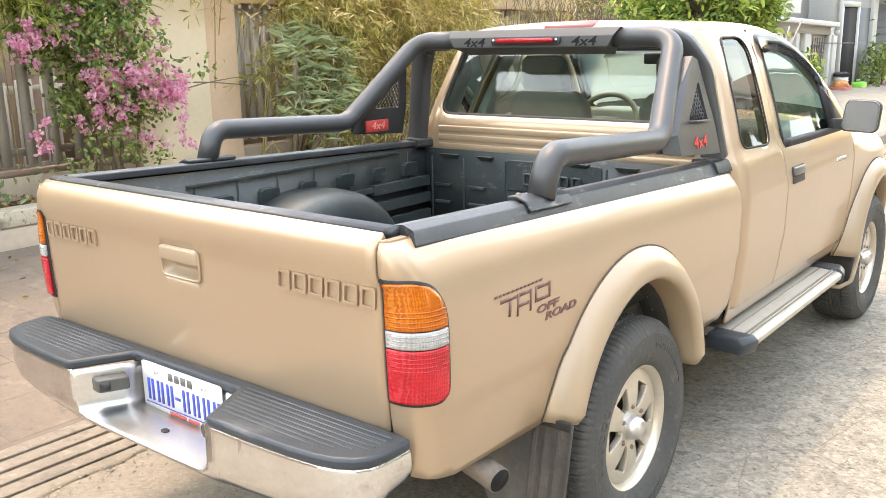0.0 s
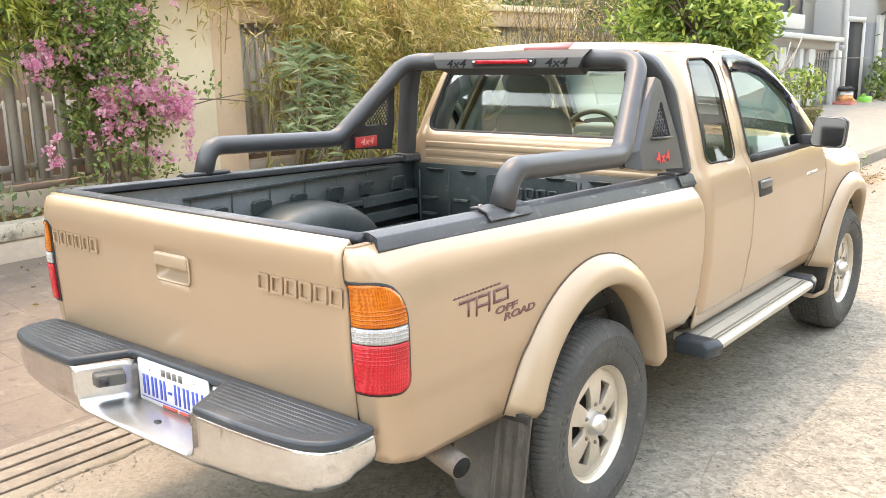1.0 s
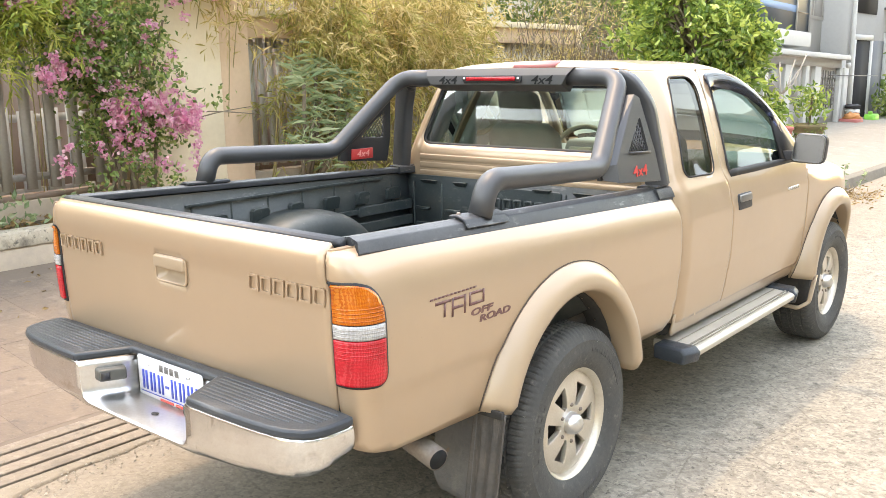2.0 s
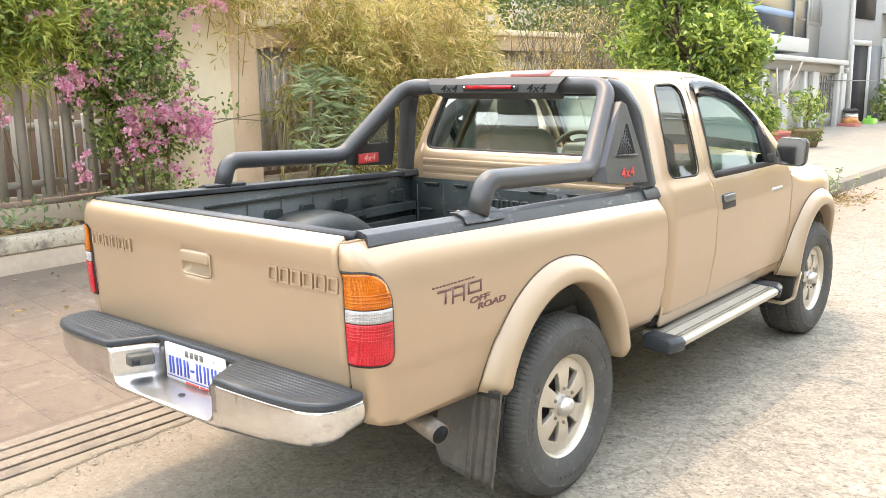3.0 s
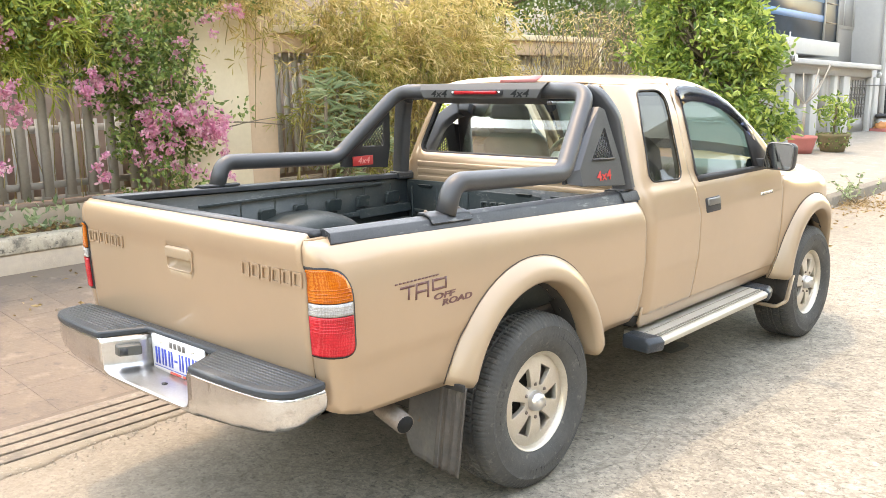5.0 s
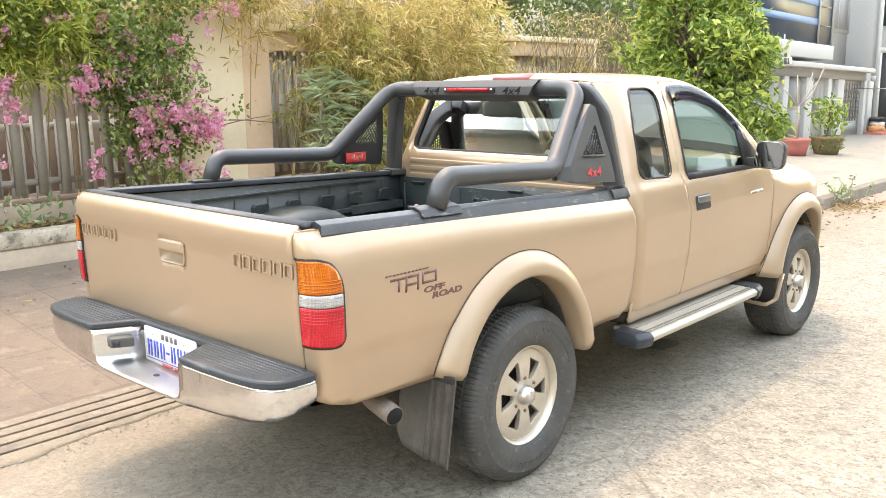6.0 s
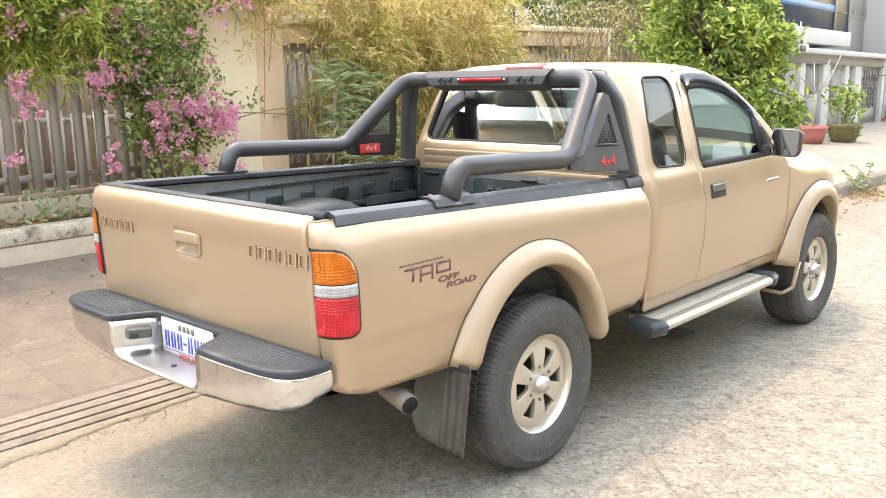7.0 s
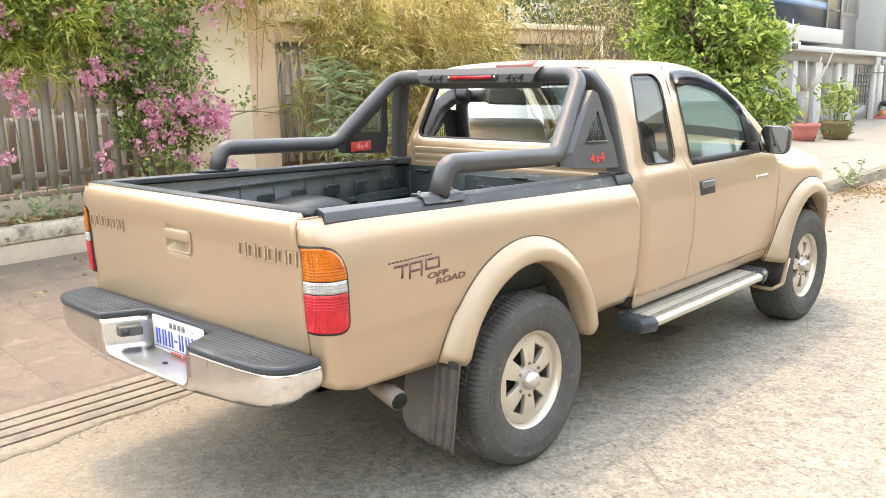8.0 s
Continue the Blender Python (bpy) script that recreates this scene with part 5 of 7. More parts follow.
    part("glass_rim", sweep([(u * 0.93, -0.017, v * 0.92) for u, v in o], ring(0.004, 6), up=(0, 1, 0), closed=True), HANDLEM, ms)
    part("arm", prism(rounded([(-0.20, -0.075), (-0.07, -0.07), (-0.05, -0.02), (-0.19, -0.025)], 0.01, 3), lambda u, v, s: (u, 0.01 + 0.05 * s, v)), BLACK, ms, bevel=0.008)
    ms.matrix_local = pose(0.930, 2.20, 1.272, -2, 0, 1) if side > 0 else pose(-0.930, 2.20, 1.272, -2, 0, -1) @ Matrix.Diagonal((-1, 1, 1, 1))

# rear wall of the cab and its window
RWB, RWT = 0.655, 0.545
rw = rounded([(-RWB, 1.318), (RWB, 1.318), (RWT, 1.635), (-RWT, 1.635)], 0.055, 6)
back_out = [(-0.722, 1.05), (0.722, 1.05), (0.715, 1.20), (0.682, 1.30), (0.627, 1.45), (0.561, 1.60), (0.50, 1.70), (-0.50, 1.70), (-0.561, 1.60), (-0.627, 1.45), (-0.682, 1.30), (-0.715, 1.20)]
part("cab_rear_wall", panel(back_out, lambda u, v: (u, cab_back(v), v), holes=[rw], step=0.05), PAINT, truck, thick=0.02)
for k in range(3):
    part("pressed_rib", boxes((-0.64, 0.64, 0.860, 0.90, 1.152 + 0.043 * k, 1.184 + 0.043 * k)), PAINT, truck, bevel=0.006)
rwin = part("rear_window", panel(rw, lambda u, v: (u, cab_back(v) + 0.006, v), step=0.12), GLASS_R, truck, "clear rear window of the cab")
rwin.visible_shadow = False
part("seal", sweep([(u, cab_back(v) - 0.004, v) for u, v in rw], ring(0.014, 10, 0.010), up=(0, 1, 0), closed=True), RUBBER, rwin, "black rubber seal")

# roof, front pillars, windscreen, bonnet
def roof():
    bm = bmesh.new()
    sec = [(-.585, 0), (-.572, .010), (-.55, .020), (-.50, .032), (-.40, .043), (-.2, .053), (0, .056), (.2, .053), (.40, .043), (.50, .032), (.55, .020), (.572, .010), (.585, 0)]
    rows = []
    rear = [0.984 + 0.085 * (1 - math.cos(math.pi / 2 * i / 8)) for i in range(8)]
    for y in rear + [1.069 + 0.909 * i / 20 for i in range(21)]:
        q = max(0.0, 1 - (y - 0.984) / 0.085)
        f = max(0.0, (y - 1.62) / 0.36)
        e = max(0.0, 1 - (y - 0.984) / 0.10)
        w = 1 - 0.145 * (1 - math.sqrt(1 - q * q))
        rows.append([bm.verts.new((x * w, y, 1.70 + h * (1 - 0.55 * e * e) - 0.042 * f * f)) for x, h in sec])
    for a, b in zip(rows, rows[1:]):
        for j in range(len(sec) - 1):
            bm.faces.new((a[j], a[j + 1], b[j + 1], b[j]))
    return bm


part("roof", roof(), PAINT, truck, thick=0.012)
part("headlining", boxes((-0.54, 0.54, 0.98, 1.90, 1.655, 1.668)), TRIMM, truck)
part("roof_brake_lamp", prism(rounded([(0.972, 1.718), (0.972, 1.736), (1.005, 1.751), (1.04, 1.754), (1.05, 1.735)], 0.004, 2), lambda u, v, s: (-0.115 + 0.23 * s, u, v)), REDFADE, truck, "faded red high brake lamp")
both("front_pillar", sweep([(0.590, 1.86, 1.662), (0.604, 1.955, 1.634), (0.634, 2.10, 1.556), (0.684, 2.26, 1.436), (0.731, 2.41, 1.309), (0.773, 2.55, 1.186)], rounded([(-0.02, -0.022), (0.026, -0.022), (0.026, 0.018), (-0.02, 0.018)], 0.016, 4)), PAINT, truck)
ws = bmesh.new()
rows = [[ws.verts.new((x * (0.57 + 0.17 * k / 8), 1.93 + 0.66 * k / 8 + 0.06 * (1 - x * x), 1.665 - 0.475 * k / 8 + 0.01 * math.sin(math.pi * k / 8))) for x in np.linspace(-1, 1, 13)] for k in range(9)]
for a, b in zip(rows, rows[1:]):
    for j in range(12):
        ws.faces.new((a[j], a[j + 1], b[j + 1], b[j]))
screen = part("windscreen", ws, GLASS_R, truck)
screen.visible_shadow = False
sb = bmesh.new()
rows = [[sb.verts.new((x * (0.57 + 0.17 * k / 8), 1.925 + 0.66 * k / 8 + 0.06 * (1 - x * x), 1.660 - 0.475 * k / 8)) for x in np.linspace(-0.97, 0.97, 13)] for k in (0.4, 1.0, 1.7)]
for a, b in zip(rows, rows[1:]):
    for j in range(12):
        sb.faces.new((a[j], a[j + 1], b[j + 1], b[j]))
part("shade_band", sb, GLASS_B, screen, "green shade band").visible_shadow = False


def flank(u, z):
    """The wing takes up the door's shoulder and lets it run out towards the lamp."""
    k = min(1.0, max(0.0, (u - 2.53) / 0.62))
    k = k * k * (3 - 2 * k)
    return cab_x(z) * (1 - k) + fend_x(z) * k


def fend_skin(u, z):
    f = max(0.0, (u - 3.15) / 0.75)
    k = (z - 0.5) / 0.62
    return (flank(u, z) - 0.34 * f * f, u - 0.10 * f * f, z - 0.20 * f * f * k)


fo = [(2.527, 0.50), (2.527, 1.115), (3.92, 1.115), (3.92, 0.58)] + arch_line(*FRONT, 0.4, 4, 172)
both("front_fender", panel(fo, fend_skin, step=0.04), PAINT, truck, thick=0.006)
hood = bmesh.new()
rows = []
for i in range(22):
    y = 2.56 + 1.36 * i / 21
    f = max(0.0, (y - 3.15) / 0.75)
    rows.append([hood.verts.new(((flank(y, 1.115) - 0.34 * f * f) * x, y - 0.10 * f * f, 1.115 + 0.045 * (1 - x ** 4) - 0.20 * f * f)) for x in np.linspace(-1, 1, 15)])
for a, b in zip(rows, rows[1:]):
    for j in range(14):
        hood.faces.new((a[j], a[j + 1], b[j + 1], b[j]))
part("bonnet", hood, PAINT, truck, thick=0.008)
part("cowl", boxes((-0.70, 0.70, 2.50, 2.60, 1.12, 1.175)), BLACK, truck, bevel=0.02)
fb = fillet([(-0.715, 3.50, 0.56), (-0.705, 3.66, 0.56), (-0.56, 3.79, 0.56), (0.0, 3.86, 0.56), (0.56, 3.79, 0.56), (0.705, 3.66, 0.56), (0.715, 3.50, 0.56)], [0.15, 0.12, 0.5, 0.12, 0.15], 6)
part("front_bumper", sweep(fb, rounded([(-0.022, -0.105), (0.022, -0.105), (0.022, 0.105), (-0.022, 0.105)], 0.018, 4), up=(0, 0, 1)), CHROME, truck, "chrome front bumper")
both("front_valance", prism(rounded([(3.40, 0.42), (3.58, 0.42), (3.62, 0.70), (3.44, 0.80)], 0.03, 3), lambda u, v, k: (0.42 + 0.25 * k, u, v)), UNDER, truck)
part("radiator_grille", boxes((-0.46, 0.46, 3.72, 3.80, 0.72, 0.93)), CHROME, truck, bevel=0.02)
both("corner_lamp", boxes((0.56, 0.66, 3.58, 3.72, 0.72, 0.86)), AMBER, truck, "amber corner lamp", bevel=0.02)
bm = bmesh.new()
for k in range(5):
    prism(rounded([(2.19 + 0.034 * k, 1.032), (2.218 + 0.034 * k, 1.032), (2.222 + 0.034 * k, 1.050), (2.194 + 0.034 * k, 1.050)], 0.003, 2), lambda u, v, s: (cab_x(v) + 0.004 * s, u, v), bm)
part("door_badge", bm, CHROME, truck, "small chrome badge bars")

# underbody
part("chassis_rails", boxes((0.40, 0.50, -0.90, 3.8, 0.48, 0.60), (-0.50, -0.40, -0.90, 3.8, 0.48, 0.60), (-0.5, 0.5, -0.90, -0.83, 0.50, 0.58), (-0.5, 0.5, 0.80, 0.90, 0.48, 0.58), (-0.5, 0.5, 2.4, 2.5, 0.44, 0.54)), UNDER, truck)
part("floor_pan", boxes((-0.76, 0.76, 0.89, 2.52, 0.50, 0.56), (-0.70, 0.70, -1.06, 0.86, 0.66, 0.735), (-0.70, 0.70, 2.56, 3.8, 0.50, 0.54)), UNDER, truck)
ax = bmesh.new()
lathe([(0.0, -0.62), (0.045, -0.62), (0.045, -0.12), (0.13, -0.06), (0.15, 0.0), (0.13, 0.06), (0.045, 0.12), (0.045, 0.62), (0.0, 0.62)], 24, ax)
part("rear_axle", ax, UNDER, truck).matrix_local = pose(0, 0, 0.378)
both("leaf_spring", sweep([(0.53, -0.62 + 1.25 * k / 12, 0.53 - 0.12 * math.sin(math.pi * k / 12)) for k in range(13)], [(-0.03, -0.03), (0.03, -0.03), (0.03, 0.02), (-0.03, 0.02)]), UNDER, truck)
both("shock_absorber", tube([(0.60, 0.02, 0.42), (0.57, 0.20, 0.92)], 0.03), UNDER, truck)
exh = part("exhaust_pipe", tube(fillet([(0.46, 0.45, 0.50), (0.52, -0.40, 0.63), (0.62, -0.745, 0.540), (0.805, -0.778, 0.508)], 0.10, 6), 0.038, 20), STEEL, truck, "dull steel exhaust tailpipe")
dirn = Vector((0.185, -0.033, -0.032)).normalized()
# black disc over the closed pipe end, coloured like the shade inside
part("tailpipe_end", tube([Vector((0.805, -0.778, 0.508)) + dirn * k for k in (-0.004, 0.0015)], 0.034, 20), BORE, exh)
part("exhaust_hanger", tube([(0.64, -0.745, 0.53), (0.63, -0.735, 0.66)], 0.010, 8), STEEL, exh)

# mud flaps: a broad sheet and a narrow pleated strip beside the tyre
def flap_sheet(x0, x1, z0, z1, wave, lean, cut):
    bm = bmesh.new()
    nx, nz = 24, 14
    rows = []
    for j in range(nz + 1):
        v = j / nz
        row = []
        for i in range(nx + 1):
            u = i / nx
            lo = z1 + cut * max(0.0, 0.25 - u) ** 2 * 4 + 0.020 * (1 - u)
            row.append(bm.verts.new((x0 + (x1 - x0) * u - 0.022 * v, -0.535 - lean * v + wave(u) * (0.3 + 0.7 * v), z0 + (lo - z0) * v)))
        rows.append(row)
    for a, b in zip(rows, rows[1:]):
        for j in range(nx):
            bm.faces.new((a[j], a[j + 1], b[j + 1], b[j]))
    return bm


flaps = both("mud_flap", flap_sheet(0.615, 0.780, 0.605, 0.245, lambda u: 0.006 * math.sin(4 * u), 0.022, 0.30), FLAP, truck, "dusty black rubber mud flap", thick=0.006)
strips = [part("pleated_strip", b, FLAPS, f, "creased rubber strip", thick=0.006) for f, b in zip(flaps, (lambda m: (m, mirror_bm(m)))(flap_sheet(0.765, 0.888, 0.600, 0.238, lambda u: 0.010 * abs(math.sin(9.5 * u)) - 0.012, 0.022, 0.0)))]
both("flap_bracket", boxes((0.62, 0.885, -0.552, -0.538, 0.585, 0.612)), UNDER, truck, bevel=0.003)

# painted guard strip and liner behind each front wheel
strip = fillet([(0.60, 2.595, 0.275), (0.80, 2.60, 0.262), (0.853, 2.63, 0.30), (0.872, 2.66, 0.47)], [0.03, 0.04], 5)
both("guard_strip", sweep(strip, rounded([(-0.011, -0.012), (0.011, -0.012), (0.011, 0.012), (-0.011, 0.012)], 0.004, 2), up=(0, 1, 0)), FLARE, truck, "beige edge strip of the front mud guard")
both("guard_sheet", prism([(0.62, 0.285), (0.80, 0.275), (0.84, 0.30), (0.86, 0.50), (0.62, 0.56)], lambda u, v, s: (u, 2.615 + 0.012 * s, v)), UNDER, truck)

# running boards
rb_sec = rounded([(0.690, 0.425), (0.690, 0.462), (0.78, 0.464), (0.888, 0.455), (0.906, 0.442), (0.900, 0.414), (0.87, 0.408)], [0.004, 0.006, 0.01, 0.012, 0.012, 0.01, 0.01], 4)
for side in (1, -1):
    rb = prism(rb_sec, lambda u, v, s: (side * u, 0.93 + 1.27 * s, v))
    r = part("running_board", rb, ALU, truck, "brushed aluminium running board", auto=50)
    bm = bmesh.new()
    for dx in (0.0, 0.016, 0.075):
        x = side * (0.872 - dx)
        box(bm, x - 0.0025, x + 0.0025, 0.935, 2.195, 0.4575, 0.4650 if dx else 0.4615)
    part("tread_strip", bm, ALUD, r)
    for y0, y1 in ((0.83, 0.935), (2.195, 2.32)):
        e = prism(rounded([(0.735, 0.400), (0.735, 0.472), (0.895, 0.467), (0.918, 0.443), (0.908, 0.392)], 0.015, 4), lambda u, v, s: (side * (u - (0.03 if (s == 0) == (y0 < 1) and u > 0.87 else 0)), y0 + (y1 - y0) * s, v))
        part("end_cap", e, PAD, r, "scuffed black end cap", bevel=0.012)
    for y in (1.15, 2.1):
        part("bracket", boxes((min(side * 0.50, side * 0.80), max(side * 0.50, side * 0.80), y, y + 0.05, 0.41, 0.44)), UNDER, r)

# side decal: plain slanted bars for the mark, lettering for the plain words
def on_side(u, v, off):
    return Vector((bed_x(v) + off, u, v))


bm = bmesh.new()
for k in range(12):
    prism([(-0.838 + 0.019 * k, 1.043), (-0.823 + 0.019 * k, 1.043), (-0.821 + 0.019 * k, 1.0485), (-0.836 + 0.019 * k, 1.0485)], lambda u, v, s: on_side(u, v, 0.0005 + 0.001 * s), bm)
part("decal_small_bars", bm, DECAL, truck)
def slanted(u, w, z0, z1, t):
    """Bars that outline a slanted block of width w."""
    k = 0.10
    p = lambda a, z: (u + a + k * (z - z0), z)
    return [[p(0, z0), p(t, z0), p(t, z1), p(0, z1)], [p(w - t, z0), p(w, z0), p(w, z1), p(w - t, z1)], [p(t, z1 - t), p(w - t, z1 - t), p(w - t, z1), p(t, z1)]]


MARKS = (slanted(-0.742, 0.070, 0.974, 1.033, 0.009) + [[(-0.733, 0.996), (-0.684, 0.996), (-0.683, 1.005), (-0.732, 1.005)]],
         slanted(-0.655, 0.078, 0.990, 1.033, 0.009) + [[(-0.646, 0.990), (-0.586, 0.990), (-0.585, 0.999), (-0.645, 0.999)]],
         [[(-0.815, 1.024), (-0.742, 1.024), (-0.740, 1.033), (-0.813, 1.033)], [(-0.780, 0.982), (-0.770, 0.982), (-0.765, 1.024), (-0.775, 1.024)]])
for bars in MARKS:
    bm = bmesh.new()
    for o in bars:
        prism(o, lambda u, v, s: on_side(u, v, 0.0005 + 0.0012 * s), bm)
    part("decal_mark", bm, DECAL, truck, "maroon slanted decal bars")
turn = Matrix(((0, 0, 1, 0), (1, 0, 0, 0), (0, 1, 0, 0), (0, 0, 0, 1)))
words("decal_word", "OFF", 0.030, Matrix.Translation((0.8366, -0.592, 0.964)) @ turn @ Matrix.Diagonal((2.15, 1, 1, 1)), DECAL, truck, 0.0008, shear=0.15, label="maroon lettering OFF", bold=0.0011)
words("decal_word", "ROAD", 0.031, Matrix.Translation((0.8366, -0.520, 0.936)) @ turn @ Matrix.Diagonal((1.90, 1, 1, 1)), DECAL, truck, 0.0008, shear=0.15, label="maroon lettering ROAD", bold=0.0011)

# roll bar
bar = thing("roll_bar", "", "")
bar.parent = truck
bar["label"] = "satin black tubular roll bar over the bed"
R = 0.040
arc = fillet([(0.735, -0.462, 1.238), (0.738, -0.420, 1.356), (0.730, 0.315, 1.322), (0.612, 0.690, 1.679), (0.37, 0.690, 1.679)], [0.12, 0.14, 0.12], 10)
both("tube", tube(arc, R, 22), BARM, bar)
both("front_leg", sweep(fillet([(0.50, 0.735, 1.662), (0.612, 0.745, 1.662), (0.676, 0.790, 1.55), (0.735, 0.822, 1.205)], [0.08, 0.2], 8), rounded([(-0.030, -0.048), (0.030, -0.048), (0.030, 0.048), (-0.030, 0.048)], 0.016, 4), up=(1, 0.2, 0)), BARM, bar, "dark steel front leg", auto=40)
both("foot_plate", boxes((0.685, 0.762, 0.755, 0.875, 1.198, 1.208)), BARM, bar, bevel=0.005)
tri = [(0.400, 1.262), (0.750, 1.235), (0.745, 1.36), (0.695, 1.590), (0.655, 1.605), (0.402, 1.335)]
mesh_hole = rounded([(0.512, 1.374), (0.690, 1.366), (0.668, 1.515)], 0.010, 3)


def side_plate(u, v):
    return (0.776 - 0.235 * (v - 1.27), u, v)


both("side_plate", panel(tri, side_plate, holes=[mesh_hole], step=0.4), BARM, bar, "black steel side plate", thick=0.012, flat=True)
edge = [(0.655, 1.605), (0.402, 1.335), (0.400, 1.262)]
inn = [(0.630, 1.600), (0.335, 1.325), (0.345, 1.275)]
cm = bmesh.new()
ra = [cm.verts.new(side_plate(*p)) for p in edge]
rb2 = [cm.verts.new(Vector(side_plate(*p)) - Vector((d, 0, 0))) for p, d in zip(inn, (0.075, 0.040, 0.040))]
for k in range(2):
    cm.faces.new((ra[k], ra[k + 1], rb2[k + 1], rb2[k]))
both("chamfer_plate", cm, BARM, bar, thick=0.006, flat=True)
inner = bmesh.new()
prism([(0.62, 1.600), (0.34, 1.33), (0.335, 1.272), (0.375, 1.272), (0.375, 1.325), (0.655, 1.590)], lambda u, v, s: (side_plate(u, v)[0] - 0.05 - 0.012 * s, u, v), inner)
both("inner_frame", inner, BARM, bar, flat=True)
grid = bmesh.new()
for k in range(-14, 15):
    for s in (1, -1):
        cu, cv = 0.61 + 0.022 * k, 1.44
        seg = []
        for t in np.linspace(-0.2, 0.2, 81):
            p = (cu + t, cv + s * t * 1.3)
            if inside(p, mesh_hole):
                seg.append(p)
        if len(seg) > 2:
            q = [Vector(side_plate(*seg[0])) - Vector((0.010, 0, 0)), Vector(side_plate(*seg[-1])) - Vector((0.010, 0, 0))]
            tube(q, 0.0030, 5, grid)
both("mesh_insert", grid, BARM, bar, "expanded steel mesh insert")
both("mesh_ledge", sweep([(0.756, 0.515, 1.372), (0.757, 0.692, 1.364)], [(-0.010, -0.004), (0.006, -0.004), (0.006, 0.004), (-0.010, 0.004)]), CAPM, bar)
top = part("top_box", prism(rounded([(0.633, 1.644), (0.633, 1.688), (0.663, 1.720), (0.725, 1.716), (0.738, 1.612), (0.728, 1.612)], 0.008, 3), lambda u, v, s: ((-0.41 + 0.82 * s) * (1 - 0.10 * (1.724 - v) / 0.076), u, v)), BOXM, bar, "dark grey light box with a brake lamp", auto=40)
part("lamp_housing", prism(rounded([(-0.165, 1.655), (0.165, 1.655), (0.165, 1.690), (-0.165, 1.690)], 0.015, 5), lambda u, v, s: (u, 0.634 - 0.012 * s, v)), BLACK, top, bevel=0.003)
part("brake_lamp", prism(rounded([(-0.136, 1.664), (0.136, 1.664), (0.136, 1.682), (-0.136, 1.682)], 0.006, 4), lambda u, v, s: (u, 0.620 - 0.006 * s, v)), REDL, top, "red strip brake lamp")
for x in (-0.150, 0.150):
    part("bolt", lathe([(0.0, 0.004), (0.006, 0.003), (0.007, 0.0)], 10), CHROME, top).matrix_local = pose(x, 0.619, 1.673, 0, 0, -90)
back = Matrix.Rotation(math.pi / 2, 4, "X")
for x in (-0.262, 0.262):
    words("badge_word", "4x4", 0.054, Matrix.Translation((x, 0.6325, 1.6655)) @ back @ Matrix.Diagonal((1.35, 1, 1, 1)), BORE, top, 0.001, shear=0.25, label="black lettering 4x4", bold=0.0006)
words("badge_word", "4x4", 0.064, Matrix.Translation((0.7725, 0.578, 1.292)) @ Matrix.Rotation(radians(-13.2), 4, "Y") @ turn @ Matrix.Diagonal((1.25, 1, 1, 1)), REDB, bar, 0.0015, shear=0.2, label="red lettering 4x4", bold=0.0003)
part("red_badge", boxes((-0.712, -0.700, 0.415, 0.565, 1.268, 1.322)), REDB, bar, "red badge plate", bevel=0.003)
words("badge_word", "4x4", 0.05, Matrix.Translation((-0.699, 0.49, 1.295)) @ turn @ Matrix.Diagonal((1.2, 1, 1, 1)), REDPALE, bar, 0.001, shear=0.2, label="pale red lettering 4x4")

# cab interior
for sx in (-0.36, 0.36):
    seat = thing("seat", "", "")
    seat.parent = truck
    seat["label"] = "grey-brown fabric seat behind the windows"
    bo = rounded([(-0.235, 0.0), (0.235, 0.0), (0.215, 0.50), (0.15, 0.555), (-0.15, 0.555), (-0.215, 0.50)], [0.05, 0.05, 0.08, 0.05, 0.05, 0.08], 6)
    part("backrest", prism(bo, lambda u, v, s: (u, -0.07 - 0.24 * v + 0.12 * s, v)), SEATM, seat, bevel=0.035)
    hr = rounded([(-0.125, 0.55), (0.125, 0.55), (0.115, 0.735), (-0.115, 0.735)], [0.03, 0.03, 0.06, 0.06], 6)
    part("head_restraint", prism(hr, lambda u, v, s: (u, -0.055 - 0.24 * v + 0.085 * s, v)), SEATM, seat, bevel=0.028)
    part("cushion", boxes((-0.24, 0.24, -0.02, 0.50, -0.14, 0.04)), SEATM, seat, bevel=0.05)
    seat.location = (sx, 1.56, 0.86)
part("rear_bench", boxes((-0.68, 0.68, 0.95, 1.12, 0.9, 1.14)), SEATM, truck, bevel=0.04)
pb = bmesh.new()
rows = []
for k in range(13):
    z = 0.90 + 0.75 * k / 12
    yy = float(np.interp(z, [0.9, 1.2, 1.32, 1.48, 1.65], [1.42, 1.40, 1.40, 1.44, 1.475]))
    w = float(np.interp(z, [0.9, 1.2, 1.3, 1.5, 1.65], [0.12, 0.09, 0.055, 0.045, 0.05]))
    rows.append([pb.verts.new((cab_x(z) - dx, yy + dy, z)) for dx, dy in ((0.02, -w), (0.055, -w * 0.7), (0.055, w * 0.7), (0.02, w))])
for a, b in zip(rows, rows[1:]):
    for j in range(3):
        pb.faces.new((a[j], a[j + 1], b[j + 1], b[j]))
both("pillar_trim", pb, TRIMM, truck, "pale grey pillar trim")
both("door_trim", boxes((0.735, 0.752, 1.46, 2.48, 0.60, 1.17)), TRIMM, truck)
dash = part("dashboard", prism(rounded([(2.12, 0.86), (2.50, 0.86), (2.56, 1.17), (2.30, 1.225), (2.15, 1.185)], 0.05, 5), lambda u, v, s: (-0.72 + 1.44 * s, u, v)), TRIMM, truck, bevel=0.02)
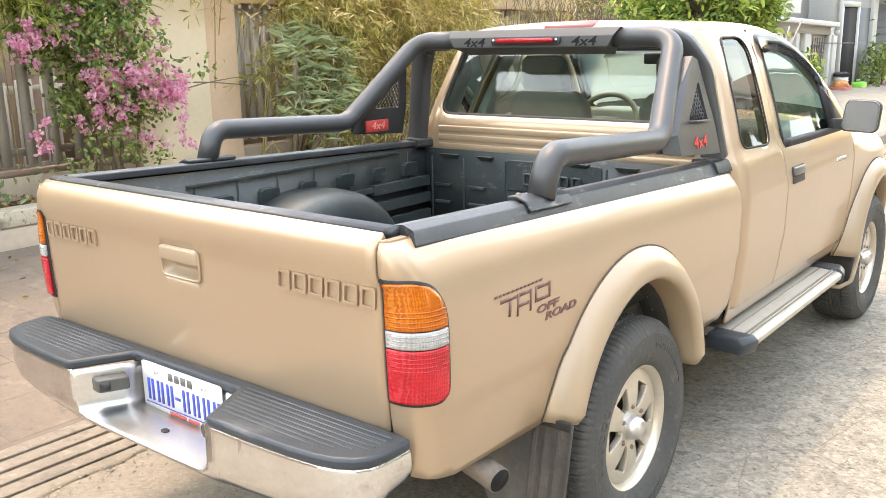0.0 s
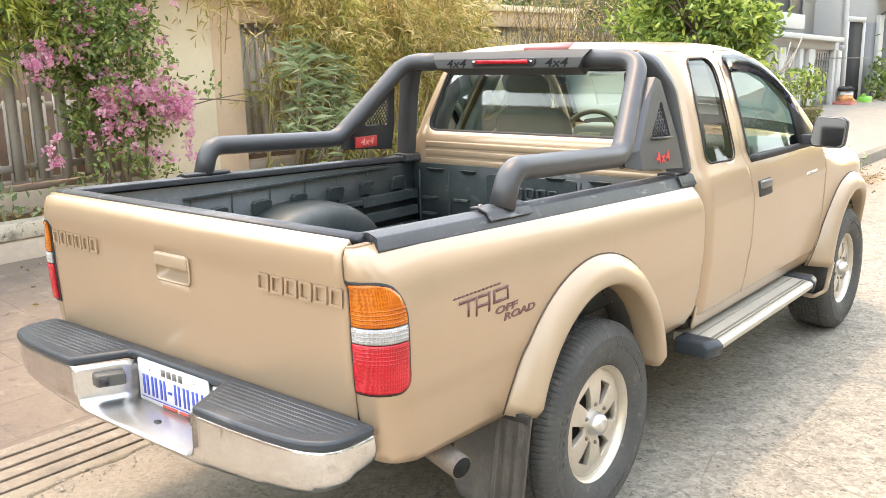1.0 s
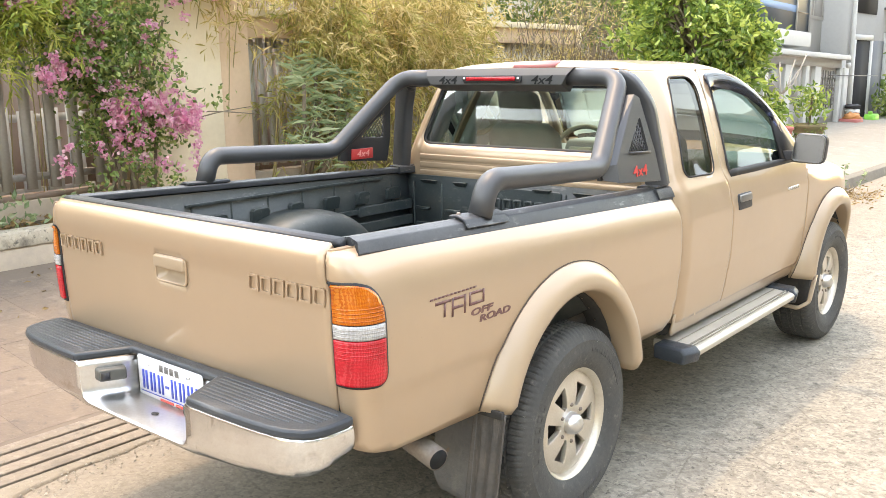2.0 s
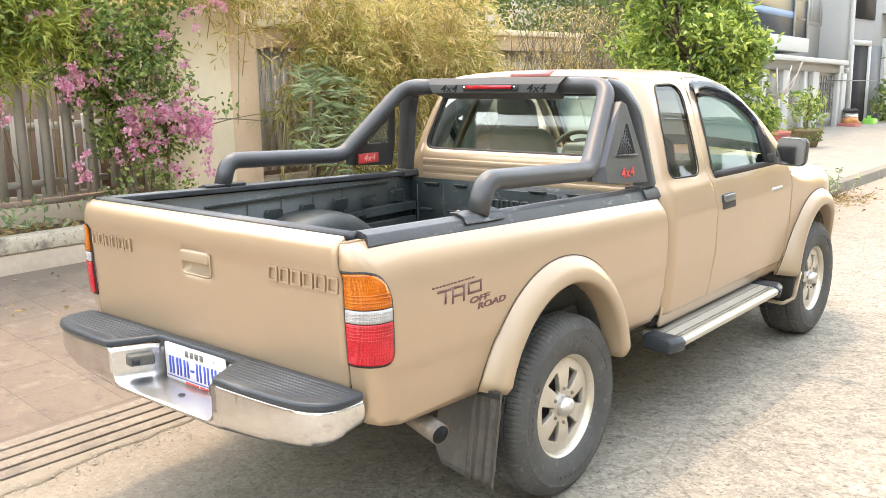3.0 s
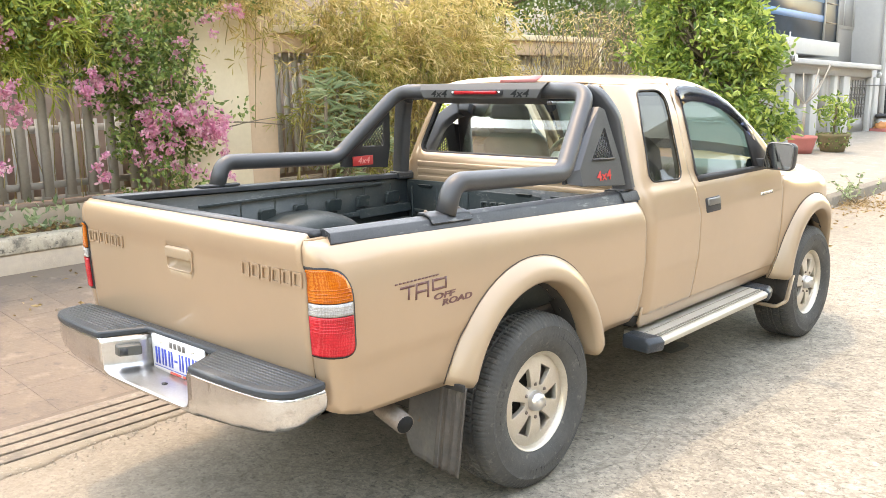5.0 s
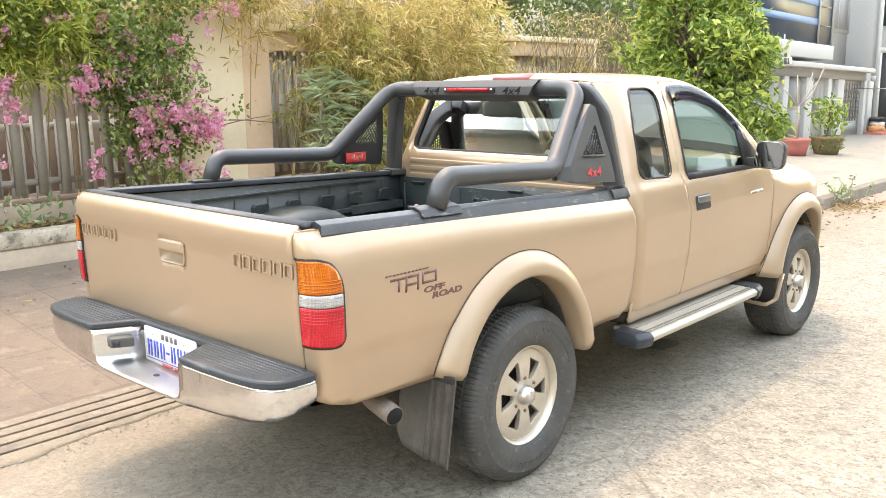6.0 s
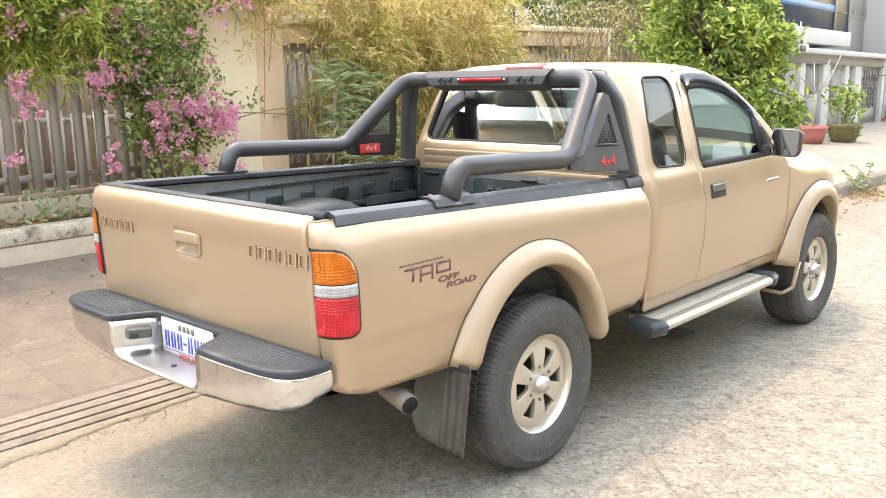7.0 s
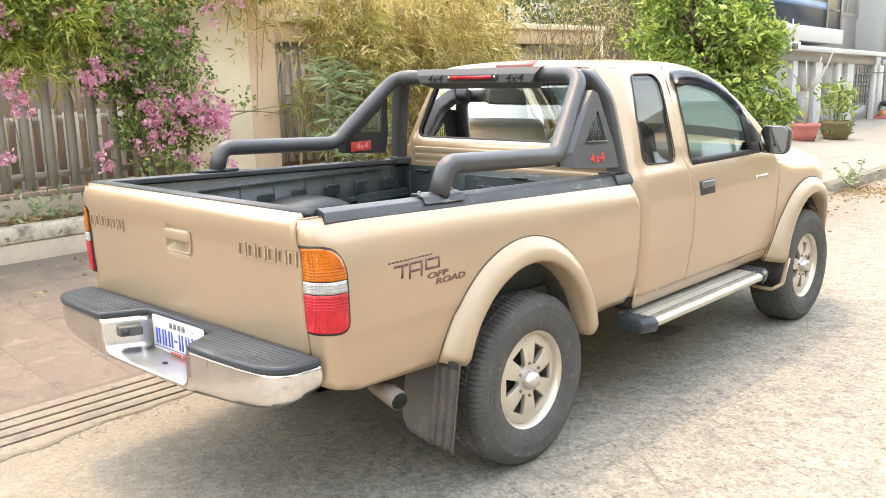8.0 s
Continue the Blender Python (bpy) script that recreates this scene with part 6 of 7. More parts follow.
part("instrument_hood", prism(rounded([(-0.58, 1.15), (-0.16, 1.15), (-0.20, 1.262), (-0.54, 1.262)], 0.04, 5), lambda u, v, s: (u, 2.19 + 0.24 * s, v)), TRIMM, dash, bevel=0.02)
sw = thing("steering_wheel", "", "")
sw.parent = truck
sw["label"] = "beige vinyl steering wheel"
sw.matrix_local = pose(-0.355, 2.03, 1.185, 62, 0, 0)
part("wheel_rim", sweep([(0.19 * math.cos(a), 0.19 * math.sin(a), 0) for a in np.linspace(0, 2 * math.pi, 40)[:-1]], ring(0.016, 10), closed=True), WHEELM, sw)
part("wheel_hub", boxes((-0.08, 0.08, -0.07, 0.05, -0.03, 0.01), (-0.19, 0.19, -0.02, 0.02, -0.02, 0.0)), WHEELM, sw, bevel=0.015)
part("rear_view_mirror", boxes((-0.11, 0.11, 1.98, 2.0, 1.53, 1.59)), BLACK, truck, bevel=0.01)
both("sun_visor_inner", boxes((0.10, 0.48, 1.80, 1.92, 1.625, 1.645)), TRIMM, truck, bevel=0.008)

# ---- houses along the street ----
def house():
    h = thing("white_house", "white two-storey town house with a porch and blue bay window", "house")
    X = -4.8
    part("lower_wall", boxes((X - 6, X - 0.06, 14.6, 22.9, -0.3, 1.9)), GREYW, h)
    part("upper_wall", boxes((X - 6, X - 0.75, 12.4, 23.8, 1.9, 6.2)), WHITEW, h)
    part("porch_slab", boxes((X - 0.3, X + 0.25, 14.5, 22.25, 1.86, 1.98)), WHITEW, h, bevel=0.02)
    part("porch_beam", boxes((X - 0.2, X + 0.06, 14.6, 22.15, 1.66, 1.86)), GREYW, h)
    for y, w in ((14.7, 0.3), (16.68, 0.27), (18.0, 0.42), (19.42, 0.22), (20.1, 0.45), (22.1, 0.2), (22.5, 0.35)):
        part("post", boxes((X - 0.06, X + 0.05, y, y + w, 0.0, 1.68)), WHITEW, h, bevel=0.01)
    dd = part("door", boxes((X - 0.08, X - 0.03, 17.1, 17.9, 0.2, 1.66)), DOORM, h, "grey door")
    part("door_panel", boxes((X - 0.032, X - 0.022, 17.2, 17.8, 0.3, 0.9), (X - 0.032, X - 0.022, 17.2, 17.8, 1.0, 1.58)), DOORM, dd)
    w = part("window", boxes((X - 0.08, X - 0.04, 18.6, 19.2, 0.76, 1.62)), GREYW, h, "narrow grey window")
    part("pane", boxes((X - 0.04, X - 0.032, 18.66, 19.14, 0.82, 1.56)), DOORM, w)
    gt = part("iron_gate", boxes((X - 0.08, X - 0.05, 20.5, 21.9, 0.3, 0.62), (X - 0.09, X - 0.07, 20.5, 21.9, 0.62, 1.58)), GREYW, h, "grey gate with wrought scrollwork")
    bm = bmesh.new()
    rng = random.Random(4)
    for i in range(7):
        y = 20.6 + 0.2 * i
        tube([(X - 0.04, y, 0.62), (X - 0.04, y, 1.58)], 0.014, 6, bm)
        for z in (0.8, 1.05, 1.3):
            c = [(X - 0.04, y + 0.1 + 0.08 * math.cos(a), z + 0.10 * math.sin(a)) for a in np.linspace(0, 5.5, 14)]
            tube(c, 0.011, 5, bm)
    part("scrollwork", bm, IRON, gt)
    bay = part("bay", boxes((X - 1.0, X + 0.04, 12.6, 19.62, 2.10, 2.44), (X - 1.0, X + 0.04, 12.6, 19.62, 3.9, 4.3)), WHITEW, h, "projecting bay with a white band", bevel=0.02)
    gl = part("bay_glass", boxes((X - 1.0, X - 0.02, 12.7, 19.54, 2.44, 3.9)), BLUEGLASS, bay, "dark blue mirrored glass")
    for y in (18.60, 19.50):
        part("mullion", boxes((X - 0.03, X + 0.01, y, y + 0.06, 2.44, 3.9)), GREYW, bay)
    for z in (2.86, 3.30):
        part("pale_blue_band", boxes((X - 0.03, X - 0.012, 12.7, 18.60, z, z + 0.15)), BLUEBAND, bay, "pale blue blind strip")
        part("transom", boxes((X - 0.022, X - 0.010, 18.66, 19.50, z, z + 0.03)), STEEL, bay)
    uw = part("upper_window", boxes((X - 0.76, X - 0.71, 21.2, 23.4, 2.95, 4.3)), WHITEW, h, "white framed upper window")
    for k in range(3):
        part("pane", boxes((X - 0.712, X - 0.70, 21.3 + 0.7 * k, 21.9 + 0.7 * k, 3.03, 4.2)), GREYW, uw)
    part("cable", tube([(X + 0.05, 21.2, 1.45), (X + 0.12, 25.5, 1.50)], 0.012, 5), IRON, h)
    part("wall_lamp", lathe([(0.0, 0.0), (0.07, 0.02), (0.08, 0.1), (0.0, 0.14)], 14), WHITEW, h).matrix_local = pose(X + 0.12, 22.3, 1.72)
    h.matrix_world = Matrix.Translation((X, 18, 0.15)) @ pose(0, 0, 0, -1.6, 0, 0) @ Matrix.Translation((-X, -18, -0.1))
    return h


house()
h2 = thing("grey_house", "pale grey house with a tall dark doorway", "house")
part("wall", boxes((-10, -5.0, 22.9, 45, -0.8, 6.5)), GREYW, h2)
for y, w in ((24.0, 1.5),):
    # near-black sheet in place of the shade inside the open doorway
    dr = part("door", boxes((-5.02, -4.96, y, y + w, -0.4, 2.35)), DARKW, h2, "dark sheet standing for the shaded doorway")
    part("frame", boxes((-5.02, -4.92, y - 0.18, y, -0.4, 2.35), (-5.02, -4.92, y + w, y + w + 0.18, -0.4, 2.35), (-5.02, -4.92, y - 0.18, y + w + 0.18, 2.35, 2.5)), WHITEW, dr)
for y in (23.5, 34.0):
    part("downpipe", tube([(-4.88, y, -0.4), (-4.88, y, 6)], 0.06, 10), WHITEW, h2)
part("window", boxes((-5.02, -4.96, 24.0, 26.0, 3.1, 4.6)), DARKW, h2)
part("shutter", boxes((-5.02, -4.965, 25.75, 27.0, -0.4, 2.35)), SHUTTER, h2, "blue-grey folded shutter")
part("post", boxes((-5.0, -4.86, 27.0, 27.5, -0.4, 2.6)), WHITEW, h2, "white gate post", bevel=0.02)
rg = part("gate", boxes((-5.0, -4.93, 27.5, 33.5, -0.4, 2.5)), SHUTTER, h2, "wide blue-grey metal gate")
for k in range(12):
    part("rail", boxes((-4.935, -4.915, 27.55, 33.4, -0.2 + 0.22 * k, -0.17 + 0.22 * k)), SHUTTER, rg)
for y in (27.1, 28.6, 30.1):
    part("awning_strut", tube([(-4.95, y, 2.55), (-3.9, y, 3.15)], 0.03, 8), IRON, h2)
part("awning", prism([(-4.98, 3.28), (-3.8, 3.12), (-3.8, 3.17), (-4.98, 3.34)], lambda u, v, s: (u, 26.8 + 6.5 * s, v)), IRON, h2, "dark sheet awning")
# houses across the street, behind the camera
def opposite(y, w, hgt, gable, material):
    h = thing("opposite_house", "plain house across the street", "house", group="houses across the street")
    part("wall", prism([(y, 0), (y + w, 0), (y + w, hgt), (y + w / 2, hgt + gable), (y, hgt)], lambda u, v, s: (10.5 + 8 * s, u, v)), material, h, flat=True)
    part("roof_edge", sweep([(10.2, y + w + 0.3, hgt - 0.1), (10.2, y + w / 2, hgt + gable + 0.12), (10.2, y - 0.3, hgt - 0.1)], [(-0.4, -0.1), (0.4, -0.1), (0.4, 0.1), (-0.4, 0.1)], up=(1, 0, 0)), IRON, h)
    for k in range(int(w / 2.6)):
        for z in (0.9, 4.0):
            if z + 1.4 < hgt:
                part("window", boxes((10.44, 10.52, y + 0.8 + 2.6 * k, y + 2.2 + 2.6 * k, z, z + 1.4)), DARKW, h)
    return h


opposite(-22, 10, 4.0, 2.2, WHITEW)
opposite(-11, 10, 3.6, 2.4, GREYW)
opposite(0, 9, 6.2, 2.4, WHITEW)
opposite(10, 9, 7.6, 1.6, GREYW)
opposite(20, 12, 7.4, 2.6, GREYW)
opposite(33, 12, 7.0, 3.2, BROWNW)


# unseen houses behind, added to block low sky from window and mirror reflections
def street_end(x0, x1, y, hgt, material, label):
    h = thing("corner_house", label, "house", group="houses at the street's end")
    part("wall", boxes((x0, x1, y - 7, y, -0.1, hgt - 0.2)), material, h)
    part("roof_edge", boxes((x0 - 0.2, x1 + 0.2, y - 7.2, y + 0.25, hgt - 0.2, hgt)), IRON, h)
    for k in range(int((x1 - x0) / 2.4)):
        for z in (0.9, 3.2):
            if z + 1.3 < hgt:
                part("window", boxes((x0 + 0.7 + 2.4 * k, x0 + 1.8 + 2.4 * k, y - 0.04, y + 0.05, z, z + 1.2)), DARKW, h)


street_end(-21, -6.2, -16, 7.8, BROWNW, "unseen brown house added to block low sky in the rear window")
street_end(-5.2, 10, -32, 6.4, GREYW, "unseen pale grey house added to darken the mirror's reflection")

def pot(name, label, x, y, z, r, hgt, material):
    p = thing(name, label, "plant pot", (x, y, z), group="clay pots by the houses")
    bm = lathe([(0.0, 0.0), (r * 0.72, 0.0), (r * 0.88, hgt * 0.45), (r * 0.98, hgt * 0.8), (r * 1.05, hgt * 0.86), (r * 1.05, hgt), (r * 0.93, hgt), (r * 0.9, hgt * 0.9), (0.0, hgt * 0.88)], 28)
    part("bowl", bm, material, p).matrix_local = Matrix(((0, 0, 1, 0), (0, 1, 0, 0), (1, 0, 0, 0), (0, 0, 0, 1)))
    return p


rng = np.random.default_rng(11)
p1 = pot("clay_pot", "round pink clay pot with a bare frangipani", -3.62, 14.6, 0.20, 0.27, 0.33, PINKPOT)
bm = bmesh.new()
tube([(0, 0, 0.3), (0.02, 0, 0.75), (0.0, 0.03, 0.95)], 0.03, 8, bm)
part("trunk", bm, FRANGI, p1)
for a, b, c in ((0.25, 0.2, 1.4), (-0.2, -0.25, 1.3), (0.1, 0.4, 1.6), (-0.1, 0.15, 1.55), (0.3, 0.45, 1.7)):
    part("branch", tube([(0, 0.03, 0.93), (a * 0.5, b * 0.6, 1.15), (a, b, c)], 0.014, 6), FRANGI, p1, "bare pale branch")
p2 = pot("clay_pot", "mossy clay pot with a green shrub", -3.34, 15.5, 0.18, 0.31, 0.36, MOSSPOT)
pts = np.clip(rng.normal(size=(260, 3)), -1.5, 1.5) * np.array([0.20, 0.20, 0.20]) + np.array([0, 0, 0.80])
part("stems", tube([(0, 0, 0.3), (0.03, 0.02, 0.95)], 0.025, 7), BARK, p2)
leaves("foliage", LEAF_TREE, p2, pts, rng.normal(size=(260, 3)) + np.array([0, 0, -0.2]), rng.uniform(0.10, 0.17, 260), 0.05, rng=rng, full=True)
leaves("trailing_moss", LEAF_BOUG, p2, np.c_[0.30 * np.cos(np.arange(200)), 0.30 * np.sin(np.arange(200)), rng.uniform(.10, .38, 200)], rng.normal(size=(200, 3)), 0.07, 0.04, kind="stuff", rng=rng)
# ornament on the porch edge
orn = thing("spirit_shrine", "small pale ornamental shrine on the porch roof", "ornament", (-4.6, 16.2, 1.99))
part("plinth", boxes((-0.14, 0.14, -0.14, 0.14, 0.0, 0.14)), WHITEP, orn, bevel=0.01)
for y in (-0.20, -0.08):
    part("dark_foot", boxes((0.10, 0.16, y - 0.03, y + 0.03, 0.0, 0.12)), IRON, orn)
part("niche", prism(rounded([(-0.14, 0.14), (0.14, 0.14), (0.14, 0.34), (0.0, 0.46), (-0.14, 0.34)], 0.01, 3), lambda u, v, s: (-0.10 + 0.20 * s, u, v)), FENCEL, orn, bevel=0.008)
for k in range(3):
    part("finial", tube([(0.0, -0.08 + 0.08 * k, 0.40 - 0.05 * abs(k - 1)), (0.0, -0.08 + 0.08 * k, 0.62 - 0.10 * abs(k - 1))], 0.016, 7), WHITEP, orn)
# things by the far door
t1 = thing("rubbish_pile", "orange carton piled with blue and white bags and dark cloth", "rubbish", (-4.55, 22.7, -0.05))
part("carton", boxes((-0.24, 0.24, -0.30, 0.30, 0.0, 0.30)), PINKPOT, t1, "orange carton", bevel=0.03)
for nm, m_, sz, at in (("blue_bag", BLUEBAG, (0.20, 0.25, 0.13), (0.04, -0.06, 0.36)), ("white_bag", WHITEP, (0.19, 0.24, 0.10), (0.0, 0.05, 0.49)), ("dark_cloth", RUBBER, (0.20, 0.26, 0.08), (0.0, 0.02, 0.61))):
    bm = bmesh.new()
    bmesh.ops.create_icosphere(bm, subdivisions=3, radius=1.0)
    for v in bm.verts:
        w = 1 + 0.35 * noise.noise(v.co * 2.1 + Vector(at) * 9) + 0.22 * noise.noise(v.co * 5.0 + Vector(at) * 5)
        v.co = Vector((v.co.x * sz[0] * w, v.co.y * sz[1] * w, max(-0.6, v.co.z * w) * sz[2])) + Vector(at)
    part(nm, bm, m_, t1)
SACK = mat("orange_sack", (0.70, 0.30, 0.12), 0.7)
t1.children[0].data.materials[0] = SACK
GREENP = mat("green_plastic", (0.18, 0.55, 0.08), 0.45)
t2 = thing("green_jerrycan", "bright green plastic container", "container", (-4.45, 24.3, -0.12))
part("body", boxes((-0.15, 0.15, -0.25, 0.25, 0, 0.42)), GREENP, t2, bevel=0.05)
part("neck", boxes((-0.05, 0.05, -0.2, -0.08, 0.42, 0.5)), GREENP, t2, bevel=0.02)
p3 = pot("clay_pot", "small clay pot with a leafy plant", -4.3, 26.2, -0.15, 0.22, 0.3, PINKPOT)
pts = rng.normal(size=(420, 3)) * np.array([0.3, 0.5, 0.38]) + np.array([0, 0, 0.85])
leaves("foliage", LEAF_BOUG, p3, pts, rng.normal(size=(420, 3)), 0.22, 0.09, rng=rng)
part("stems", tube([(0, 0, 0.2), (0, 0, 0.8)], 0.03, 6), BARK, p3)

# ---- plants ----
def limb(bm, a, b, r0, r1, bend=0.15, n=6, rng=random):
    a, b = Vector(a), Vector(b)
    off = Vector((rng.uniform(-1, 1), rng.uniform(-1, 1), rng.uniform(-0.3, 0.6))) * bend * (b - a).length
    pts = [a * (1 - t) + b * t + off * math.sin(math.pi * t) for t in np.linspace(0, 1, n)]
    tube(pts, 1.0, 7, bm, scale=[r0 + (r1 - r0) * i / (n - 1) for i in range(n)])
    return pts


def clump_cloud(rng, centre, radius, clumps, per, spread):
    """Leaf places gathered in clumps on and inside an uneven crown."""
    c = rng.normal(size=(clumps, 3))
    c /= np.linalg.norm(c, axis=1)[:, None]
    c *= rng.uniform(0.55, 1.05, (clumps, 1))
    c = c * np.asarray(radius) + np.asarray(centre)
    p = np.repeat(c, per, 0) + rng.normal(size=(clumps * per, 3)) * spread
    return c, p


def broadleaf_tree():
    rng = np.random.default_rng(3)
    r2 = random.Random(3)
    t = thing("broadleaf_tree", "bushy tree with glossy yellow-green leaves on the pavement edge", "tree", (-2.12, 7.3, 0.06))
    cen = np.array([0, 0, 1.95])
    c, _ = clump_cloud(rng, cen, (0.84, 0.92, 1.30), 270, 1, 0)
    h = (c[:, 2] - 1.95) / 1.3
    c[:, :2] *= (1 - 0.30 * np.maximum(h, 0))[:, None]
    c[:, 0] -= 0.36 * h - 0.05
    bm = bmesh.new()
    limb(bm, (0, 0, -0.1), (0.05, 0, 0.95), 0.07, 0.05, 0.05, rng=r2)
    forks = []
    for k in range(6):
        a = k * 1.05
        e = (0.35 * math.cos(a), 0.35 * math.sin(a), 1.55 + 0.15 * (k % 3))
        limb(bm, (0.05, 0, 0.9), e, 0.045, 0.025, rng=r2)
        forks.append(e)
    part("trunk", bm, BARK, t)
    bm = bmesh.new()
    for q in c[::2]:
        f = min(forks, key=lambda e: (Vector(e) - Vector(q)).length)
        limb(bm, f, q, 0.016, 0.006, n=4, rng=r2)
    part("branchwork", bm, BARK, t)
    per = 74
    base = np.repeat(c, per, 0)
    d = rng.normal(size=base.shape)
    d[:, 2] += 0.35
    out = base - cen
    d += 0.6 * out / (np.linalg.norm(out, axis=1)[:, None] + 0.1)
    p = base + rng.normal(size=base.shape) * 0.085
    leaves("crown", LEAF_TREE, t, p, d, rng.uniform(0.075, 0.125, len(p)), rng.uniform(0.030, 0.046, len(p)), 0.2, droop=0.15, rng=rng, full=True)
    return t


broadleaf_tree()


def bougainvillea():
    rng = np.random.default_rng(8)
    r2 = random.Random(8)
    t = thing("bougainvillea", "bougainvillea with magenta bracts trained over the fence", "shrub", (-4.6, 1.15, 0.5))
    for k in range(9):
        bm = bmesh.new()
        x, y = r2.uniform(-0.06, 0.06), r2.uniform(-0.05, 0.45)
        e = (r2.uniform(-0.1, 0.2), y + r2.uniform(-0.5, 0.35), r2.uniform(1.0, 1.8))
        limb(bm, (x, y, -0.05), e, 0.02, 0.01, 0.06, rng=r2)
        part("stem", bm, BARK, t)
    for k in range(2):
        bm = bmesh.new()
        limb(bm, (0.25, 0.55, 0.75 + 0.12 * k), (0.30, 1.35 + 0.1 * k, 0.9 + 0.12 * k - 0.2 * (k % 2)), 0.008, 0.004, 0.08, rng=r2)
        part("stem", bm, BARK, t)
    # (centre y, z, spread y, spread z, leaf clumps)
    zones = ((0.05, 1.40, 0.50, 0.72, 170), (0.16, 0.82, 0.36, 0.40, 65), (-0.9, 2.0, 0.9, 0.5, 110), (0.55, 2.2, 0.6, 0.35, 70), (-2.6, 2.0, 0.9, 0.7, 90), (-2.2, 0.6, 0.7, 0.5, 40))
    P = []
    for cy, cz, sy, sz, n in zones:
        cc = np.c_[rng.normal(0.12, 0.14, n), rng.normal(cy, sy * 0.55, n), rng.normal(cz, sz * 0.55, n)]
        P.append(np.repeat(cc, 26, 0) + rng.normal(size=(n * 26, 3)) * 0.065)
    P = np.concatenate(P)
    P = P[(P[:, 2] > -0.02) & (P[:, 0] > -0.28)]
    d = rng.normal(size=P.shape) + np.array([0.5, 0, -0.3])
    leaves("foliage", LEAF_BOUG, t, P, d, rng.uniform(0.04, 0.075, len(P)), rng.uniform(0.025, 0.042, len(P)), 0.2, rng=rng)
    F = []
    # the main cluster hangs towards the pillar, looser heads to the other side
    row = lambda x, pairs: [(x, y, z) for y, z in pairs]
    heads = row(0.34, ((0.08, 1.06), (0.17, 0.98), (-0.04, 0.88), (0.28, 0.89), (0.46, 0.97), (0.57, 0.91), (0.62, 0.80), (0.65, 0.70), (0.53, 0.75), (0.0, 0.71), (0.14, 0.73), (-0.11, 0.62), (0.02, 0.66)))
    heads += row(0.36, ((0.38, 0.91), (-0.03, 0.95), (0.20, 0.90), (0.68, 0.81), (0.07, 0.95), (0.52, 1.12), (0.45, 0.86), (0.58, 0.84)))
    heads += row(0.26, ((-0.41, 1.24), (-0.56, 1.20), (-0.50, 1.12), (-0.17, 1.48), (-0.09, 1.10), (-0.57, 1.25), (-0.39, 1.28), (-0.23, 1.31), (0.56, 1.34), (0.26, 1.33), (0.38, 1.54), (-0.08, 1.63)))
    heads += row(0.27, ((-1.17, 1.23), (-1.10, 1.17), (-1.14, 1.01), (-1.20, 1.12), (-1.22, 1.72), (-1.10, 1.66), (-0.70, 1.78), (-0.35, 1.80), (0.72, 1.82), (0.95, 1.95)))
    heads += row(0.29, ((-0.43, 0.51), (-0.51, 0.53), (0.14, 0.49), (0.40, 0.51), (0.48, 0.45), (0.70, 0.44), (-1.34, 0.56), (-1.75, 0.75), (-2.2, 1.7), (-2.5, 1.1)))
    heads += [(0.36, rng.uniform(0.30, 0.68), 0.0) for k in range(9)] + [(0.35, rng.uniform(-0.08, 0.15), 0.0) for k in range(6)]
    heads = [(x, y, z if z else 1.02 - 0.33 * abs(y - 0.2) + rng.normal() * 0.07 - 0.06) for x, y, z in heads]
    for hx, hy, hz in heads:
        n = rng.integers(2, 5)
        for q in np.array([hx, hy, hz]) + rng.normal(size=(n, 3)) * np.array([0.035, 0.056, 0.05]):
            m = rng.integers(13, 24)
            F.append(q + rng.normal(size=(m, 3)) * 0.019)
    F = np.concatenate(F)
    leaves("blossom", BRACT, t, F, rng.normal(size=F.shape) + np.array([0.6, 0, 0]), rng.uniform(0.030, 0.044, len(F)), rng.uniform(0.026, 0.038, len(F)), 0.35, "magenta papery bracts", rng=rng, full=True)


bougainvillea()


def bamboo(name, label, at, spread_y, height, culms, sprays, material, seed, lean=0.5, lo=0.6):
    rng = np.random.default_rng(seed)
    r2 = random.Random(seed)
    t = thing(name, label, "bamboo", at, group="bamboo along the fence")
    P, D = [], []
    for k in range(culms):
        bm = bmesh.new()
        x, y = r2.uniform(-0.12, 0.12), r2.uniform(-spread_y, spread_y)
        e = (x + r2.uniform(0.0, lean), y + r2.uniform(-0.5, 0.5), height * r2.uniform(0.8, 1.1))
        pts = limb(bm, (x, y, -0.05), e, 0.011 if lo < 1.5 else 0.005, 0.004, 0.08, n=8, rng=r2)
        part("culm", bm, CULM, t)
        for j in range(sprays):
            i = r2.random()
            i = i ** 0.6
            if i * height < lo:
                continue
            q = np.array(pts[0].lerp(pts[-1], i)) + np.array(pts[int(i * 7)] - pts[0].lerp(pts[-1], int(i * 7) / 7))
            way = rng.normal(size=3) * np.array([1, 1, 0.5]) + np.array([0.5, 0, -0.1])
            way /= np.linalg.norm(way)
            L = r2.uniform(0.2, 0.5)
            n = 16
            s = np.linspace(0.15, 1, n)
            line = q + way * L * s[:, None] - np.array([0, 0, 1]) * (0.35 * L * s ** 2)[:, None]
            P.append(line + rng.normal(size=(n, 3)) * 0.012)
            D.append(way * 0.7 + rng.normal(size=(n, 3)) * 0.75 + np.array([0.1, 0, -0.35]))
    P, D = np.concatenate(P), np.concatenate(D)
    leaves("foliage", material, t, P, D, rng.uniform(0.08, 0.16, len(P)), rng.uniform(0.013, 0.021, len(P)), 0.15, droop=0.1, rng=rng)
    return t


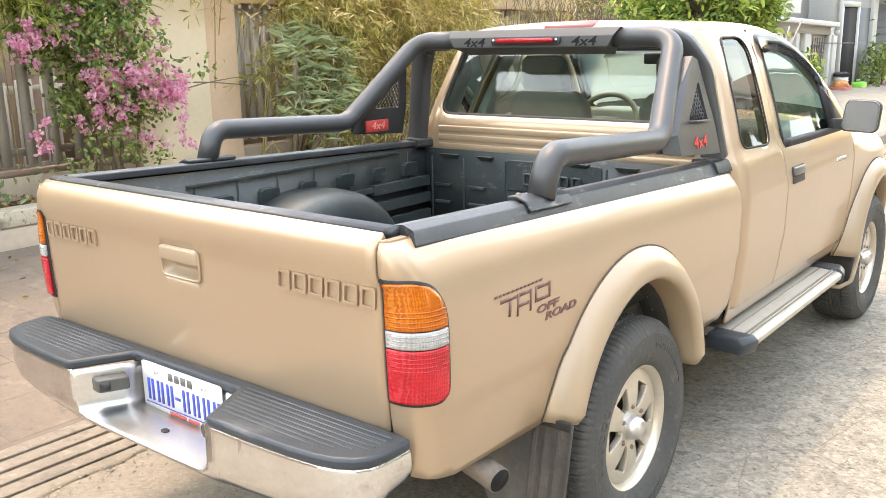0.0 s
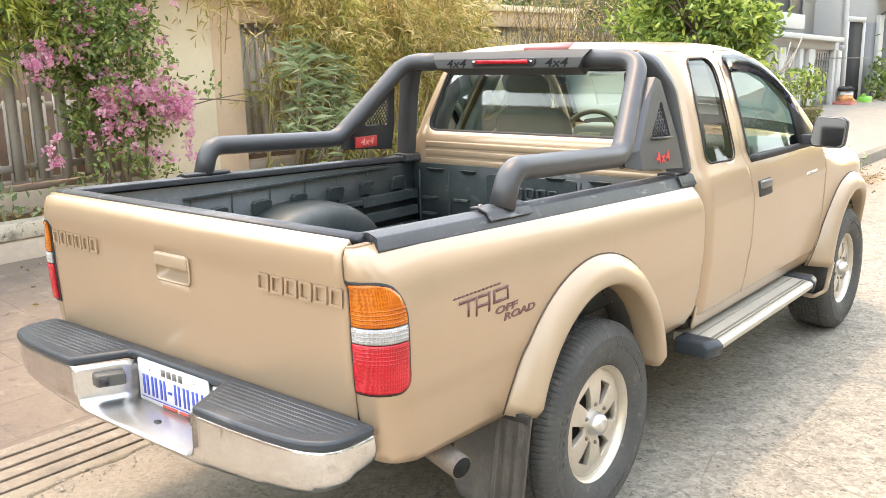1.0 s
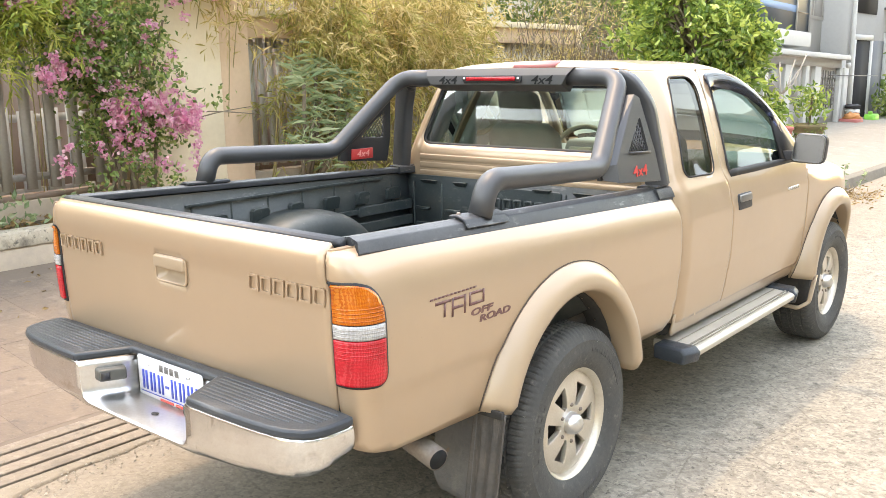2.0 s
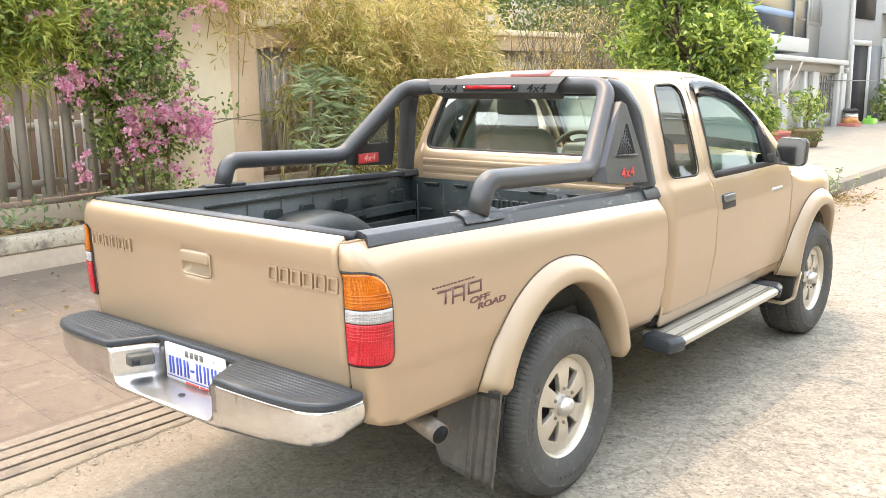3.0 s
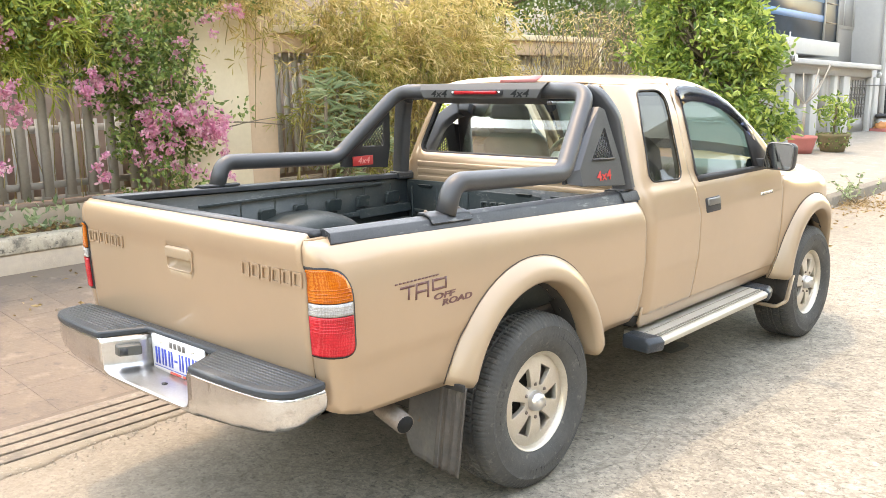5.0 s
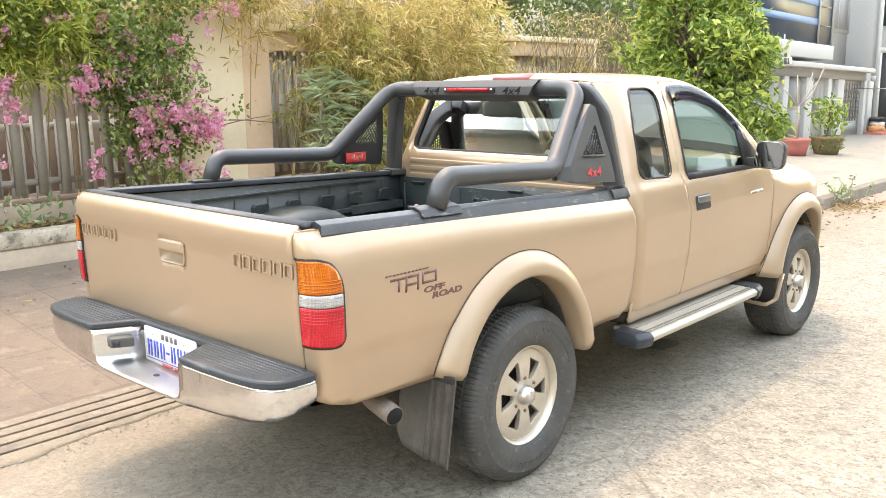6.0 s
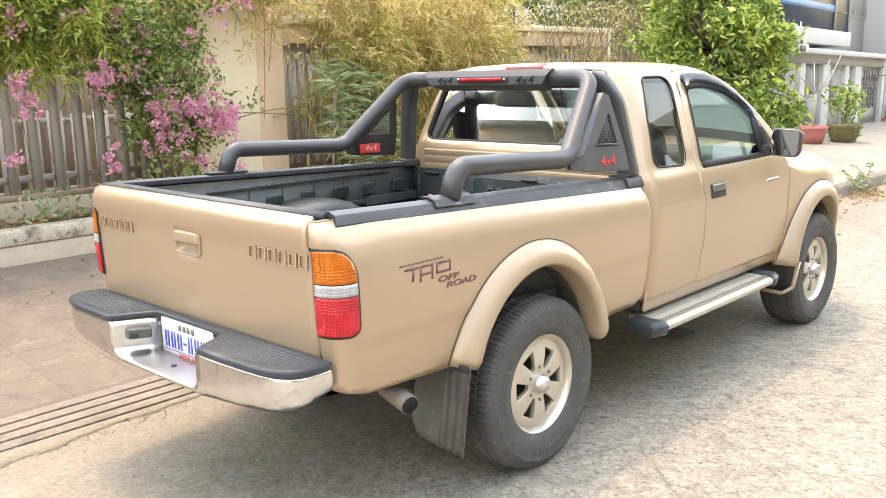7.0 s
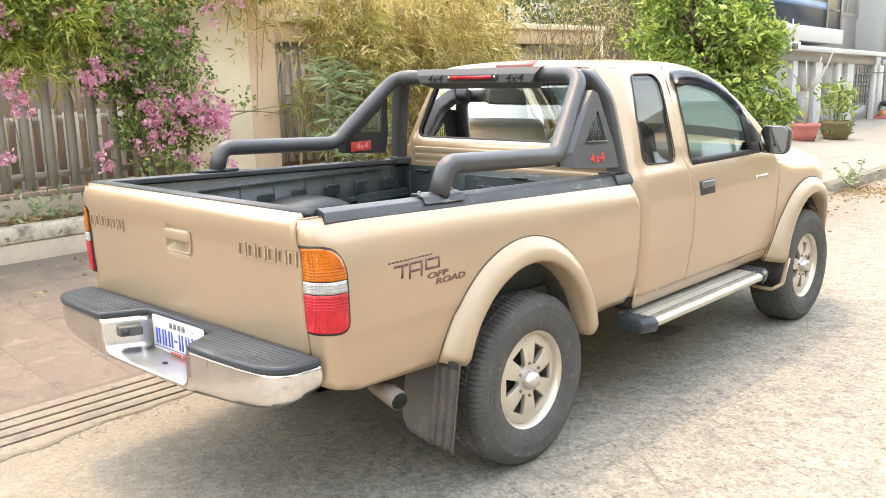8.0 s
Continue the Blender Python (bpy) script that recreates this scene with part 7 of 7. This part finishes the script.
bamboo("bamboo_hedge", "dry yellow bamboo hanging over the pale fence", (-4.62, 4.75, 0.5), 1.45, 2.5, 46, 22, LEAF_BAM, 21, lo=0.9)
bamboo("bamboo_hedge", "greener bamboo shoots among the dry stems", (-4.68, 4.6, 0.5), 1.6, 2.0, 26, 20, LEAF_OLIVE, 29, lo=0.3)
bamboo("bamboo_hedge", "yellow-green bamboo along the fence", (-4.66, 7.1, 0.5), 1.1, 1.45, 20, 30, LEAF_BAM, 22, lo=0.4)
bamboo("bamboo_clump", "green bamboo tips hanging over the slat fence", (-5.12, 0.0, 0.4), 0.9, 2.75, 13, 120, LEAF_BAMG, 23, lean=0.9, lo=1.75)
bamboo("bamboo_clump", "green bamboo tips hanging over the slat fence", (-5.12, -2.4, 0.4), 1.3, 2.75, 17, 120, LEAF_BAMG, 24, lean=0.9, lo=1.7)
bamboo("bamboo_clump", "green bamboo tips over the cream pillar", (-5.1, 2.4, 0.6), 0.8, 2.75, 16, 46, LEAF_BAM, 27, lean=0.7, lo=1.75)


def spiky(at, heads, seed):
    rng = np.random.default_rng(seed)
    t = thing("spiky_shrub", "grey-green sword-leaved shrub beside the fence", "shrub", at)
    P, D = [], []
    for hx, hy, hz in heads:
        part("stem", tube([(0, hy * 0.3, 0), (hx * 0.6, hy * 0.7, hz * 0.5), (hx, hy, hz)], 0.018, 7), BARK, t)
        n = 52
        P.append(np.array([hx, hy, hz]) + rng.normal(size=(n, 3)) * np.array([0.04, 0.04, 0.07]))
        w = rng.normal(size=(n, 3))
        w[:, 2] = np.abs(w[:, 2]) * 0.7 - 0.25
        D.append(w)
    P, D = np.concatenate(P), np.concatenate(D)
    leaves("foliage", LEAF_SPIKE, t, P, D, rng.uniform(0.16, 0.30, len(P)), rng.uniform(0.009, 0.014, len(P)), 0.4, droop=0.2, rng=rng)


spiky((-4.40, 3.25, 0.5), [(0.25, 0.0, 0.95), (0.3, 0.25, 1.12), (0.28, -0.15, 0.75), (0.32, 0.3, 0.8), (0.3, -0.25, 1.12), (0.3, 0.5, 0.55), (0.35, 0.12, 0.62), (0.2, 0.42, 1.0), (0.15, 0.05, 1.25), (0.3, -0.3, 0.5), (0.36, 0.0, 0.4)], 31)


def back_trees():
    rng = np.random.default_rng(41)
    for k, (x, y, z, r, n) in enumerate(((-5.6, 10.6, 3.0, 1.5, 150), (-6.2, 8.2, 3.6, 1.4, 110), (-7.0, 3.5, 4.2, 1.6, 110))):
        t = thing("yard_tree", "dark green leafy tree", "tree", (x, y, 0.1), group="leafy trees behind walls")
        bm = bmesh.new()
        limb(bm, (0, 0, -0.1), (0.1, 0.1, z - 0.4), 0.10, 0.04, 0.04)
        c, p = clump_cloud(rng, (0, 0, z), (r, r, r * 0.75), n, 45, 0.13)
        for q in c[::5]:
            limb(bm, (0.05, 0.05, z - 0.9), q, 0.03, 0.008, n=4)
        part("trunk", bm, BARK, t)
        leaves("crown", LEAF_DARK, t, p, rng.normal(size=p.shape) + np.array([0, 0, -0.3]), rng.uniform(0.08, 0.14, len(p)), 0.045, rng=rng)


back_trees()
# unseen copies across the street, added to be reflected in glass and paint
ty = [o for o in scene.collection.objects if o.name.startswith("yard_tree")]
for k, (x, y, a) in enumerate(((8.6, -9.5, 40), (8.8, -4.0, 190), (8.4, 3.0, 90), (8.9, 8.5, 250), (8.5, 15.0, 10), (8.7, 21.0, 130), (6.8, 17.5, 60), (7.6, 24.5, 300), (9.0, 29.0, 200), (8.2, 12.0, 150))):
    copy_thing(ty[k % 3], pose(x, y, 0, 0, 0, a))


def dry_bush(at, seed):
    rng = np.random.default_rng(seed)
    r2 = random.Random(seed)
    t = thing("dry_bush", "tangle of dry brown twigs by the wall end", "shrub", at)
    bm = bmesh.new()
    for k in range(130):
        e = (r2.gauss(0.15, 0.3), r2.gauss(0, 0.6), r2.uniform(0.9, 2.3))
        limb(bm, (0, r2.uniform(-0.3, 0.3), 0.0), e, 0.008, 0.003, 0.2, n=5, rng=r2)
    tagged(part("brushwood", bm, BARK, t), kind="stuff")
    n = 1500
    P = np.c_[rng.normal(0.15, 0.3, n), rng.normal(0, 0.55, n), rng.uniform(0.6, 2.2, n)]
    leaves("dry_leaves", LEAF_BAM, t, P, rng.normal(size=(n, 3)) + np.array([0, 0, -0.5]), rng.uniform(0.05, 0.1, n), 0.012, rng=rng)


dry_bush((-4.3, 8.5, 0.45), 51)
dry_bush((-4.35, 7.6, 0.45), 52)


def weed():
    rng = np.random.default_rng(61)
    r2 = random.Random(61)
    t = thing("roadside_weed", "spindly green weed growing at the kerb", "weed", (-0.98, 9.7, -0.03))
    bm = bmesh.new()
    P, D = [], []
    for k in range(9):
        a = r2.uniform(0, 6.28)
        e = (0.36 * math.cos(a), 0.40 * math.sin(a), r2.uniform(0.16, 0.38))
        pts = limb(bm, (0.02 * math.cos(a), 0.02 * math.sin(a), 0.0), e, 0.006, 0.003, 0.2, n=6, rng=r2)
        for q in pts[2:]:
            for j in range(5):
                P.append(np.array(q))
                D.append(rng.normal(size=3) + np.array([0, 0, -0.2]))
    part("stems", bm, BARK, t)
    P, D = np.array(P), np.array(D)
    leaves("foliage", LEAF_SPIKE, t, P, D, 0.070, 0.026, rng=rng)
    n = 400
    G = np.c_[rng.normal(0.05, 0.22, n), rng.normal(-0.1, 0.35, n), np.zeros(n)]
    leaves("grass_tuft", LEAF_DRY, t, G, rng.normal(size=(n, 3)) * np.array([1, 1, 0.35]) + np.array([0, 0, 0.35]), rng.uniform(0.06, 0.16, n), 0.009, kind="stuff", rng=rng)


weed()
rng = np.random.default_rng(71)
n = 1500
L = np.c_[rng.uniform(-4.8, -4.48, n), rng.uniform(-3.5, 8, n), rng.uniform(0.52, 0.56, n)]
tagged(leaves("leaf_litter", LEAF_DRY, None, L, rng.normal(size=(n, 3)) * np.array([1, 1, 0.25]), rng.uniform(0.05, 0.09, n), 0.03, rng=rng), "dry fallen leaves in the planter", "leaf litter", kind="stuff")
n = 260
xs = rng.uniform(-4.25, -3.2, n)
L = np.c_[xs, rng.uniform(-2, 9, n), [walk_z(x, 0) + 0.012 for x in xs]]
L2 = np.c_[rng.normal(-0.75, 0.25, 160), rng.normal(9.3, 1.0, 160), np.full(160, 0.006)]
L = np.concatenate([L, L2])
tagged(leaves("fallen_leaves", LEAF_DRY, None, L, rng.normal(size=(len(L), 3)) * np.array([1, 1, 0.08]), rng.uniform(0.03, 0.07, len(L)), 0.025, rng=rng), "dry leaves scattered on pavement and gutter", "leaf litter", kind="stuff")
n = 210
P = np.c_[rng.uniform(-4.75, -4.5, n), rng.choice([-0.9, 0.0, 0.35, -1.6, 1.0], n) + rng.normal(0, 0.14, n), rng.uniform(0.5, 0.78, n)]
tagged(leaves("planter_weeds", LEAF_SPIKE, None, P, rng.normal(size=(n, 3)) + np.array([0.3, 0, 0.3]), 0.08, 0.04, rng=rng), "low green weeds in the planter", "weeds", kind="stuff")

# ---- pavement tiles, last ----
def paving():
    pav = bpy.data.objects["pavement"]
    size, gap = 0.40, 0.0018
    tilt = math.degrees(math.atan(0.094))
    bm = bmesh.new()
    box(bm, -size / 2 + gap / 2, size / 2 - gap / 2, -size / 2 + gap / 2, size / 2 - gap / 2, -0.01, 0.003)
    bmesh.ops.bevel(bm, geom=[e for e in bm.edges if all(v.co.z > 0 for v in e.verts)], offset=0.001, segments=1, affect="EDGES")
    first = None
    r = random.Random(2)
    for j in range(26):
        for i in range(6):
            x, y = -1.845 - i * size, -2.8 + j * size
            if y > 9.0:
                continue
            if first is None:
                first = part("tile", bm, TILEM, pav, flat=True)
                o = first
            else:
                o = bpy.data.objects.new("tile", first.data)
                scene.collection.objects.link(o)
                o.parent = pav
            o.matrix_local = pose(x, y, walk_z(x, y) + r.uniform(-0.0004, 0.0004), r.uniform(-0.08, 0.08), tilt + r.uniform(-0.08, 0.08), r.uniform(-0.15, 0.15))


paving()
